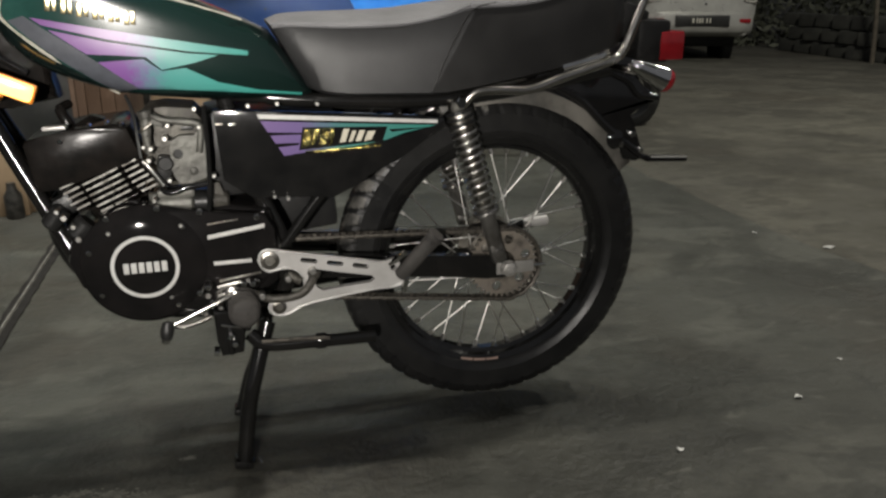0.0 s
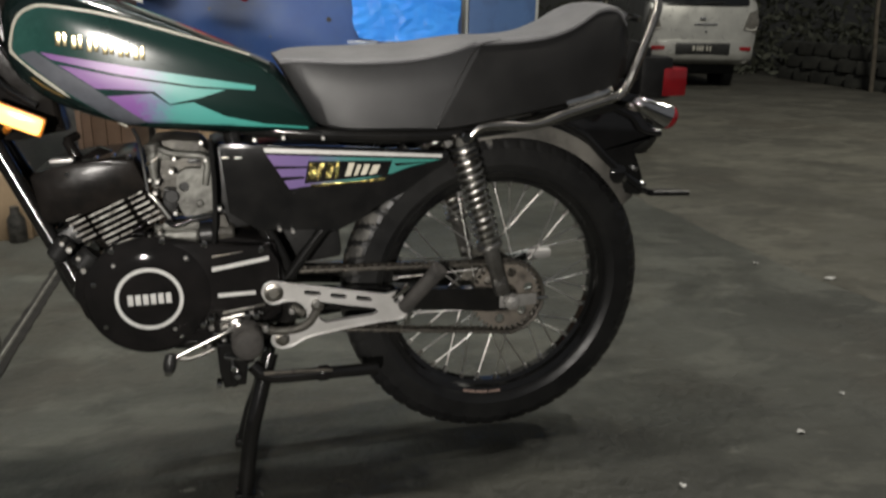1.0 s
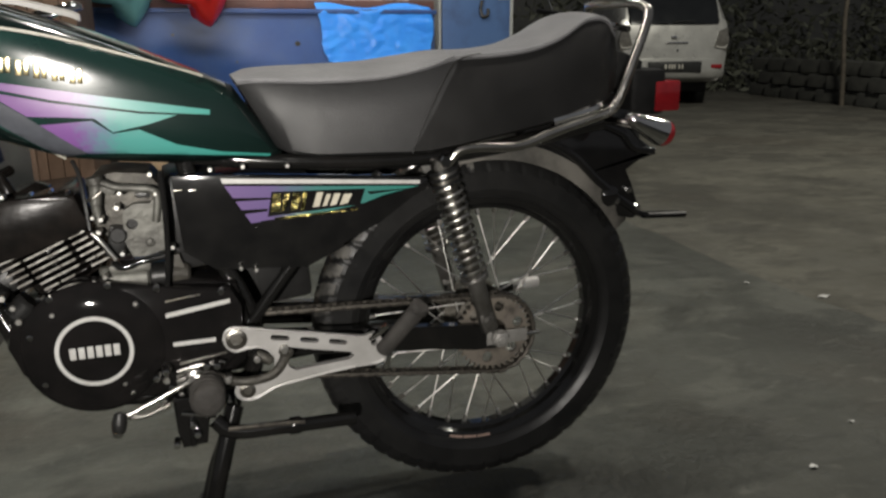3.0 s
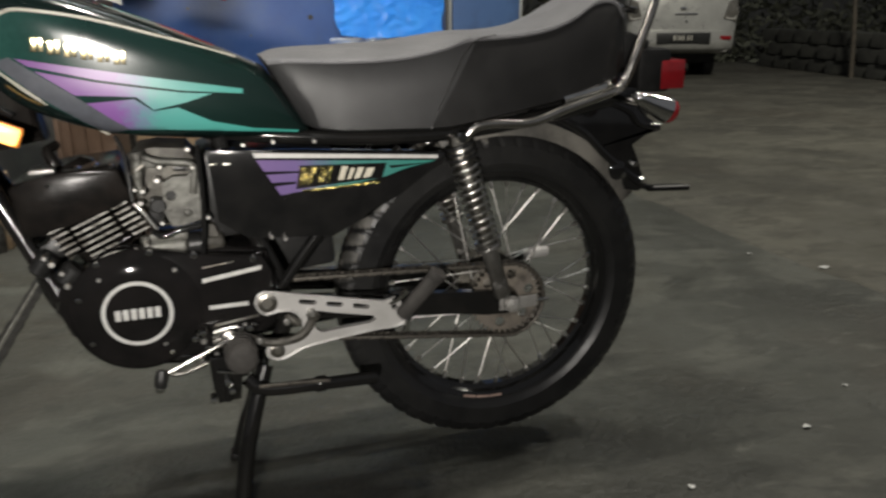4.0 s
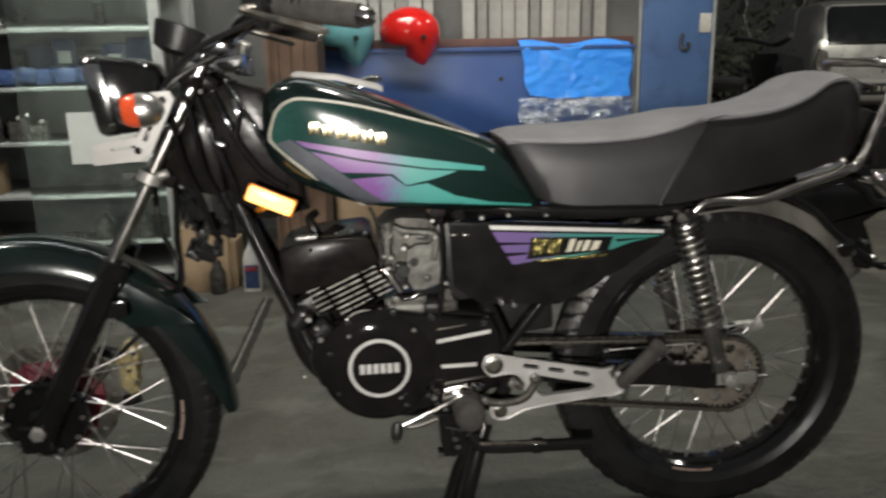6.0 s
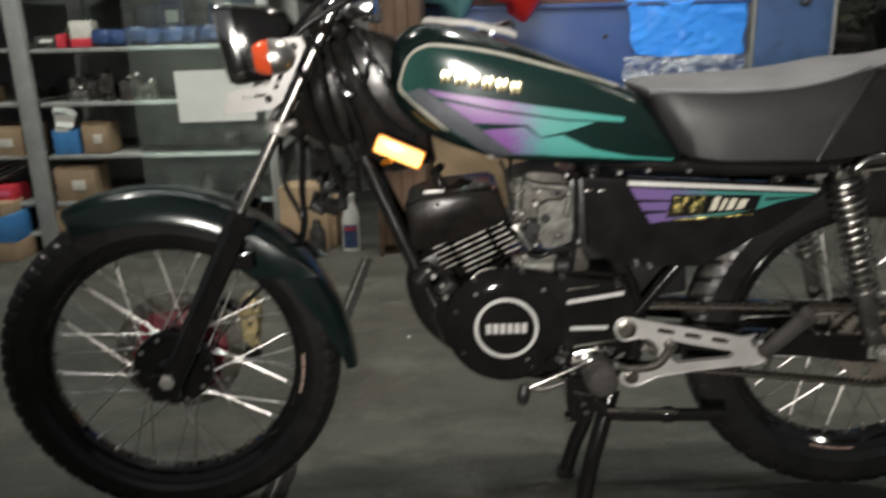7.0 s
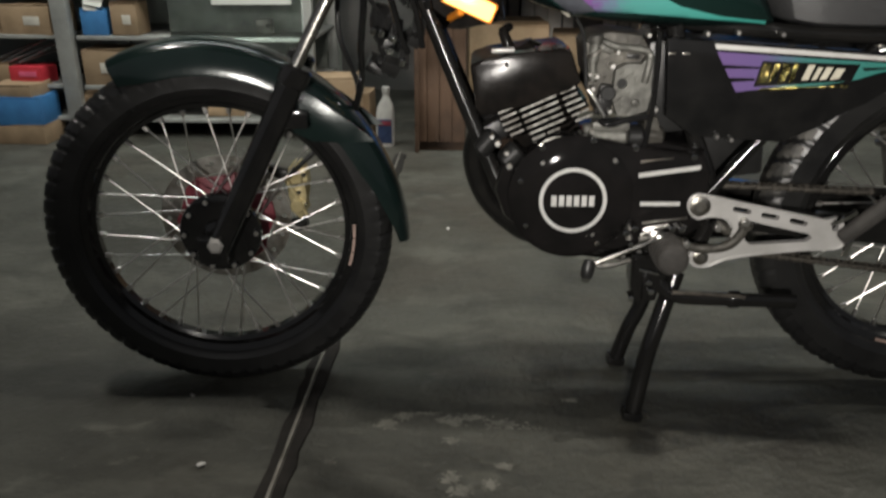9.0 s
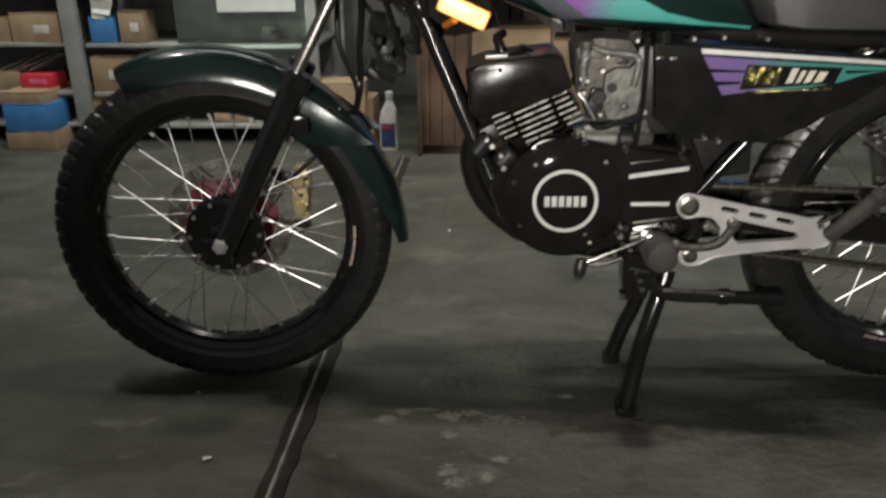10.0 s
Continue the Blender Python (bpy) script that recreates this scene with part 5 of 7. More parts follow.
hang_holes = [[(-0.387, 0.413), (-0.34, 0.403), (-0.278, 0.392), (-0.272, 0.385), (-0.28, 0.379), (-0.33, 0.374), (-0.366, 0.37), (-0.376, 0.377)],
              slot((-0.398, 0.4285), (-0.377, 0.425), 0.0042), slot((-0.353, 0.4205), (-0.332, 0.417), 0.0042), slot((-0.308, 0.413), (-0.287, 0.409), 0.0042), circle(-0.239, 0.404, 0.006, 10)]
hang = part("foot_bracket", made(plate, HANG, -0.158, -0.174, 0.0032, holes=hang_holes), SILVER, bike, "silver alloy pillion foot bracket", 30)
part("bracket_rim", made(tube, [(x, -0.1735, z) for x, z in HANG + HANG[:1]], 0.0022, 6, 2), SILVER, hang, "raised bracket edge")
for x, z, r in ((-0.453, 0.431, 0.013), (-0.442, 0.345, 0.01)):
    bm = bmesh.new()
    rod(bm, (x, -0.13, z), (x, -0.178, z), r, seg=6)
    rod(bm, (x, -0.172, z), (x, -0.176, z), r * 1.25, seg=18)
    part("bracket_bolt", bm, DULL, hang, "zinc bracket bolt")
bm = bmesh.new()
a, b = Vector((-0.228, -0.178, 0.388)), Vector((-0.168, -0.215, 0.47))
rod(bm, a, b, 0.0135, 0.0145, 18)
rod(bm, a + (b - a) * 0.9, b + (b - a) * 0.02, 0.0165, seg=18)
peg = part("pillion_peg", bm, PEG, bike, "folded black rubber pillion peg")
bm = bmesh.new()
rod(bm, (-0.222, -0.185, 0.36), (-0.215, -0.185, 0.395), 0.0055, seg=8)
tube(bm, [(-0.245, -0.17, 0.41), (-0.232, -0.19, 0.425), (-0.22, -0.195, 0.438)], 0.005, 8, 4)
part("peg_pin", bm, CHROME, peg, "chrome peg pin")
# lever crank beside the bracket
bm = bmesh.new()
tube(bm, [(-0.49, -0.175, 0.375), (-0.45, -0.178, 0.362), (-0.405, -0.18, 0.368), (-0.385, -0.18, 0.39), (-0.382, -0.18, 0.405)], 0.0078, 12, 6)
rod(bm, (-0.382, -0.18, 0.4), (-0.378, -0.182, 0.41), 0.0115, seg=12)
rod(bm, (-0.425, -0.172, 0.405), (-0.402, -0.176, 0.39), 0.008, seg=10)
part("linkage", bm, CAST_DARK, bike, "worn zinc linkage lever")
for x, z in ((-0.425, 0.4), (-0.47, 0.371), (-0.383, 0.411)):
    part("linkage_bolt", made(rod, (x, -0.165, z), (x, -0.195, z), 0.0062, seg=6), SOFT_CHROME, bike, "bright linkage bolt")

assembly(0.8, 1.0003, -0.0205, 0.006, 0.0209, 1.0239, 0.0025)
# swing arm, chain, shocks
for s in (-1, 1):
    bm = bmesh.new()
    ring_faces(bm, [[(x, (y + dy) * s, z + dz) for dy, dz in ((-0.011, -h), (0.011, -h), (0.014, 0), (0.011, h), (-0.011, h), (-0.014, 0))] for x, y, z, h in ((-0.44, 0.095, 0.395, 0.02), (-0.3, 0.097, 0.38, 0.021), (-0.12, 0.1, 0.362, 0.021), (-0.04, 0.1, 0.352, 0.024), (0.0, 0.1, 0.348, 0.021), (0.016, 0.1, 0.347, 0.012))])
    part("swing_arm", bm, FRAME, bike, "gloss black swing arm")
    part("chain_adjuster", made(box, (0.02, 0.1165 * s, 0.347), (0.078, 0.004, 0.024), 0.0018), DULL_ALLOY, bike, "zinc chain adjuster")
bm = bmesh.new()
rod(bm, (0.05, -0.113, 0.346), (0.085, -0.112, 0.345), 0.004, seg=8)
part("adjuster_bolt", bm, CHROME, bike, "bright adjuster bolt")


def chain_run(a, b, n):
    a, b = FIT[0] @ Vector(a), FIT[0] @ Vector(b)
    for k in range(n):
        p, q = a + (b - a) * (k + 0.06) / n, a + (b - a) * (k + 0.94) / n
        wide = 0.0062 if k % 2 else 0.0085
        if k < 2:
            bm = bmesh.new()
            for s in (-1, 1):
                rod(bm, Vector((0, s * wide - 0.0012, -0.009)), Vector((0, s * wide - 0.0012, 0.009)), 0.0045, seg=8)
            rod(bm, Vector((0, -0.008, -0.0065)), Vector((0, 0.008, -0.0065)), 0.0042, seg=8)
            chain_run.me[k % 2] = finish(bm, "chain_link", CHAIN)
        ob = new("chain_link", chain_run.me[k % 2])
        ob.parent = chain
        w = (b - a).normalized()
        v = Vector((0, 1, 0))
        u = v.cross(w)
        ob.matrix_local = Matrix.Translation((p + q) / 2 - root_place(chain)) @ Matrix((u, v, w)).transposed().to_4x4()


chain_run.me = [None, None]
bm = bmesh.new()
lathe(bm, [(-0.086, 0.02), (-0.086, 0.032), (-0.079, 0.034), (-0.079, 0.02)], (-0.475, 0, 0.408), seg=20, closed=True)
chain = part("drive_chain", bm, CHAIN, bike, "greasy drive chain on its sprockets")
chain_run((-0.478, -0.0825, 0.4435), (0.0, -0.0825, 0.4185), 36)
chain_run((-0.47, -0.0825, 0.337), (0.012, -0.0825, 0.2745), 38)
for k in range(17):
    t = radians(88 - k * 10.6)
    ob = new("chain_link", chain_run.me[k % 2])
    ob.parent = chain
    w = Vector((-math.sin(t), 0, math.cos(t)))
    v = Vector((0, 1, 0))
    ob.matrix_local = Matrix.Translation(FIT[0] @ (REAR + Vector((0.0725 * math.cos(t), -0.0825, 0.0725 * math.sin(t)))) - root_place(chain)) @ Matrix((v.cross(w), v, w)).transposed().to_4x4()
assembly(0.84, 0.9695, -0.0121, 0.0037, 0.0177, 1.0095, 0.0084)
for s in (-1, 1):
    top, low = Vector((-0.108, 0.132 * s, 0.665)), Vector((-0.026, 0.13 * s, 0.388))
    way = (low - top).normalized()
    bm = bmesh.new()
    rod(bm, top + way * 0.005, top + way * 0.035, 0.0255, 0.0255, 24)
    rod(bm, top + way * 0.03, top + way * 0.2, 0.017, 0.015, 20)
    rod(bm, top - Vector((0, 0.02 * s, 0)), top + Vector((0, 0.014 * s, 0)), 0.016, seg=16)
    shock = part("shock_absorber", bm, DULL, bike, "chrome sprung rear shock absorber")
    u, v, w = frame_of(way)
    turns, length = 12.0, 0.17
    helix = [top + way * (0.032 + length * k / 240) + (u * math.cos(2 * math.pi * turns * k / 240) + v * math.sin(2 * math.pi * turns * k / 240)) * (0.0245 - 0.002 * k / 240) for k in range(241)]
    part("coil_spring", made(tube, helix, 0.0029, 8, 1), SOFT_CHROME, shock, "chrome coil spring")
    bm = bmesh.new()
    rod(bm, top + way * 0.195, low - way * 0.01, 0.0165, 0.0155, 20)
    rod(bm, top + way * 0.2, top + way * 0.208, 0.026, 0.026, 24)
    box(bm, low, (0.03, 0.03, 0.04), 0.008, (0, -18, 0))
    rod(bm, low - Vector((0, -0.02, 0)), low + Vector((0, -0.02, 0)), 0.011, seg=14)
    part("shock_tube", bm, SHOCK_GREY, shock, "worn chrome lower tube")
    for k in range(3):
        part("cap_ridge", made(rod, top + way * (0.002 + 0.011 * k), top + way * (0.008 + 0.011 * k), 0.0275, 0.0275, 24), SATIN, shock, "black ridged shock cap")
    part("shock_nut", made(rod, top + Vector((0, 0.012 * s, 0.012)), top + Vector((0, 0.03 * s, 0.012)), 0.011, seg=6), CHROME, shock, "chrome dome nut")

assembly(1, 0.9487, -0.0081, -0.0101, 0.0113, 0.982, 0.0295)
# rear fender, tail, plate holder, lamps, grab rail
bm = bmesh.new()
arc_shell(bm, REAR, 0.359, 0.062, 30, 112, 34, crown=0.012, skirt=0.032, taper=0.8)
part("inner_fender", bm, GREY_FENDER, bike, "dusty grey inner rear fender", 50)
bm = bmesh.new()
plate(bm, [(0.07, 0.70), (0.10, 0.72), (0.14, 0.735), (0.25, 0.745), (0.30, 0.735), (0.315, 0.70), (0.305, 0.672), (0.361, 0.659), (0.366, 0.646), (0.278, 0.632), (0.3, 0.588), (0.334, 0.545), (0.334, 0.53), (0.318, 0.524), (0.28, 0.532), (0.238, 0.552), (0.205, 0.585), (0.176, 0.613), (0.134, 0.646), (0.078, 0.679)], -0.055, 0.055, 0.012)
part("tail_fender", bm, GLOSS, bike, "gloss black tail fender and plate holder")
bm = bmesh.new()
box(bm, (0.398, -0.03, 0.523), (0.1, 0.034, 0.009), 0.002, (0, 3, 0))
box(bm, (0.35, -0.03, 0.529), (0.03, 0.028, 0.01), 0.0025, (0, 12, 0))
part("plate_bracket", bm, GLOSS, bike, "thin bent dark metal plate bracket")
part("bracket_edge", made(box, (0.402, -0.048, 0.529), (0.088, 0.004, 0.003), 0.001, (0, 3, 0)), SILVER, bike, "thin bright strip along the bracket edge")
# Chrome studs added to give the glossy tail its glints.
for x, z in ((0.275, 0.565), (0.322, 0.55), (0.30, 0.585)):
    part("holder_bolt", made(rod, (x, -0.066, z), (x, -0.05, z), 0.006, seg=8), CHROME, bike)
bm = bmesh.new()
box(bm, (0.335, 0, 0.765), (0.075, 0.12, 0.085), 0.012)
box(bm, (0.29, 0, 0.80), (0.06, 0.1, 0.07), 0.012, (0, 20, 0))
part("holder_boss", made(lathe, [(-0.066, 0.0), (-0.066, 0.012), (-0.06, 0.02), (-0.05, 0.021)], (0.262, 0, 0.575), (0, 1, 0), 20), GLOSS, bike, "round black boss")
part("holder_rib", made(tube, [(0.12, -0.054, 0.688), (0.18, -0.056, 0.656), (0.235, -0.056, 0.606), (0.285, -0.056, 0.568), (0.325, -0.055, 0.54)], 0.0085, 10, 6), GLOSS, bike, "glossy rolled edge")
part("holder_rib", made(tube, [(0.355, -0.054, 0.655), (0.31, -0.056, 0.664), (0.285, -0.056, 0.69), (0.24, -0.056, 0.71)], 0.0075, 10, 6), GLOSS, bike, "glossy rolled edge")
tail = part("tail_lamp", bm, SATIN, bike, "black tail lamp with a red lens")
part("lens", made(box, (0.3755, 0, 0.757), (0.055, 0.125, 0.056), 0.005), RED_LENS, tail, "red tail lamp lens")
for s in (-1, 1):
    bm = bmesh.new()
    c = Vector((0.248, 0.2 * s, 0.720))
    lathe(bm, [(-0.05, 0.004), (-0.046, 0.009), (-0.03, 0.0135), (0.0, 0.0195), (0.02, 0.023), (0.026, 0.0235)], c, (1, 0, -0.42), 24)
    rod(bm, c, (0.225, 0.09 * s, 0.722), 0.008)
    ind = part("indicator", bm, CHROME, bike, "chrome rear indicator with a red-edged lens")
    bm = bmesh.new()
    lathe(bm, [(0.0255, 0.0228), (0.034, 0.0222), (0.04, 0.018), (0.043, 0.005)], c, (1, 0, -0.42), 24)
    part("lens", bm, RED_LENS, ind, "red lens")
assembly(0.94, 0.9588, -0.0438, 0.0199, 0.014, 0.9706, 0.0369)
GRAB = [(-0.10, -0.135, 0.668), (-0.078, -0.138, 0.690), (-0.04, -0.139, 0.694), (0.03, -0.138, 0.692), (0.1, -0.136, 0.712), (0.19, -0.13, 0.735), (0.222, -0.128, 0.752), (0.245, -0.127, 0.80), (0.287, -0.12, 0.895), (0.288, -0.106, 0.917), (0.275, -0.078, 0.925), (0.266, 0, 0.925)]
GRAB = GRAB + [(x, -y, z) for x, y, z in reversed(GRAB[:-1])]
part("grab_rail", made(tube, GRAB, 0.0086, 16, 5), RAIL_CHROME, bike, "chrome grab rail")
for s in (-1, 1):
    part("rail_stay", made(tube, [(0.225, 0.06 * s, 0.9), (0.25, 0.075 * s, 0.885), (0.262, 0.1 * s, 0.88)], 0.006, 8, 4), CHROME, bike, "chrome rail stay")
    part("rail_stay", made(tube, [(0.10, 0.125 * s, 0.728), (0.17, 0.12 * s, 0.742), (0.2, 0.11 * s, 0.75)], 0.008, 8, 4), CHROME, bike, "chrome rail stay")

assembly(0.93, 1.0318, -0.0173, 0.0166, 0.0062, 1.0216, 0.0012)
# centre stand, side stand
assembly()
for leg in ([(-0.464, -0.08, 0.29), (-0.491, -0.105, 0.206), (-0.509, -0.118, 0.138), (-0.524, -0.13, 0.036)], [(-0.453, 0.072, 0.27), (-0.482, 0.07, 0.155), (-0.503, 0.068, 0.1), (-0.521, 0.066, 0.036)]):
    bm = bmesh.new()
    tube(bm, leg, 0.0152, 14, 5)
    x, y, z = leg[-1]
    box(bm, (x - 0.002, y, 0.0285), (0.036, 0.03, 0.017), 0.005, (0, 12, 0))
    part("stand_leg", bm, FRAME, bike, "black centre stand leg with a flat foot")
assembly(0.93, 1.0318, -0.0173, 0.0166, 0.0062, 1.0216, 0.0012)
part("stand_cross_bar", made(rod, (-0.468, -0.1, 0.24), (-0.468, 0.1, 0.24), 0.012), FRAME, bike, "black stand cross bar")
part("stand_tang", made(tube, [(-0.504, -0.124, 0.022), (-0.492, -0.144, 0.013), (-0.476, -0.153, 0.011)], 0.007, 8, 4), DULL, bike, "worn stand tang")
assembly(0.8, 1.0284, 0.0136, 0.0121, 0.0219, 1.0045, 0.0023)
bm = bmesh.new()
tube(bm, [(-0.50, -0.125, 0.285), (-0.47, -0.135, 0.262), (-0.38, -0.14, 0.258), (-0.275, -0.14, 0.254)], 0.0125, 14, 5)
rod(bm, (-0.385, -0.14, 0.258), (-0.365, -0.14, 0.258), 0.0155, seg=14)
part("side_stand", bm, FRAME, bike, "folded gloss black side stand")
part("stand_spring", made(tube, [(-0.48, -0.15, 0.275), (-0.40, -0.15, 0.27), (-0.36, -0.15, 0.266)], 0.004, 8, 3), CHAIN, bike, "zinc stand spring")

assembly()
# ---- ground ----
FL = 0.02  # top of the concrete


def worn_ground(name, base, dark, pale, rust, rough, scale=1.0):
    """Old trodden ground: broad damp and dusty patches, smeared scuffs, grit and a dull uneven gloss."""
    m = bpy.data.materials.new(name)
    m.use_nodes = True
    N, L = m.node_tree.nodes, m.node_tree.links
    b = N["Principled BSDF"]
    geo = N.new("ShaderNodeTexCoord")

    def cloud(sc, det, lo, hi, stretch=(1, 1, 1), warp=0.0, seed=0.0):
        mp = N.new("ShaderNodeMapping")
        mp.inputs["Scale"].default_value = stretch
        mp.inputs["Location"].default_value = (seed, seed * 0.7, 0)
        n = N.new("ShaderNodeTexNoise")
        n.inputs["Scale"].default_value, n.inputs["Detail"].default_value, n.inputs["Roughness"].default_value, n.inputs["Distortion"].default_value = sc * scale, det, 0.62, warp
        r = N.new("ShaderNodeMapRange")
        r.interpolation_type = "SMOOTHSTEP"
        r.inputs[1].default_value, r.inputs[2].default_value = lo, hi
        L.new(geo.outputs["Object"], mp.inputs["Vector"])
        L.new(mp.outputs[0], n.inputs["Vector"])
        L.new(n.outputs["Fac"], r.inputs[0])
        return r.outputs[0]

    def mix(fac, a, colour, most=1.0):
        k = N.new("ShaderNodeMath")
        k.operation = "MULTIPLY"
        k.inputs[1].default_value = most
        L.new(fac, k.inputs[0])
        n = N.new("ShaderNodeMix")
        n.data_type = "RGBA"
        L.new(k.outputs[0], n.inputs[0])
        if isinstance(a, tuple):
            n.inputs[6].default_value = (*a, 1)
        else:
            L.new(a, n.inputs[6])
        n.inputs[7].default_value = (*colour, 1)
        return n.outputs[2]

    out = mix(cloud(1.1, 6, 0.42, 0.62, seed=3.0), base, dark, 0.75)
    out = mix(cloud(0.7, 5, 0.5, 0.66, seed=9.0), out, rust, 0.8)
    out = mix(cloud(2.6, 8, 0.5, 0.62, (0.75, 1.3, 1), 0.8, 17.0), out, pale, 0.42)
    out = mix(cloud(7.0, 9, 0.5, 0.62, (0.7, 1.3, 1), 1.2, 5.0), out, dark, 0.5)
    out = mix(cloud(11.0, 6, 0.6, 0.7, (0.6, 1.5, 1), 0.6, 31.0), out, pale, 0.6)
    out = mix(cloud(70.0, 3, 0.62, 0.74), out, pale, 0.5)
    L.new(out, b.inputs["Base Color"])
    rr = N.new("ShaderNodeMapRange")
    rr.inputs[3].default_value, rr.inputs[4].default_value = rough - 0.16, rough + 0.14
    L.new(cloud(3.0, 6, 0.35, 0.65, seed=12.0), rr.inputs[0])
    L.new(rr.outputs[0], b.inputs["Roughness"])
    b.inputs["Specular IOR Level"].default_value = 0.35
    bp = N.new("ShaderNodeBump")
    bp.inputs["Strength"].default_value, bp.inputs["Distance"].default_value = 0.7, 0.004
    L.new(cloud(42.0, 6, 0.2, 0.8), bp.inputs["Height"])
    L.new(bp.outputs[0], b.inputs["Normal"])
    return m


CONCRETE = worn_ground("stained_dark_concrete", (0.055, 0.056, 0.0475), (0.028, 0.0285, 0.024), (0.102, 0.102, 0.086), (0.047, 0.042, 0.033), 0.6)
DIRT = worn_ground("dusty_yard_ground", (0.072, 0.0685, 0.056), (0.036, 0.034, 0.028), (0.118, 0.112, 0.091), (0.047, 0.042, 0.033), 0.85)
PATCH = material("pale_cement_smear", (0.185, 0.181, 0.155), 0.8, second=(0.1, 0.098, 0.084), scale=30, bump=0.6, bump_scale=90)
RAIL_DIRT = material("grimy_rail_bed", (0.014, 0.013, 0.012), 0.7, second=(0.026, 0.024, 0.022), scale=20, bump=0.5, spec=0.12)
RAIL_STEEL = material("worn_rail_steel", (0.30, 0.29, 0.26), 0.45, 0.5, second=(0.16, 0.15, 0.13), scale=25)

bm = bmesh.new()
bmesh.ops.create_grid(bm, x_segments=8, y_segments=8, size=400, matrix=Matrix.Translation((0, 0, -0.002)))
solo("ground", bm, DIRT, "dark dusty yard ground at night", "ground", kind="structure")
bm = bmesh.new()
edge = []
rnd = random.Random(5)
for k in range(60):
    y = -6 + 9.6 * k / 59
    edge.append((1.47 + 0.05 * noise.noise(Vector((y * 1.4, 0, 3))) + rnd.uniform(-0.02, 0.02), y))
outline = [(-7, -6)] + edge + [(-7, 3.6)]
top = [bm.verts.new((x, y, FL)) for x, y in outline]
low = [bm.verts.new((x + (0.03 if 0 < i < len(outline) - 1 else 0), y, -0.03)) for i, (x, y) in enumerate(outline)]
bm.faces.new(top)
for i in range(len(top)):
    j = (i + 1) % len(top)
    bm.faces.new((top[j], top[i], low[i], low[j]))
solo("floor", bm, CONCRETE, "stained dark concrete forecourt slab with a ragged edge", "floor", kind="structure")

rail = thing("floor_rail", (-1.11, 0, FL), "steel door rail set in a dark grimy strip across the concrete", "rail")
rnd = random.Random(8)
for a, b, h, m, n, rag in ((-0.018, 0.03, 0.004, RAIL_DIRT, "rail_bed", 0.004), (0.0, 0.009, 0.010, RAIL_STEEL, "rail_head", 0.0007)):
    bm = bmesh.new()
    rings = []
    for k in range(120):
        y = -3.0 + 4.66 * k / 119
        x = -1.128 + 0.006 * y
        p, q = a + rnd.uniform(-rag, rag), b + rnd.uniform(-rag, rag)
        rings.append([(x + p, y, FL), (x + p + 0.002, y, FL + h), (x + q - 0.002, y, FL + h), (x + q, y, FL)])
    ring_faces(bm, rings)
    part(n, bm, m, rail)


def smear(bm, x, y, w, d, seed):
    """A broken blot of dried cement: many small thin flakes."""
    rnd = random.Random(seed)
    for j in range(90):
        cx, cy = x + rnd.gauss(0, 0.6) * w, y + rnd.gauss(0, 0.6) * d
        r = rnd.uniform(0.03, 0.22) * d
        n = 9
        ring = [(cx + 2.0 * r * math.cos(2 * math.pi * k / n) * rnd.uniform(0.4, 1.2), cy + r * math.sin(2 * math.pi * k / n) * rnd.uniform(0.4, 1.2)) for k in range(n)]
        h = rnd.uniform(0.0005, 0.0012)
        a = [bm.verts.new((p, q, FL + h)) for p, q in ring]
        b = [bm.verts.new((cx + (p - cx) * 1.15, cy + (q - cy) * 1.15, FL - 0.0005)) for p, q in ring]
        bm.faces.new(a)
        for k in range(n):
            bm.faces.new((a[(k + 1) % n], a[k], b[k], b[(k + 1) % n]))


bm = bmesh.new()
for k, (x, y, w, d) in enumerate(((-0.965, -0.168, 0.014, 0.012), (-0.938, -0.144, 0.014, 0.01), (-0.9, -0.134, 0.024, 0.005), (-0.846, -0.213, 0.012, 0.008), (-0.812, -0.142, 0.022, 0.008), (-0.85, -0.155, 0.02, 0.012), (-0.758, -0.161, 0.024, 0.012), (-0.71, -0.17, 0.022, 0.006), (-0.848, -0.313, 0.014, 0.012), (-0.83, -0.342, 0.018, 0.012), (-0.782, -0.327, 0.01, 0.01), (-1.047, -0.281, 0.01, 0.006), (-0.631, -0.077, 0.014, 0.006), (-0.758, -0.278, 0.012, 0.007))):
    smear(bm, x, y, w, d, 300 + k)
solo("cement_smears", bm, PATCH, "thin broken smears of dried cement on the concrete", "stain", kind="stuff", at=(-0.8, -0.15, FL))


def scrap(x, y, s, seed):
    rnd = random.Random(seed)
    low = FL if x < 1.45 else -0.002
    bm = bmesh.new()
    n = 7
    a = [bm.verts.new((x + s * math.cos(2 * math.pi * k / n) * rnd.uniform(0.5, 1), y + s * 0.7 * math.sin(2 * math.pi * k / n) * rnd.uniform(0.5, 1), low + 0.002 + rnd.uniform(0, 0.006))) for k in range(n)]
    f = bm.faces.new(a)
    ext = bmesh.ops.extrude_face_region(bm, geom=[f])
    for v in ext["geom"]:
        if isinstance(v, bmesh.types.BMVert):
            v.co.z = max(low, v.co.z - 0.002)
    solo("paper_scrap", bm, WHITE, "small pale torn paper scrap lying on the ground", "litter", "scraps", at=(x, y, low))


for k, (x, y, s) in enumerate(((1.56, 0.74, 0.03), (0.672, -0.182, 0.013), (-1.257, -0.3, 0.011), (-1.34, -0.1, 0.006), (0.9, -0.05, 0.008), (-0.892, 0.818, 0.006), (1.36, 0.9, 0.012), (0.3, -0.3, 0.01))):
    scrap(x, y, s, 500 + k)

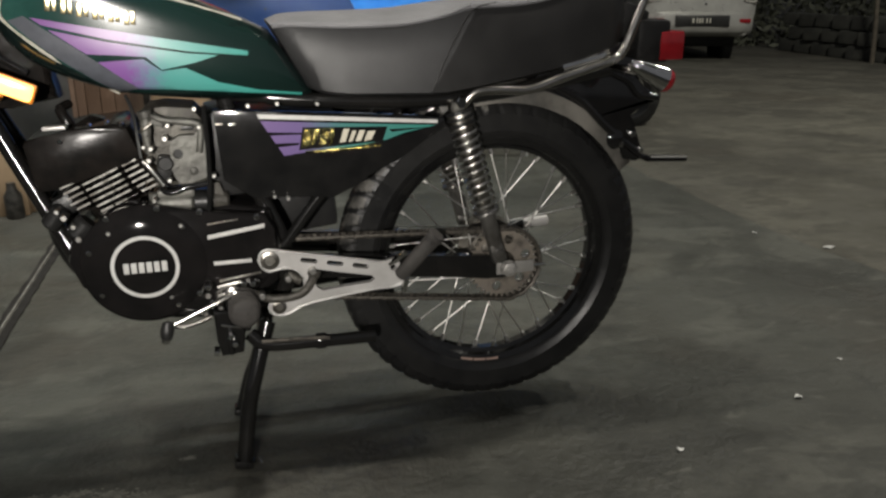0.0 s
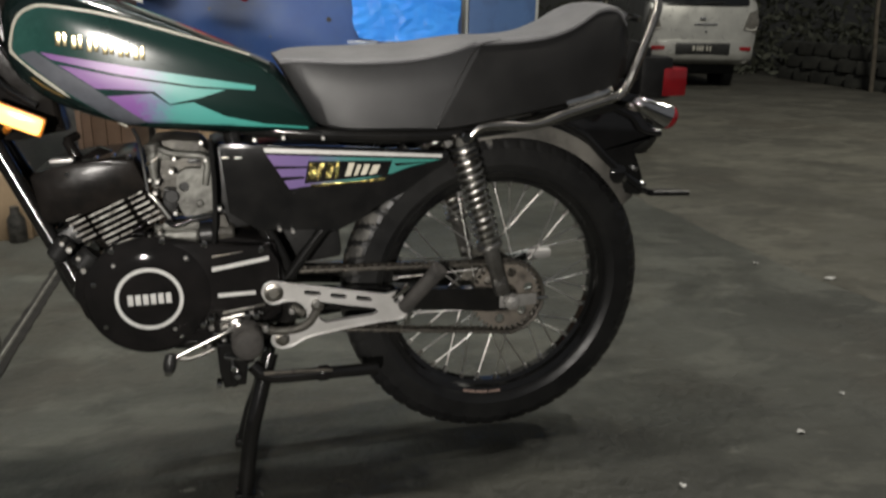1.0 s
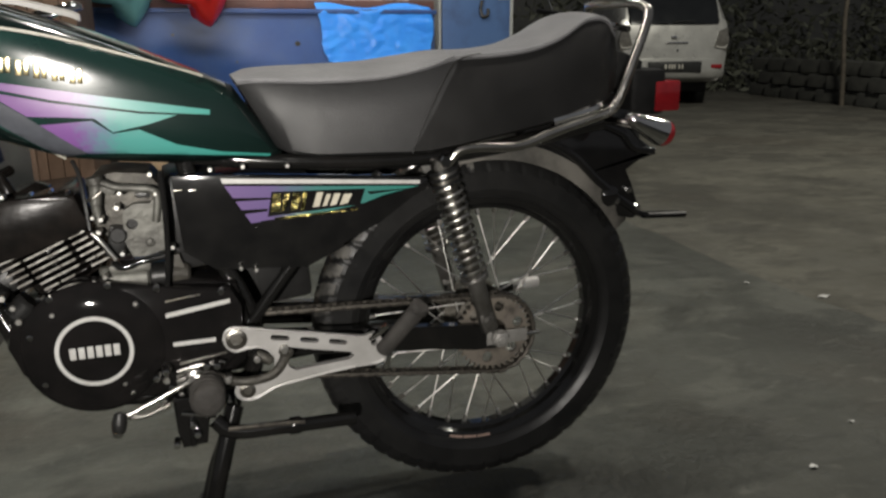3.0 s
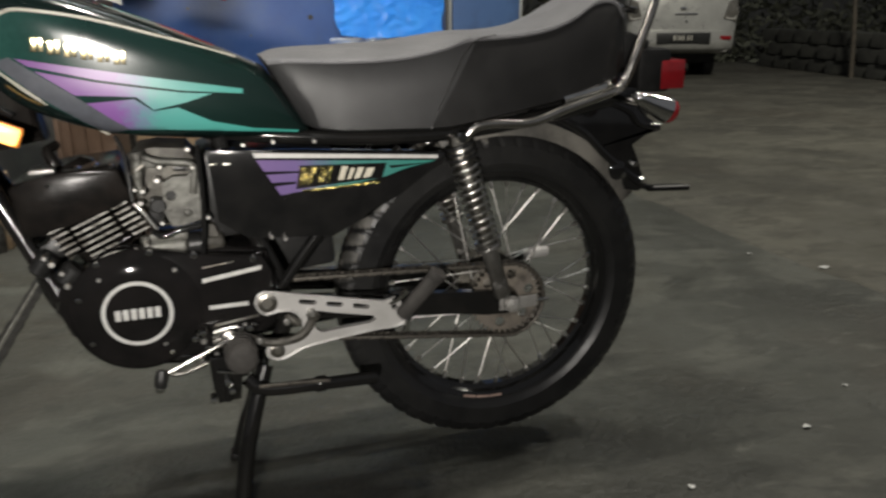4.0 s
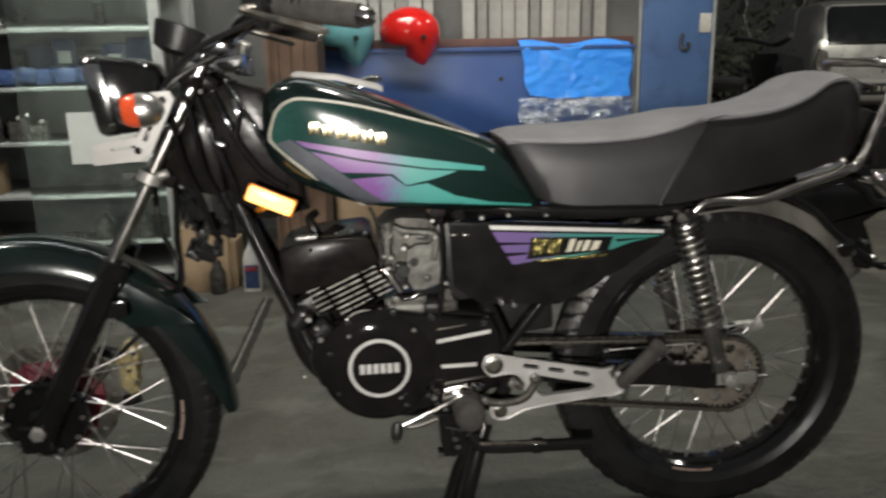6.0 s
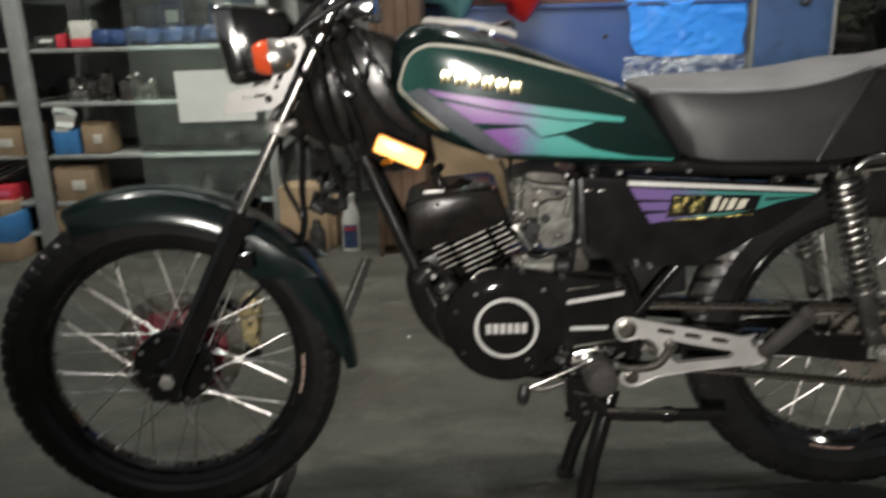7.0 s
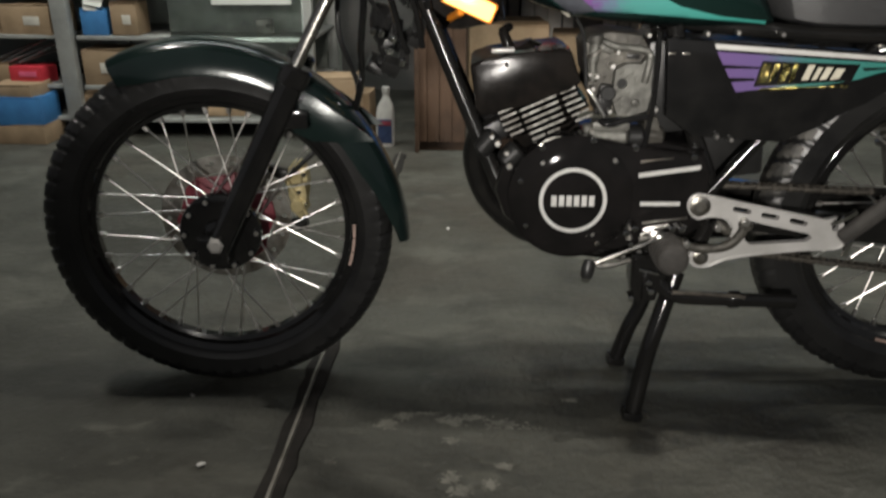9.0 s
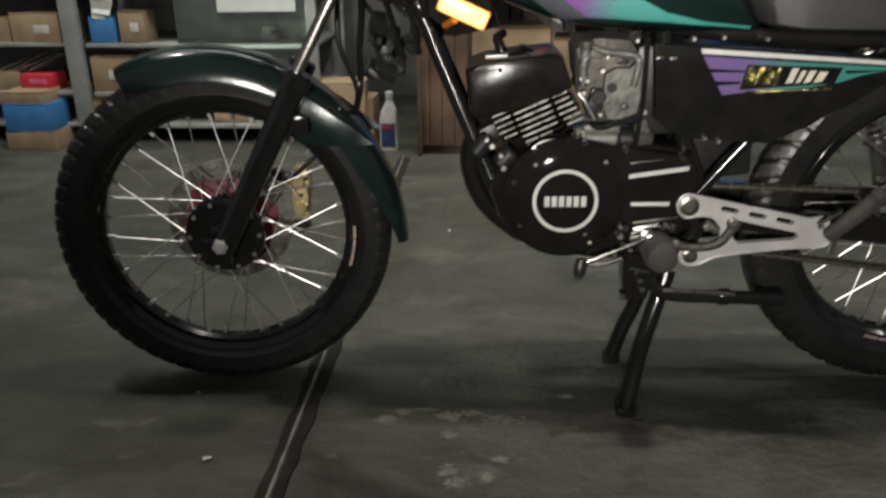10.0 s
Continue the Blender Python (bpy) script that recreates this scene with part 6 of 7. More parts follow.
# ---- shop front behind the bike ----
ALU = material("dull_aluminium_profile", (0.36, 0.365, 0.345), 0.5, 0.3, second=(0.28, 0.285, 0.27), scale=12, bump=0.1)
SHELF = material("grey_shelf_board", (0.22, 0.225, 0.21), 0.55, second=(0.18, 0.185, 0.175), scale=9)
BACK = material("greenish_grey_backboard", (0.36, 0.38, 0.345), 0.6, second=(0.27, 0.288, 0.262), scale=4, stain=(0.05, 0.058, 0.055), stain_scale=2)
PANE = glass("cabinet_glass", (0.82, 0.93, 0.90))
# Pale diffuse film mixed in for the haze of the pane's reflections.
pn, pl = PANE.node_tree.nodes, PANE.node_tree.links
haze, film_mix, haze_noise, haze_range = pn.new("ShaderNodeBsdfDiffuse"), pn.new("ShaderNodeMixShader"), pn.new("ShaderNodeTexNoise"), pn.new("ShaderNodeMapRange")
haze.inputs["Color"].default_value = (0.5, 0.52, 0.46, 1)
haze_noise.inputs["Scale"].default_value, haze_noise.inputs["Detail"].default_value = 7, 8
haze_range.inputs[1].default_value, haze_range.inputs[2].default_value, haze_range.inputs[3].default_value, haze_range.inputs[4].default_value = 0.35, 0.7, 0.01, 0.05
pl.new(haze_noise.outputs["Fac"], haze_range.inputs[0])
pl.new(haze_range.outputs[0], film_mix.inputs[0])
pl.new(pn["Principled BSDF"].outputs[0], film_mix.inputs[1])
pl.new(haze.outputs[0], film_mix.inputs[2])
pl.new(film_mix.outputs[0], pn["Material Output"].inputs["Surface"])
CARTON = material("brown_cardboard", (0.29, 0.205, 0.125), 0.8, second=(0.23, 0.16, 0.095), scale=9, stain=(0.17, 0.12, 0.07), stain_scale=5, per_piece=0.25, bump=0.15)
CARTON_BLUE = material("blue_printed_carton", (0.04, 0.17, 0.38), 0.6, second=(0.03, 0.125, 0.29), scale=14)
CARTON_PALE = material("pale_label", (0.5, 0.48, 0.42), 0.7, second=(0.42, 0.4, 0.35), scale=30)
PAPER = material("white_paper_sheet", (0.60, 0.61, 0.57), 0.8, second=(0.54, 0.55, 0.51), scale=8)
DARK_PART = material("oily_dark_metal", (0.035, 0.034, 0.031), 0.35, 0.6, second=(0.12, 0.112, 0.1), scale=40, per_piece=0.5)
BRIGHT_PART = material("bright_spare_metal", (0.5, 0.49, 0.46), 0.25, 0.9, second=(0.3, 0.28, 0.26), scale=30)
RED_BOX = material("red_packet", (0.5, 0.035, 0.05), 0.5, second=(0.4, 0.025, 0.04), scale=20)
PINK_BOX = material("pink_packet", (0.6, 0.12, 0.22), 0.5, second=(0.5, 0.09, 0.17), scale=20)
BLUE_PACK = material("blue_plastic_packet", (0.014, 0.028, 0.075), 0.3, second=(0.03, 0.05, 0.115), scale=35, per_piece=0.3)
PLANK = material("weathered_brown_wood", (0.115, 0.068, 0.042), 0.65, second=(0.075, 0.044, 0.027), scale=6, stain=(0.05, 0.03, 0.02), stain_scale=3, per_piece=0.25, bump=0.3)
PALE_PLANK = material("grey_bleached_wood", (0.42, 0.40, 0.37), 0.75, second=(0.3, 0.28, 0.25), scale=7, per_piece=0.35, bump=0.3)
BLUE_STEEL = material("worn_blue_enamel", (0.022, 0.055, 0.185), 0.45, second=(0.034, 0.078, 0.225), scale=3, stain=(0.055, 0.085, 0.17), stain_scale=2.2, bump=0.15)
BLUE_DOOR = material("faded_blue_enamel", (0.05, 0.10, 0.23), 0.45, second=(0.07, 0.13, 0.26), scale=3, stain=(0.035, 0.06, 0.14), stain_scale=6)
BROWN_TOP = material("red_brown_board", (0.11, 0.045, 0.035), 0.6, second=(0.08, 0.034, 0.028), scale=10)
BAG = material("bright_blue_plastic_sheet", (0.03, 0.22, 0.75), 0.35, second=(0.045, 0.27, 0.80), scale=12, bump=0.3, bump_scale=50)
RED_SHELL = material("glossy_red_helmet_paint", (0.62, 0.018, 0.014), 0.12, second=(0.55, 0.014, 0.012), scale=20, coat=0.6)
TEAL_SHELL = material("teal_helmet_paint", (0.16, 0.40, 0.42), 0.2, second=(0.13, 0.34, 0.36), scale=20, coat=0.5)
WALL = material("dim_grey_plaster", (0.16, 0.155, 0.145), 0.85, second=(0.12, 0.117, 0.11), scale=4, stain=(0.08, 0.078, 0.072), stain_scale=1.5, bump=0.3)
BOTTLE = material("white_bottle_plastic", (0.42, 0.41, 0.38), 0.4, second=(0.32, 0.31, 0.29), scale=20)

bm = bmesh.new()
box(bm, (-3.05, 3.12, 1.5), (8.3, 0.12, 3.1), 0)
solo("wall_back", bm, WALL, "dim grey plastered shop back wall", "wall", kind="structure")
bm = bmesh.new()
box(bm, (-2.6, 1.2, 3.06), (9.2, 5.2, 0.08), 0)
solo("ceiling", bm, WALL, "plain grey forecourt canopy ceiling", "ceiling", kind="structure")


def crate(bm, x, y, z, w, d, h, turn=0):
    """A carton with flaps slightly open and a tape seam."""
    box(bm, (x, y, z + h / 2), (w, d, h), 0.004, (0, 0, turn))
    m = Matrix.Translation((x, y, z + h)) @ Matrix.Rotation(radians(turn), 4, "Z")
    for s in (-1, 1):
        mk = m @ Matrix.Translation((0, s * d * 0.25, 0.003)) @ Matrix.Rotation(radians(3 * s), 4, "X")
        bmesh.ops.create_cube(bm, size=1.0, matrix=mk @ Matrix.Diagonal((w * 0.985, d * 0.48, 0.004, 1)))


def carton(x, y, z, w, d, h, turn=0, mat=None, label="brown cardboard carton on the rack", tag=True):
    ob = thing("cardboard_box", (x, y, z), label, "box", "cartons")
    part("carton", made(crate, x, y, z, w, d, h, turn), mat or CARTON, ob)
    if tag:
        part("label", made(box, (x + w * 0.1, y - d / 2 - 0.001, z + h * 0.5), (w * 0.32, 0.002, h * 0.3), 0.0005, (0, 0, turn)), CARTON_PALE, ob, "pale paper label")
    return ob


assembly(1, 1.077, 0, 0.0746, 0, 1.01, 0.036, 0, -0.08)
# display rack: posts, boards, back, sliding pane
RY = 1.95
rack = thing("display_rack", (-1.95, RY, 0), "aluminium display rack with grey shelves full of spare parts", "rack")
for x, w in ((-2.4, 0.062), (-1.462, 0.04), (-3.35, 0.062)):
    for y in (RY, 2.5):
        part("post", made(box, (x, y, 0.905), (w, 0.04, 1.87), 0.003), ALU, rack, "aluminium post")
LEVELS = (0.07, 0.205, 0.405, 0.622, 0.838, 1.06, 1.3)
for z in LEVELS:
    part("shelf", made(box, (-1.9, 2.23, z - 0.008), (0.9, 0.5, 0.014), 0.002), SHELF, rack, "grey shelf board")
    part("shelf_edge", made(box, (-1.92, RY + 0.005, z - 0.008), (0.868, 0.016, 0.016), 0.002), ALU, rack, "aluminium shelf edge")
    part("shelf", made(box, (-2.87, 2.23, z - 0.004), (0.9, 0.5, 0.014), 0.002), SHELF, rack, "grey shelf board")
    part("shelf_edge", made(box, (-2.87, RY + 0.005, z - 0.004), (0.9, 0.016, 0.016), 0.002), ALU, rack, "aluminium shelf edge")
part("back_board", made(box, (-2.4, 2.51, 0.92), (1.94, 0.012, 1.84), 0.001), BACK, rack, "greenish grey back board")
pane = part("sliding_pane", made(box, (-1.725, RY - 0.03, 0.70), (0.5, 0.005, 1.0), 0.001), PANE, rack, "clear sliding glass pane")
pane.visible_shadow = False
bm = bmesh.new()
bmesh.ops.create_grid(bm, x_segments=8, y_segments=6, size=0.5)
for v in bm.verts:
    u, w = v.co.x, v.co.y
    v.co = Vector((-1.66 + u * 0.297, RY - 0.037 - 0.006 * (0.5 + w) ** 2 * (1 + u), 0.637 + w * 0.205 + 0.003 * u))
ext = bmesh.ops.extrude_face_region(bm, geom=bm.faces[:])
for v in ext["geom"]:
    if isinstance(v, bmesh.types.BMVert):
        v.co.y -= 0.001
solo("paper_notice", bm, PAPER, "blank white paper sheet taped on the glass pane", "notice", at=(-1.68, RY - 0.037, 0.62))

# things on the rack
carton(-2.288, 2.03, 0.405, 0.1, 0.12, 0.1, 0, CARTON_BLUE, "small blue printed carton on the rack", False)
bm = bmesh.new()
for pts, y, lean in (([(-2.325, 0.605), (-2.255, 0.602), (-2.235, 0.57), (-2.25, 0.515), (-2.312, 0.526)], 1.964, 0.25), ([(-2.315, 0.58), (-2.27, 0.59), (-2.262, 0.5), (-2.32, 0.505)], 1.972, 0.1)):
    face = bm.faces.new([bm.verts.new((x, y + lean * (z - 0.51) + 0.1 * (x + 2.28), z)) for x, z in pts])
    for v in bmesh.ops.extrude_face_region(bm, geom=[face])["geom"]:
        if isinstance(v, bmesh.types.BMVert):
            v.co.y -= 0.0015
solo("folded_paper", bm, PAPER, "folded white paper sticking out of a blue carton", "paper", at=(-2.28, 1.97, 0.51), smooth=20)
carton(-2.172, 2.04, 0.405, 0.1, 0.13, 0.125)
carton(-2.275, 2.04, 0.205, 0.16, 0.16, 0.14, 2)
carton(-2.30, 2.06, 0.07, 0.22, 0.2, 0.09, -2, label="flat cardboard carton on the lowest shelf")
carton(-2.54, 2.05, 0.405, 0.2, 0.2, 0.115, -3, label="wide brown cardboard tray on the rack")
carton(-2.74, 2.06, 0.405, 0.17, 0.2, 0.10, 2, label="brown cardboard tray full of dark parts", tag=False)
carton(-2.62, 2.04, 0.622, 0.13, 0.15, 0.06, 15, label="opened cardboard carton on the rack", tag=False)
carton(-1.82, 2.08, 0.07, 0.16, 0.15, 0.05, 4, label="low cardboard carton on the lowest shelf", tag=False)
def packet(x, y, z, w, d, h, turn, mat, label, lid=None, tag=None):
    """A small carton of spares with a coloured lid end and a pasted label."""
    ob = thing("packet", (x, y, z), label, "packet", "packets")
    part("body", made(box, (x, y, z + h / 2), (w, d, h), 0.004, (0, 0, turn)), mat, ob)
    if lid:
        part("band", made(box, (x, y - 0.001, z + h * 0.18), (w + 0.002, d + 0.002, h * 0.34), 0.002, (0, 0, turn)), lid, ob, "coloured band")
    if tag:
        part("label", made(box, (x + w * 0.05, y - d / 2 - 0.002, z + h * 0.6), (w * 0.55, 0.003, h * 0.28), 0.0005, (0, 0, turn)), tag, ob, "white label")
    return ob


packet(-2.305, 2.02, 0.838, 0.085, 0.1, 0.05, 4, DARK_PART, "black and white packet of spares on the rack", None, PAPER)
packet(-2.25, 2.02, 0.838, 0.03, 0.1, 0.055, 3, RED_BOX, "small red packet of spares on the rack")
packet(-2.17, 2.02, 0.838, 0.078, 0.09, 0.105, 2, CARTON_PALE, "pale carton with a red band on the rack", RED_BOX)
packet(-2.68, 2.0, 0.622, 0.05, 0.06, 0.07, 0, PAPER, "white and red packet of spares on the rack", RED_BOX)
packet(-2.68, 2.03, 0.692, 0.12, 0.1, 0.07, 6, BLUE_PACK, "dark blue packet of spares on the rack")
packet(-2.575, 2.0, 0.205, 0.13, 0.12, 0.075, -4, RED_BOX, "red box of spares beside the rods", None, PINK_BOX)
for k in range(11):
    x = -2.09 + 0.046 * k
    bm = bmesh.new()
    box(bm, (x, 2.02 + 0.02 * (k % 3), 0.838 + 0.034 + 0.004 * (k % 2)), (0.07, 0.12, 0.062), 0.018, (8 * (k % 3) - 8, 5 * (k % 2), 7 * k % 11))
    solo("packet", bm, BLUE_PACK, "soft navy plastic packet of spares on the rack", "packet", "packets", at=(x, 2.03, 0.838))
for k in range(7):
    x = -2.03 + 0.085 * k
    packet(x, 2.2 + 0.01 * (k % 2), 0.838, 0.08, 0.12, 0.13 + 0.02 * (k % 3), 3 * k % 7 - 3, BLUE_PACK if k % 3 else DARK_PART, "dark carton of spares standing behind the packets", None, PAPER if k in (2, 4) else None)
for k in range(26):
    r6 = random.Random(600 + k)
    x, y = r6.uniform(-2.28, -1.93), r6.uniform(1.99, 2.2)
    h, w = r6.uniform(0.025, 0.11), r6.uniform(0.018, 0.035)
    bm = bmesh.new()
    if k % 2:
        lathe(bm, [(0, w * 0.9), (h * 0.25, w), (h * 0.35, w * 0.6), (h * 0.8, w * 0.55), (h * 0.85, w * 0.8), (h, w * 0.75)], (x, y, 0.622), (0, 0, 1), 16)
    else:
        box(bm, (x, y, 0.622 + h / 2), (w * 2, w * 1.4, h), 0.005, (0, 0, r6.uniform(0, 90)))
        rod(bm, (x, y, 0.622 + h), (x + w * 0.6, y - w, 0.622 + h + 0.015), w * 0.3, seg=8)
    solo("spare_part", bm, BRIGHT_PART if k % 4 == 0 else DARK_PART, "oily dark machine part standing on the rack", "spare part", "spares", at=(x, y, 0.622))
spare_rnd = random.Random(77)
for k in range(64):
    level = LEVELS[spare_rnd.choice((1, 2, 3, 3, 3, 4, 5))]
    x = spare_rnd.choice((spare_rnd.uniform(-2.3, -1.5), spare_rnd.uniform(-2.75, -2.45), spare_rnd.uniform(-2.3, -2.0)))
    if level < 0.5 and -2.4 < x < -2.08 or (level < 0.5 and x < -2.45 and level > 0.3):
        continue
    y = spare_rnd.uniform(2.06, 2.36)
    w, h = spare_rnd.uniform(0.015, 0.05), spare_rnd.uniform(0.02, 0.085)
    bm = bmesh.new()
    kind = k % 3
    if kind == 0:
        lathe(bm, [(0, w * 0.6), (h * 0.2, w * 0.7), (h * 0.6, w * 0.5), (h * 0.7, w * 0.3), (h, w * 0.28)], (x, y, level), (0, 0, 1), 14)
    elif kind == 1:
        box(bm, (x, y, level + h / 2), (w * 1.6, w, h), 0.004, (0, 0, spare_rnd.uniform(0, 80)))
        rod(bm, (x, y, level + h * 0.5), (x + w, y - w, level + h * 0.6), w * 0.2, seg=8)
    else:
        lathe(bm, [(-w * 0.4, w * 0.4), (-w * 0.4, w), (w * 0.4, w), (w * 0.4, w * 0.4)], (x, y, level + w), (spare_rnd.uniform(-0.5, 0.5), 1, 0), 18, True)
    solo("spare_part", bm, BRIGHT_PART if k % 6 == 0 else DARK_PART, "oily dark spare part lying on the rack", "spare part", "spares", at=(x, y, level))
for k in range(9):
    x = -2.76 + 0.02 * k
    solo("metal_rod", made(rod, (x, 1.985, 0.285 + 0.004 * (k % 3)), (x + 0.17, 2.06, 0.36 + 0.006 * (k % 4)), 0.004, seg=8), BRIGHT_PART if k % 2 else DARK_PART, "thin metal rod leaning over the box of spares", "rod", "rods", at=(x, 1.98, 0.30))
carton(-2.735, 2.06, 0.205, 0.15, 0.16, 0.08, 0, label="open tray of rods on the rack", tag=False)
for x, top in ((-1.63, 0.11), (-1.56, 0.09), (-1.78, 0.12)):
    bm = bmesh.new()
    lathe(bm, [(0, 0.03), (0.01, 0.034), (top * 0.6, 0.034), (top * 0.8, 0.014), (top, 0.013)], (x, 2.1, 0.205), (0, 0, 1), 18)
    solo("jar", bm, DARK_PART, "small dark jar on the rack", "jar", "jars", at=(x, 2.1, 0.205))
assembly(1, 1, 0, -0.058, 0, 1, 0, 0, 0.02)
# cartons and bottles on the floor
carton(-2.64, 1.8, FL, 0.21, 0.17, 0.075, 0, label="brown carton standing on the floor", tag=False)
carton(-2.64, 1.8, FL + 0.078, 0.2, 0.165, 0.11, 2, CARTON_BLUE, "blue and brown carton standing on the floor", False)
carton(-2.66, 1.81, FL + 0.19, 0.19, 0.16, 0.045, -4, label="flat carton on a blue carton", tag=False)
carton(-1.33, 1.86, FL, 0.2, 0.16, 0.27, 3, label="tall brown carton standing on the floor", tag=False)
carton(-1.245, 1.9, FL, 0.1, 0.14, 0.2, -4, label="small brown carton standing on the floor", tag=False)
bottle = thing("oil_bottle", (-1.13, 1.79, FL), "white plastic oil bottle with a dark label on the floor", "bottle")
bm = bmesh.new()
ring_faces(bm, [[(-1.13 + w * math.copysign(abs(math.cos(a)) ** 0.5, math.cos(a)) + lean, 1.79 + d * math.copysign(abs(math.sin(a)) ** 0.5, math.sin(a)), z) for a in (2 * math.pi * k / 24 for k in range(24))]
                for z, w, d, lean in ((FL, 0.034, 0.024, 0), (0.006, 0.038, 0.028, 0), (0.15, 0.038, 0.028, 0), (0.185, 0.032, 0.024, 0.002), (0.21, 0.02, 0.018, 0.004), (0.222, 0.014, 0.014, 0.005), (0.235, 0.014, 0.014, 0.005))])
part("body", bm, BOTTLE, bottle, "white plastic body")
part("label", made(box, (-1.13, 1.7605, 0.085), (0.058, 0.002, 0.1), 0.0006), BLUE_PACK, bottle, "dark printed label")
part("label_band", made(box, (-1.13, 1.759, 0.118), (0.05, 0.002, 0.018), 0.0005), RED_PAINT, bottle, "red label band")
part("cap", made(rod, (-1.125, 1.79, 0.235), (-1.125, 1.79, 0.262), 0.017, seg=18), BOTTLE, bottle, "white cap")
bm = bmesh.new()
lathe(bm, [(0, 0.03), (0.01, 0.033), (0.09, 0.033), (0.115, 0.018), (0.14, 0.016)], (-1.27, 1.76, FL), (0, 0, 1), 20)
solo("dark_bottle", bm, DARK_PART, "small dark bottle standing on the floor", "bottle", at=(-1.27, 1.76, FL))

assembly(1, 0.56, 0, -0.422, 0, 1, 0.018, 0, -0.09)
# brown wooden cupboard beside the rack
cupboard = thing("wooden_cupboard", (-0.96, 1.95, FL), "weathered brown plank cupboard standing beside the rack", "cupboard")
part("carcass", made(box, (-0.96, 2.08, 0.9), (0.36, 0.5, 1.8), 0.004), PLANK, cupboard, "brown plank carcass")
for k, x in enumerate((-1.095, -1.005, -0.915, -0.825)):
    part("plank", made(box, (x, 1.822, 0.92), (0.086, 0.022, 1.76), 0.003, (0, 0, 0)), PLANK, cupboard)
part("batten", made(box, (-1.12, 1.795, 0.6), (0.03, 0.03, 1.2), 0.003), PLANK, cupboard, "narrow batten")

assembly(1, 1.074, 0, -0.081, 0, 1, 0, 0, 0.28)
# blue steel counter with a side door panel
BY = 2.15
counter = thing("blue_counter", (-0.05, 2.35, 0), "worn blue sheet-steel counter with a red-brown board on top", "counter")
part("front_panel", made(box, (-0.06, BY + 0.012, 0.80), (1.48, 0.02, 0.40), 0.004), BLUE_STEEL, counter, "blue enamelled front panel")
part("side_panel", made(box, (-0.79, BY + 0.25, 0.80), (0.02, 0.46, 0.40), 0.003), BLUE_STEEL, counter, "blue side panel")
part("top_lip", made(box, (-0.06, BY - 0.002, 1.004), (1.49, 0.03, 0.02), 0.004), BLUE_STEEL, counter, "folded blue lip")
part("top_board", made(box, (-0.06, BY + 0.25, 1.035), (1.48, 0.48, 0.04), 0.004), BROWN_TOP, counter, "red-brown board")
for x, z, r in ((0.06, 0.86, 0.012), (0.25, 0.74, 0.006), (-0.2, 0.78, 0.005), (-0.45, 0.9, 0.006)):
    part("dent", made(rod, (x, BY + 0.0005, z), (x, BY + 0.004, z), r, seg=12), DARK_PART, counter, "dark rust hole")
for x in (-0.77, 0.65):
    part("leg", made(box, (x, BY + 0.4, 0.3), (0.04, 0.04, 0.6), 0.003), DARK_PART, counter, "dark steel leg")
carton(-0.55, 2.4, FL, 0.36, 0.3, 0.42, 4, label="large brown carton under the counter", tag=False)
carton(-0.12, 2.42, FL, 0.42, 0.32, 0.36, -5, label="large brown carton under the counter", tag=False)
door = thing("blue_door_panel", (0.87, BY, 0), "faded blue steel door panel standing open beside the counter", "door")
part("leaf", made(box, (0.875, BY - 0.005, 1.25), (0.33, 0.03, 1.3), 0.004), BLUE_DOOR, door, "faded blue door leaf")
part("edge_strip", made(box, (0.698, BY - 0.015, 1.25), (0.012, 0.02, 1.3), 0.002), ALU, door, "pale edge strip")
part("frame_post", made(box, (1.045, BY, 0.95), (0.014, 0.05, 1.94), 0.002), ALU, door, "grey frame post")
part("hook", made(tube, [(0.90, BY - 0.024, 1.06), (0.892, BY - 0.026, 1.02), (0.90, BY - 0.03, 0.985), (0.925, BY - 0.03, 0.99), (0.928, BY - 0.026, 1.02)], 0.008, 8, 6), DARK_PART, door, "dark hook mark")
part("sticker", made(box, (1.005, BY - 0.022, 1.11), (0.055, 0.002, 0.09), 0.0005), CARTON_PALE, door, "pale sticker")
assembly(1, 1.074, 0, -0.081, 0, 1, 0, 0, 0.34)
for k in range(22):
    x = -0.78 + 0.069 * k
    if 8 < k < 11:
        continue
    solo("wall_plank", made(box, (x, 2.66 + 0.006 * (k % 3), 1.45), (0.064 if k % 4 else 0.05, 0.02, 2.7), 0.003), PALE_PLANK, "grey bleached upright wall plank", "plank", "wall planks", at=(x, 2.66, 0.1))


assembly(1, 1.074, 0, -0.081, 0, 1, 0, 0, 0.28)


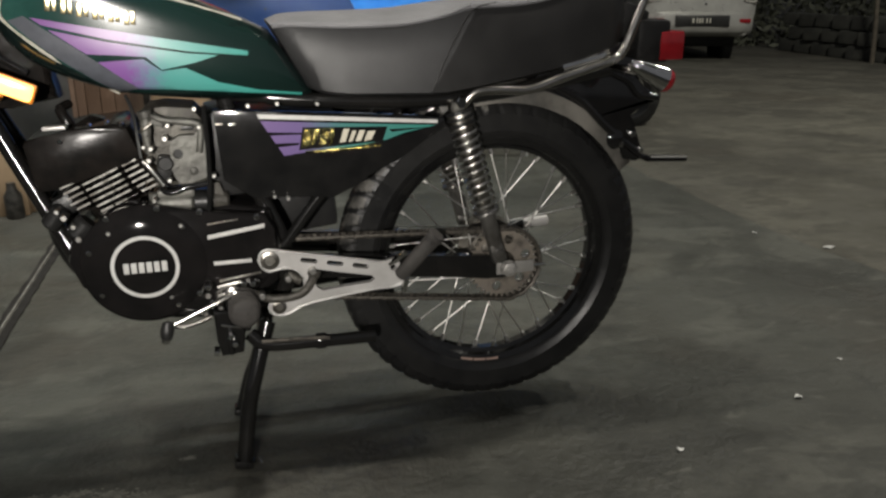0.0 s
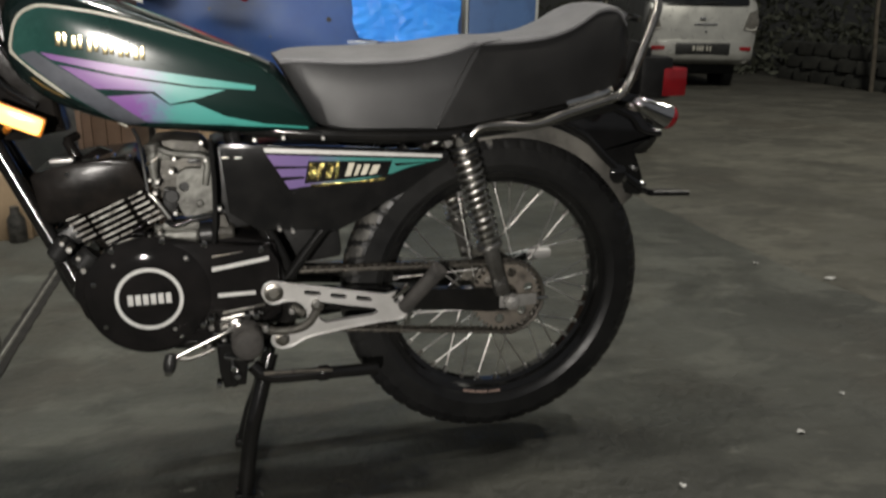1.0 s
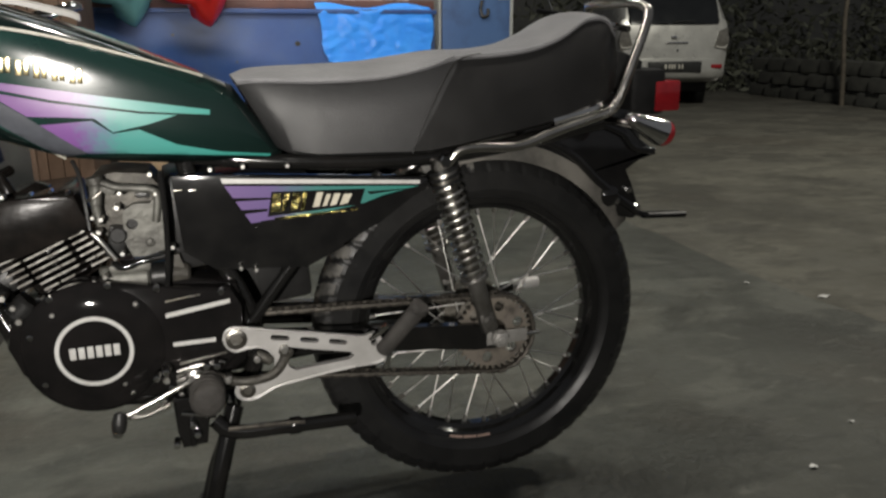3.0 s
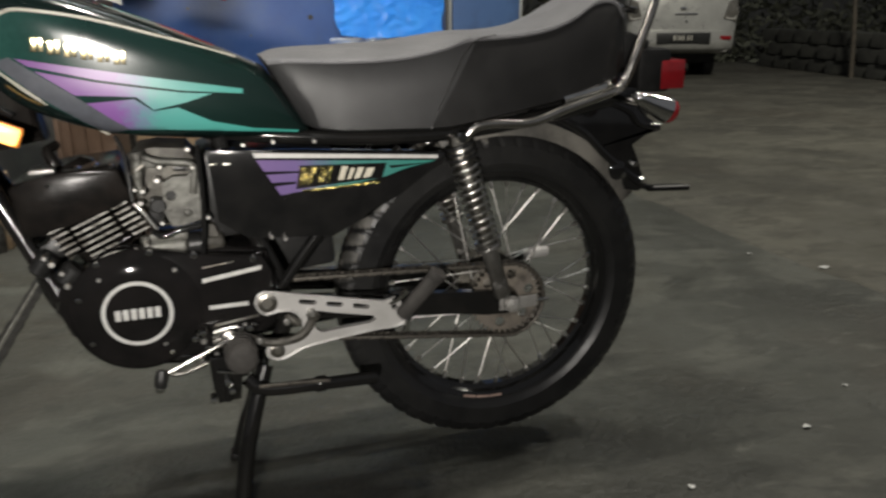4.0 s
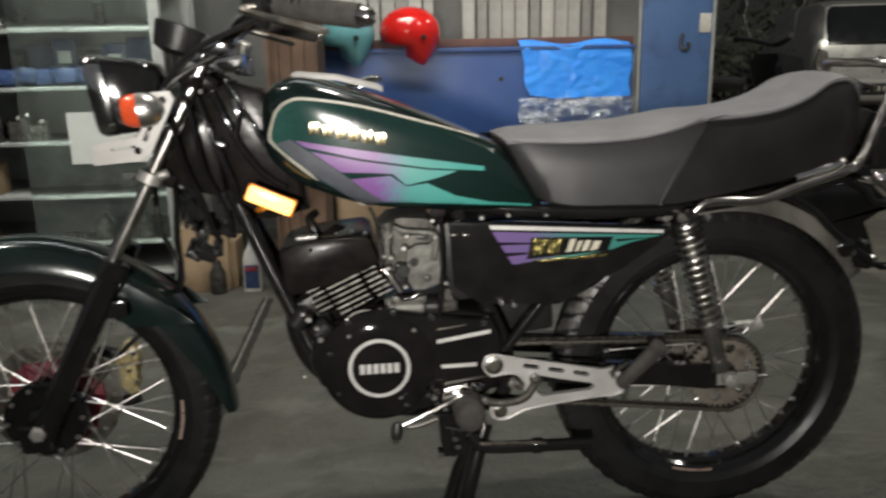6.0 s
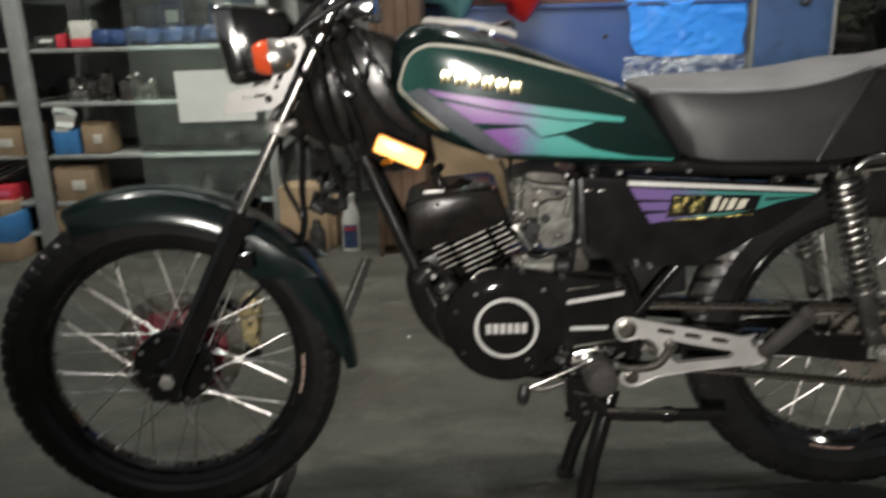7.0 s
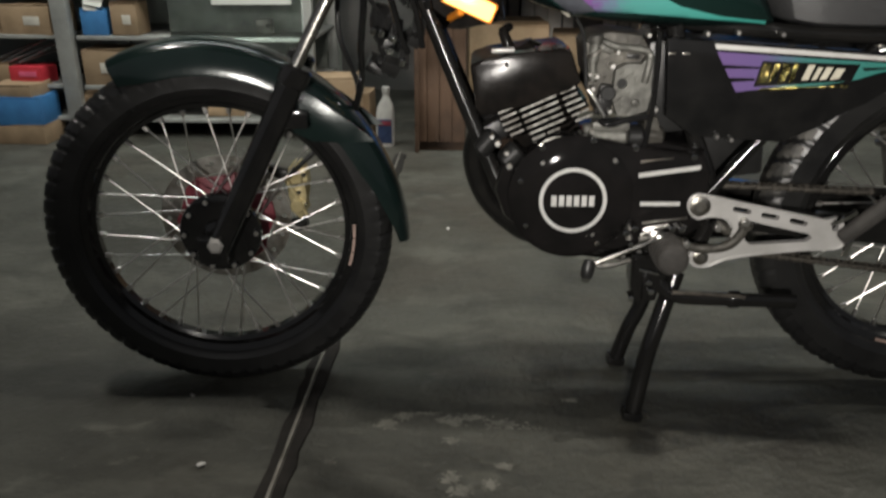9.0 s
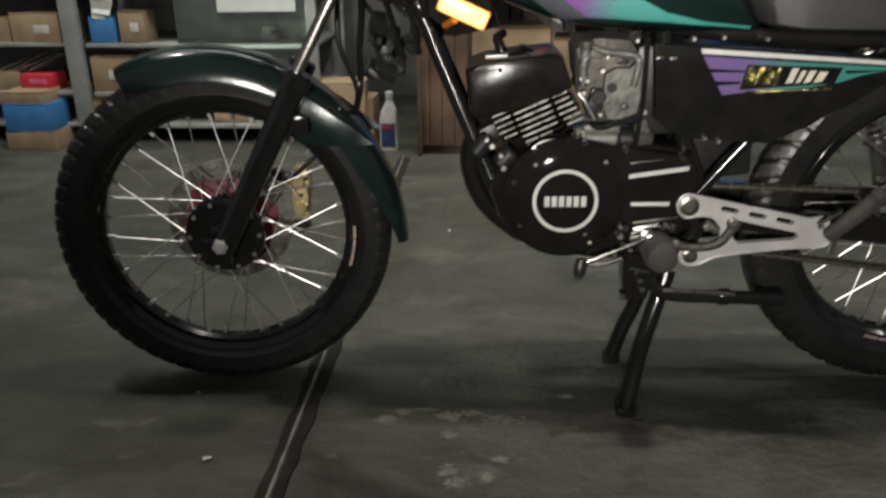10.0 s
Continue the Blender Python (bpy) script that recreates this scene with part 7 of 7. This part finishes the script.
def crinkled(name, x0, x1, z0, z1, y, fold, mat, seed, amp):
    """A thin sheet hung over an edge, with wrinkles and a ragged hem."""
    bm = bmesh.new()
    nx, nz = 40, 30
    grid = []
    for j in range(nz + 1):
        row = []
        for i in range(nx + 1):
            u, w = i / nx, j / nz
            ragged = noise.noise(Vector((u * 6, seed, 0))) * 0.006 * (1 - w) * 1.5
            z = z0 + (z1 - z0) * w + ragged + 0.012 * math.sin(u * 3) * (1 - w)
            x = x0 + (x1 - x0) * u + (w - 0.5) * -0.02 + noise.noise(Vector((seed, w * 5, 2))) * 0.012 * (abs(u - 0.5) * 2) ** 3
            n1 = noise.noise(Vector((u * 5 + seed, w * 4, 1))) + 0.5 * noise.noise(Vector((u * 14, w * 10, seed))) + 0.25 * noise.noise(Vector((u * 30, w * 26, seed)))
            if fold:
                x += (0.5 - u) * 0.04 * (1 - w) ** 1.6
                z += 0.022 * (abs(u - 0.55) * 2) ** 3 * (1 - w) ** 2 + 0.014 * math.sin(u * 9 + 1) * w ** 3
            yy = y - 0.012 - abs(n1) * amp
            if w > 0.86 and fold:
                yy += ((w - 0.86) / 0.14) ** 2 * 0.07
                z -= ((w - 0.86) / 0.14) ** 2 * 0.012
            row.append(bm.verts.new((x, yy, z)))
        grid.append(row)
    for j in range(nz):
        for i in range(nx):
            bm.faces.new((grid[j][i], grid[j][i + 1], grid[j + 1][i + 1], grid[j + 1][i]))
    ext = bmesh.ops.extrude_face_region(bm, geom=bm.faces[:])
    for v in ext["geom"]:
        if isinstance(v, bmesh.types.BMVert):
            v.co.y += 0.0015
    return bm


solo("plastic_sheet", crinkled("sheet", 0.155, 0.672, 0.75, 1.055, BY, True, BAG, 3.3, 0.012), BAG, "bright blue plastic sheet hung over the counter edge", "plastic sheet", at=(0.42, BY, 0.82), smooth=60)
CLEAR = bpy.data.materials.new("clear_crinkled_plastic")
CLEAR.use_nodes = True
cn, cl = CLEAR.node_tree.nodes, CLEAR.node_tree.links
cb = cn["Principled BSDF"]
cb.inputs["Base Color"].default_value, cb.inputs["Roughness"].default_value = (0.72, 0.76, 0.8, 1), 0.16
ct, cz, cr = cn.new("ShaderNodeTexCoord"), cn.new("ShaderNodeTexNoise"), cn.new("ShaderNodeMapRange")
cz.inputs["Scale"].default_value, cz.inputs["Detail"].default_value, cz.inputs["Distortion"].default_value = 9, 5, 1.2
cr.inputs[1].default_value, cr.inputs[2].default_value, cr.inputs[3].default_value, cr.inputs[4].default_value = 0.45, 0.72, 0.05, 0.6
cl.new(ct.outputs["Object"], cz.inputs["Vector"])
cl.new(cz.outputs["Fac"], cr.inputs[0])
cl.new(cr.outputs[0], cb.inputs["Alpha"])
solo("clear_plastic_bag", crinkled("bag", 0.145, 0.70, 0.50, 0.765, BY - 0.004, False, CLEAR, 8.1, 0.03), CLEAR, "clear crinkled plastic bag hung below the blue sheet", "plastic bag", at=(0.42, BY, 0.5), smooth=30)


def helmet(x, y, z, side, mat, label):
    """An open-face helmet leaning over the counter edge, its shell to the yard."""
    root = thing("helmet", (x, y, z), label, "helmet", "helmets")
    bm = bmesh.new()
    bmesh.ops.create_uvsphere(bm, u_segments=40, v_segments=26, radius=1)
    for v in bm.verts:
        lobe = max(0.0, -v.co.z - 0.25) * max(0.0, 0.75 - abs(v.co.x - 0.35 * side) * 1.3)
        v.co.x += 0.12 * side * max(0, -v.co.z)
        v.co.z -= 0.9 * lobe
        if v.co.z < -0.4 and lobe < 0.03:
            v.co.z = -0.4 + (v.co.z + 0.4) * 0.25
    m = Matrix.Translation((x, y, z + 0.045)) @ Euler((radians(12), 0, radians(8 * side))).to_matrix().to_4x4() @ Matrix.Diagonal((0.135, 0.11, 0.115, 1))
    bmesh.ops.transform(bm, matrix=m, verts=bm.verts)
    part("helmet_shell", bm, mat, root, "glossy shell", 70)
    q = m @ Vector((0.3 * side, -0.98, -0.05))
    part("visor_button", made(rod, q, q + Vector((0, -0.014, 0)), 0.012, seg=14), SATIN, root)
    return root


helmet(-0.355, 2.1, 1.045, 1, RED_SHELL, "glossy red open-face helmet hung over the counter edge")
helmet(-0.645, 2.1, 1.045, 1, TEAL_SHELL, "pale teal helmet hung over the counter edge")

assembly()
# ---- yard: parked car, dark scooter, low wall, pole, bushes ----
CAR = material("silver_car_paint", (0.4, 0.395, 0.375), 0.3, 0.3, second=(0.32, 0.315, 0.3), scale=5, coat=0.6)
CAR_GLASS = material("dark_tinted_window", (0.006, 0.007, 0.008), 0.08, second=(0.01, 0.011, 0.012), scale=3)
SMOKED = material("smoked_lamp_lens", (0.09, 0.085, 0.078), 0.12, second=(0.16, 0.15, 0.135), scale=14, coat=0.6)
PLATE = material("black_number_plate", (0.012, 0.012, 0.012), 0.4, second=(0.02, 0.02, 0.02), scale=20)
BARK = material("dim_bark", (0.10, 0.085, 0.065), 0.85, second=(0.06, 0.05, 0.04), scale=12, bump=0.8)
LEAF = material("night_foliage", (0.065, 0.068, 0.05), 0.7, second=(0.09, 0.094, 0.07), scale=6)
STONE = material("dim_block_wall", (0.042, 0.042, 0.036), 0.9, second=(0.02, 0.02, 0.018), scale=5, bump=0.5)


def build_car(at, turn):
    car = thing("parked_car", at, "silver hatchback parked at the yard's edge, seen from behind", "car")
    rot = Matrix.Translation(at) @ Matrix.Rotation(radians(turn), 4, "Z") @ Matrix.Translation((0, 0, -0.03)) @ Matrix.Diagonal((0.84, 1, 0.96, 1))

    def place(bm):
        bmesh.ops.transform(bm, matrix=rot, verts=bm.verts)
        return bm

    # sections from the tail (y = 0) forwards: y, low, belt, roof, half low, half belt, half roof
    rows = ((-0.02, 0.5, 0.66, 0.7, 0.70, 0.74, 0.6), (0.02, 0.38, 1.02, 1.1, 0.82, 0.84, 0.76), (0.06, 0.36, 1.1, 1.24, 0.84, 0.86, 0.76), (0.26, 0.34, 1.14, 1.62, 0.85, 0.87, 0.70), (0.6, 0.32, 1.14, 1.69, 0.86, 0.875, 0.68), (2.2, 0.32, 1.1, 1.69, 0.86, 0.875, 0.67), (3.0, 0.32, 1.04, 1.16, 0.86, 0.87, 0.74), (3.8, 0.33, 0.92, 0.96, 0.83, 0.83, 0.7), (4.1, 0.38, 0.68, 0.72, 0.73, 0.73, 0.6))
    rings = []
    for y, lo, be, ro, a, b, c in rows:
        half = [(a * 0.9, lo), (a, lo + 0.08), (b + 0.015, (lo + be) / 2), (b, be), ((b + c) / 2 + 0.015, (be + ro) / 2), (c, ro - 0.04), (c * 0.85, ro)]
        rings.append([(x, y, z) for x, z in half] + [(-x, y, z) for x, z in reversed(half)])
    bm = bmesh.new()
    ring_faces(bm, rings)
    body = part("body", place(bm), CAR, car, "silver painted body", 35)
    bm = bmesh.new()
    rows = []
    for z, y, w in ((1.13, -0.005, 0.73), (1.17, 0.008, 0.745), (1.3, 0.062, 0.735), (1.45, 0.13, 0.71), (1.56, 0.185, 0.68), (1.6, 0.21, 0.64)):
        rows.append([(-w, y + 0.06, z), (-w * 0.93, y + 0.012, z), (-w * 0.5, y, z), (w * 0.5, y, z), (w * 0.93, y + 0.012, z), (w, y + 0.06, z), (w, y + 0.1, z), (-w, y + 0.1, z)])
    ring_faces(bm, rows)
    part("rear_window", place(bm), CAR_GLASS, car, "dark tinted rear window")
    bm = bmesh.new()
    ring_faces(bm, [[(x, y0 + bow * (x / 0.86) ** 2, z) for y0, z in ((-0.06, 0.40), (-0.10, 0.44), (-0.11, 0.52), (-0.09, 0.66), (0.0, 0.69), (0.0, 0.38))] for x, bow in ((-0.86, 0.16), (-0.8, 0.12), (-0.6, 0.06), (-0.2, 0.02), (0.2, 0.02), (0.6, 0.06), (0.8, 0.12), (0.86, 0.16))])
    part("bumper", place(bm), CAR, car, "silver rear bumper", 40)
    bm = bmesh.new()
    box(bm, (0, -0.10, 0.565), (0.84, 0.03, 0.15), 0.03)
    part("plate_recess", place(bm), PLATE, car, "dark plate recess")
    npl = part("number_plate", place(made(box, (0, -0.118, 0.565), (0.43, 0.006, 0.11), 0.002)), PLATE, car, "black number plate with pale bars")
    for k, (x, w) in enumerate(((-0.15, 0.03), (-0.09, 0.022), (-0.05, 0.022), (-0.01, 0.022), (0.06, 0.022), (0.11, 0.022))):
        part("plate_bar", place(made(box, (x, -0.1222, 0.57), (w, 0.002, 0.06), 0.0005)), CARTON_PALE, npl)
    for s in (-1, 1):
        bm = bmesh.new()
        plate(bm, [(0.64 * s, 0.82), (0.84 * s, 0.78), (0.87 * s, 0.9), (0.83 * s, 1.08), (0.72 * s, 1.04)], -0.02, 0.06, 0.012)
        cluster = part("tail_lamp", place(bm), SMOKED, car, "smoked tail lamp cluster with a bright rim")
        part("lamp_rim", place(made(tube, [(0.66 * s, -0.026, 0.83), (0.76 * s, -0.02, 0.815), (0.83 * s, -0.012, 0.83), (0.85 * s, -0.005, 0.9)], 0.012, 8, 4)), CLEAR_LENS, cluster, "bright lamp rim")
        part("reflector", place(made(box, (0.68 * s, -0.045, 0.57), (0.2, 0.03, 0.055), 0.008, (0, 0, 12 * s))), RED_LENS, car, "red bumper reflector")
        for y in (0.72, 3.2):
            bm = bmesh.new()
            lathe(bm, [(-0.09, 0.18), (-0.09, 0.29), (-0.06, 0.32), (0.06, 0.32), (0.09, 0.29), (0.09, 0.18)], (0.68 * s, y, 0.205), (1, 0, 0), 32)
            part("car_wheel", place(bm), RUBBER, car, "dark car wheel")
    # Dark box put in for the shade below the bumper.
    part("lower_skirt", place(made(box, (0, 0.8, 0.3), (1.5, 0.9, 0.2), 0.05)), SATIN, car, "dark box standing in for the shade under the car")
    part("tailgate_lock", place(made(rod, (0.06, -0.02, 0.78), (0.06, 0.03, 0.78), 0.022, seg=12)), CHROME, car, "bright tailgate lock")
    part("badge", place(made(box, (0, 0.005, 0.95), (0.09, 0.02, 0.05), 0.01)), CHROME, car, "plain chrome badge shape")
    part("handle_strip", place(made(box, (0.05, 0.0, 0.88), (0.36, 0.03, 0.03), 0.008)), CHROME, car, "chrome tailgate strip")
    part("wiper", place(made(rod, (-0.02, -0.01, 1.15), (0.3, 0.0, 1.165), 0.01, seg=8)), SATIN, car, "black wiper")
    return car


assembly()
build_car((5.5, 7.7, -0.002), -14)

assembly(1, 0.9697, -0.0185, -0.1798, 0.0087, 0.99, -0.0304)
scooter = thing("parked_scooter", (1.75, 3.3, -0.02), "dark parked motor scooter in the shade beyond the counter", "scooter")
bm = bmesh.new()
ring_faces(bm, [[(x, 3.3 + w * math.cos(a), z + h * math.sin(a)) for a in (2 * math.pi * k / 20 for k in range(20))] for x, z, w, h in ((1.2, 0.55, 0.05, 0.1), (1.35, 0.6, 0.13, 0.17), (1.6, 0.62, 0.16, 0.19), (1.8, 0.55, 0.13, 0.15), (1.9, 0.4, 0.11, 0.08), (2.1, 0.38, 0.1, 0.06), (2.25, 0.5, 0.12, 0.14))])
part("body", bm, GLOSS, scooter, "gloss black bodywork", 50)
bm = bmesh.new()
plate(bm, [(2.2, 0.3), (2.32, 0.3), (2.2, 0.95), (2.05, 0.98), (2.02, 0.9)], 3.12, 3.48, 0.03)
part("leg_shield", bm, GLOSS, scooter, "gloss black leg shield")
part("seat", made(box, (1.55, 3.3, 0.82), (0.62, 0.26, 0.09), 0.04, (0, 4, 0)), VINYL, scooter, "black seat")
for x in (1.25, 2.38):
    bm = bmesh.new()
    lathe(bm, [(-0.045, 0.15), (-0.045, 0.2), (-0.02, 0.235), (0.02, 0.235), (0.045, 0.2), (0.045, 0.15)], (x, 3.3, 0.215), (0, 1, 0), 32, True)
    part("wheel", bm, RUBBER, scooter, "dark wheel")
part("handlebar", made(tube, [(2.0, 2.95, 1.08), (2.07, 3.1, 1.06), (2.1, 3.3, 1.03), (2.07, 3.5, 1.06), (2.0, 3.65, 1.08)], 0.016, 10, 5), SATIN, scooter, "black handlebar")
for s in (-1, 1):
    part("mirror_stem", made(tube, [(2.07, 3.3 + 0.25 * s, 1.06), (2.05, 3.3 + 0.3 * s, 1.16), (2.05, 3.3 + 0.34 * s, 1.24)], 0.006, 8, 4), CHROME, scooter, "chrome mirror stem")
    bm = bmesh.new()
    lathe(bm, [(-0.012, 0.02), (-0.006, 0.05), (0.006, 0.052), (0.008, 0.045)], (2.05, 3.3 + 0.35 * s, 1.28), (-1, 0, 0.1), 20)
    part("mirror", bm, CHROME, scooter, "round mirror")
part("grab_bar", made(tube, [(1.4, 3.16, 0.84), (1.2, 3.17, 0.86), (1.15, 3.3, 0.87), (1.2, 3.43, 0.86), (1.4, 3.44, 0.84)], 0.011, 10, 5), CHROME, scooter, "chrome rear bar")

assembly(1, 0.9256, -0.0385, -0.1427, 0.0085, 0.9754, -0.1067)
assembly()
wall = thing("low_wall", (7.9, 7.0, -0.002), "low dim block wall at the edge of the yard", "wall", kind="structure")
rnd = random.Random(21)
for j in range(3):
    for k in range(14):
        d = 0.4 * k + (0.2 if j % 2 else 0)
        part("block", made(box, (8.05 - 0.1 * d + rnd.uniform(-0.02, 0.02), 9.0 - 0.99 * d, 0.09 + 0.195 * j), (0.19, 0.38, 0.185), 0.03, (rnd.uniform(-3, 3), rnd.uniform(-3, 3), 6 + rnd.uniform(-4, 4))), STONE, wall)
assembly(1, 0.9256, -0.0385, -0.1427, 0.0085, 0.9754, -0.1067)
pole = thing("thin_tree", (8.45, 7.0, -0.02), "thin leaning dim tree trunk at the yard's edge", "tree")
part("trunk", made(tube, [(8.45, 7.0, -0.05), (8.42, 7.0, 0.5), (8.36, 7.0, 1.2), (8.42, 7.0, 2.0), (8.3, 7.0, 3.2)], 0.032, 12, 6, 0.022), BARK, pole, "bare trunk")
bm = bmesh.new()
rnd = random.Random(12)
for k in range(900):
    c = Vector((8.3 + rnd.gauss(0, 0.6), 7 + rnd.gauss(0, 0.6), 3.6 + rnd.gauss(0, 0.45)))
    u = Vector((rnd.uniform(-1, 1), rnd.uniform(-1, 1), rnd.uniform(-0.6, 0.6))).normalized() * 0.07
    v = u.cross(Vector((rnd.uniform(-1, 1), rnd.uniform(-1, 1), 1))).normalized() * 0.025
    bm.faces.new([bm.verts.new(c + d) for d in (-u, v, u, -v)])
part("crown", bm, LEAF, pole, "sparse dark leaves", 0)
bm = bmesh.new()
for k in range(9000):
    x = rnd.uniform(4.0, 16)
    y = 11.2 - 0.2 * (x - 7) + rnd.gauss(0, 0.5)
    z = abs(rnd.gauss(0, 1.0)) * (1.0 + 0.5 * math.sin(x * 2.1))
    c = Vector((x, y, z))
    u = Vector((rnd.uniform(-1, 1), rnd.uniform(-1, 1), rnd.uniform(-0.8, 0.8))).normalized() * rnd.uniform(0.06, 0.14)
    v = u.cross(Vector((rnd.uniform(-1, 1), rnd.uniform(-1, 1), 0.6))).normalized() * rnd.uniform(0.02, 0.05)
    bm.faces.new([bm.verts.new(c + d) for d in (-u, v, u, -v)])
solo("bushes", bm, LEAF, "dense dark bushes along the yard's edge at night", "bushes", kind="stuff", smooth=0)
assembly()
NIGHT = material("night_distance", (0.1, 0.1, 0.096), 0.95, second=(0.13, 0.13, 0.124), scale=0.4)
solo("backdrop", made(box, (6, 16.5, 4), (60, 0.3, 9), 0, (0, 0, -14)), NIGHT, "plain dark night distance beyond the yard", "backdrop", kind="structure")
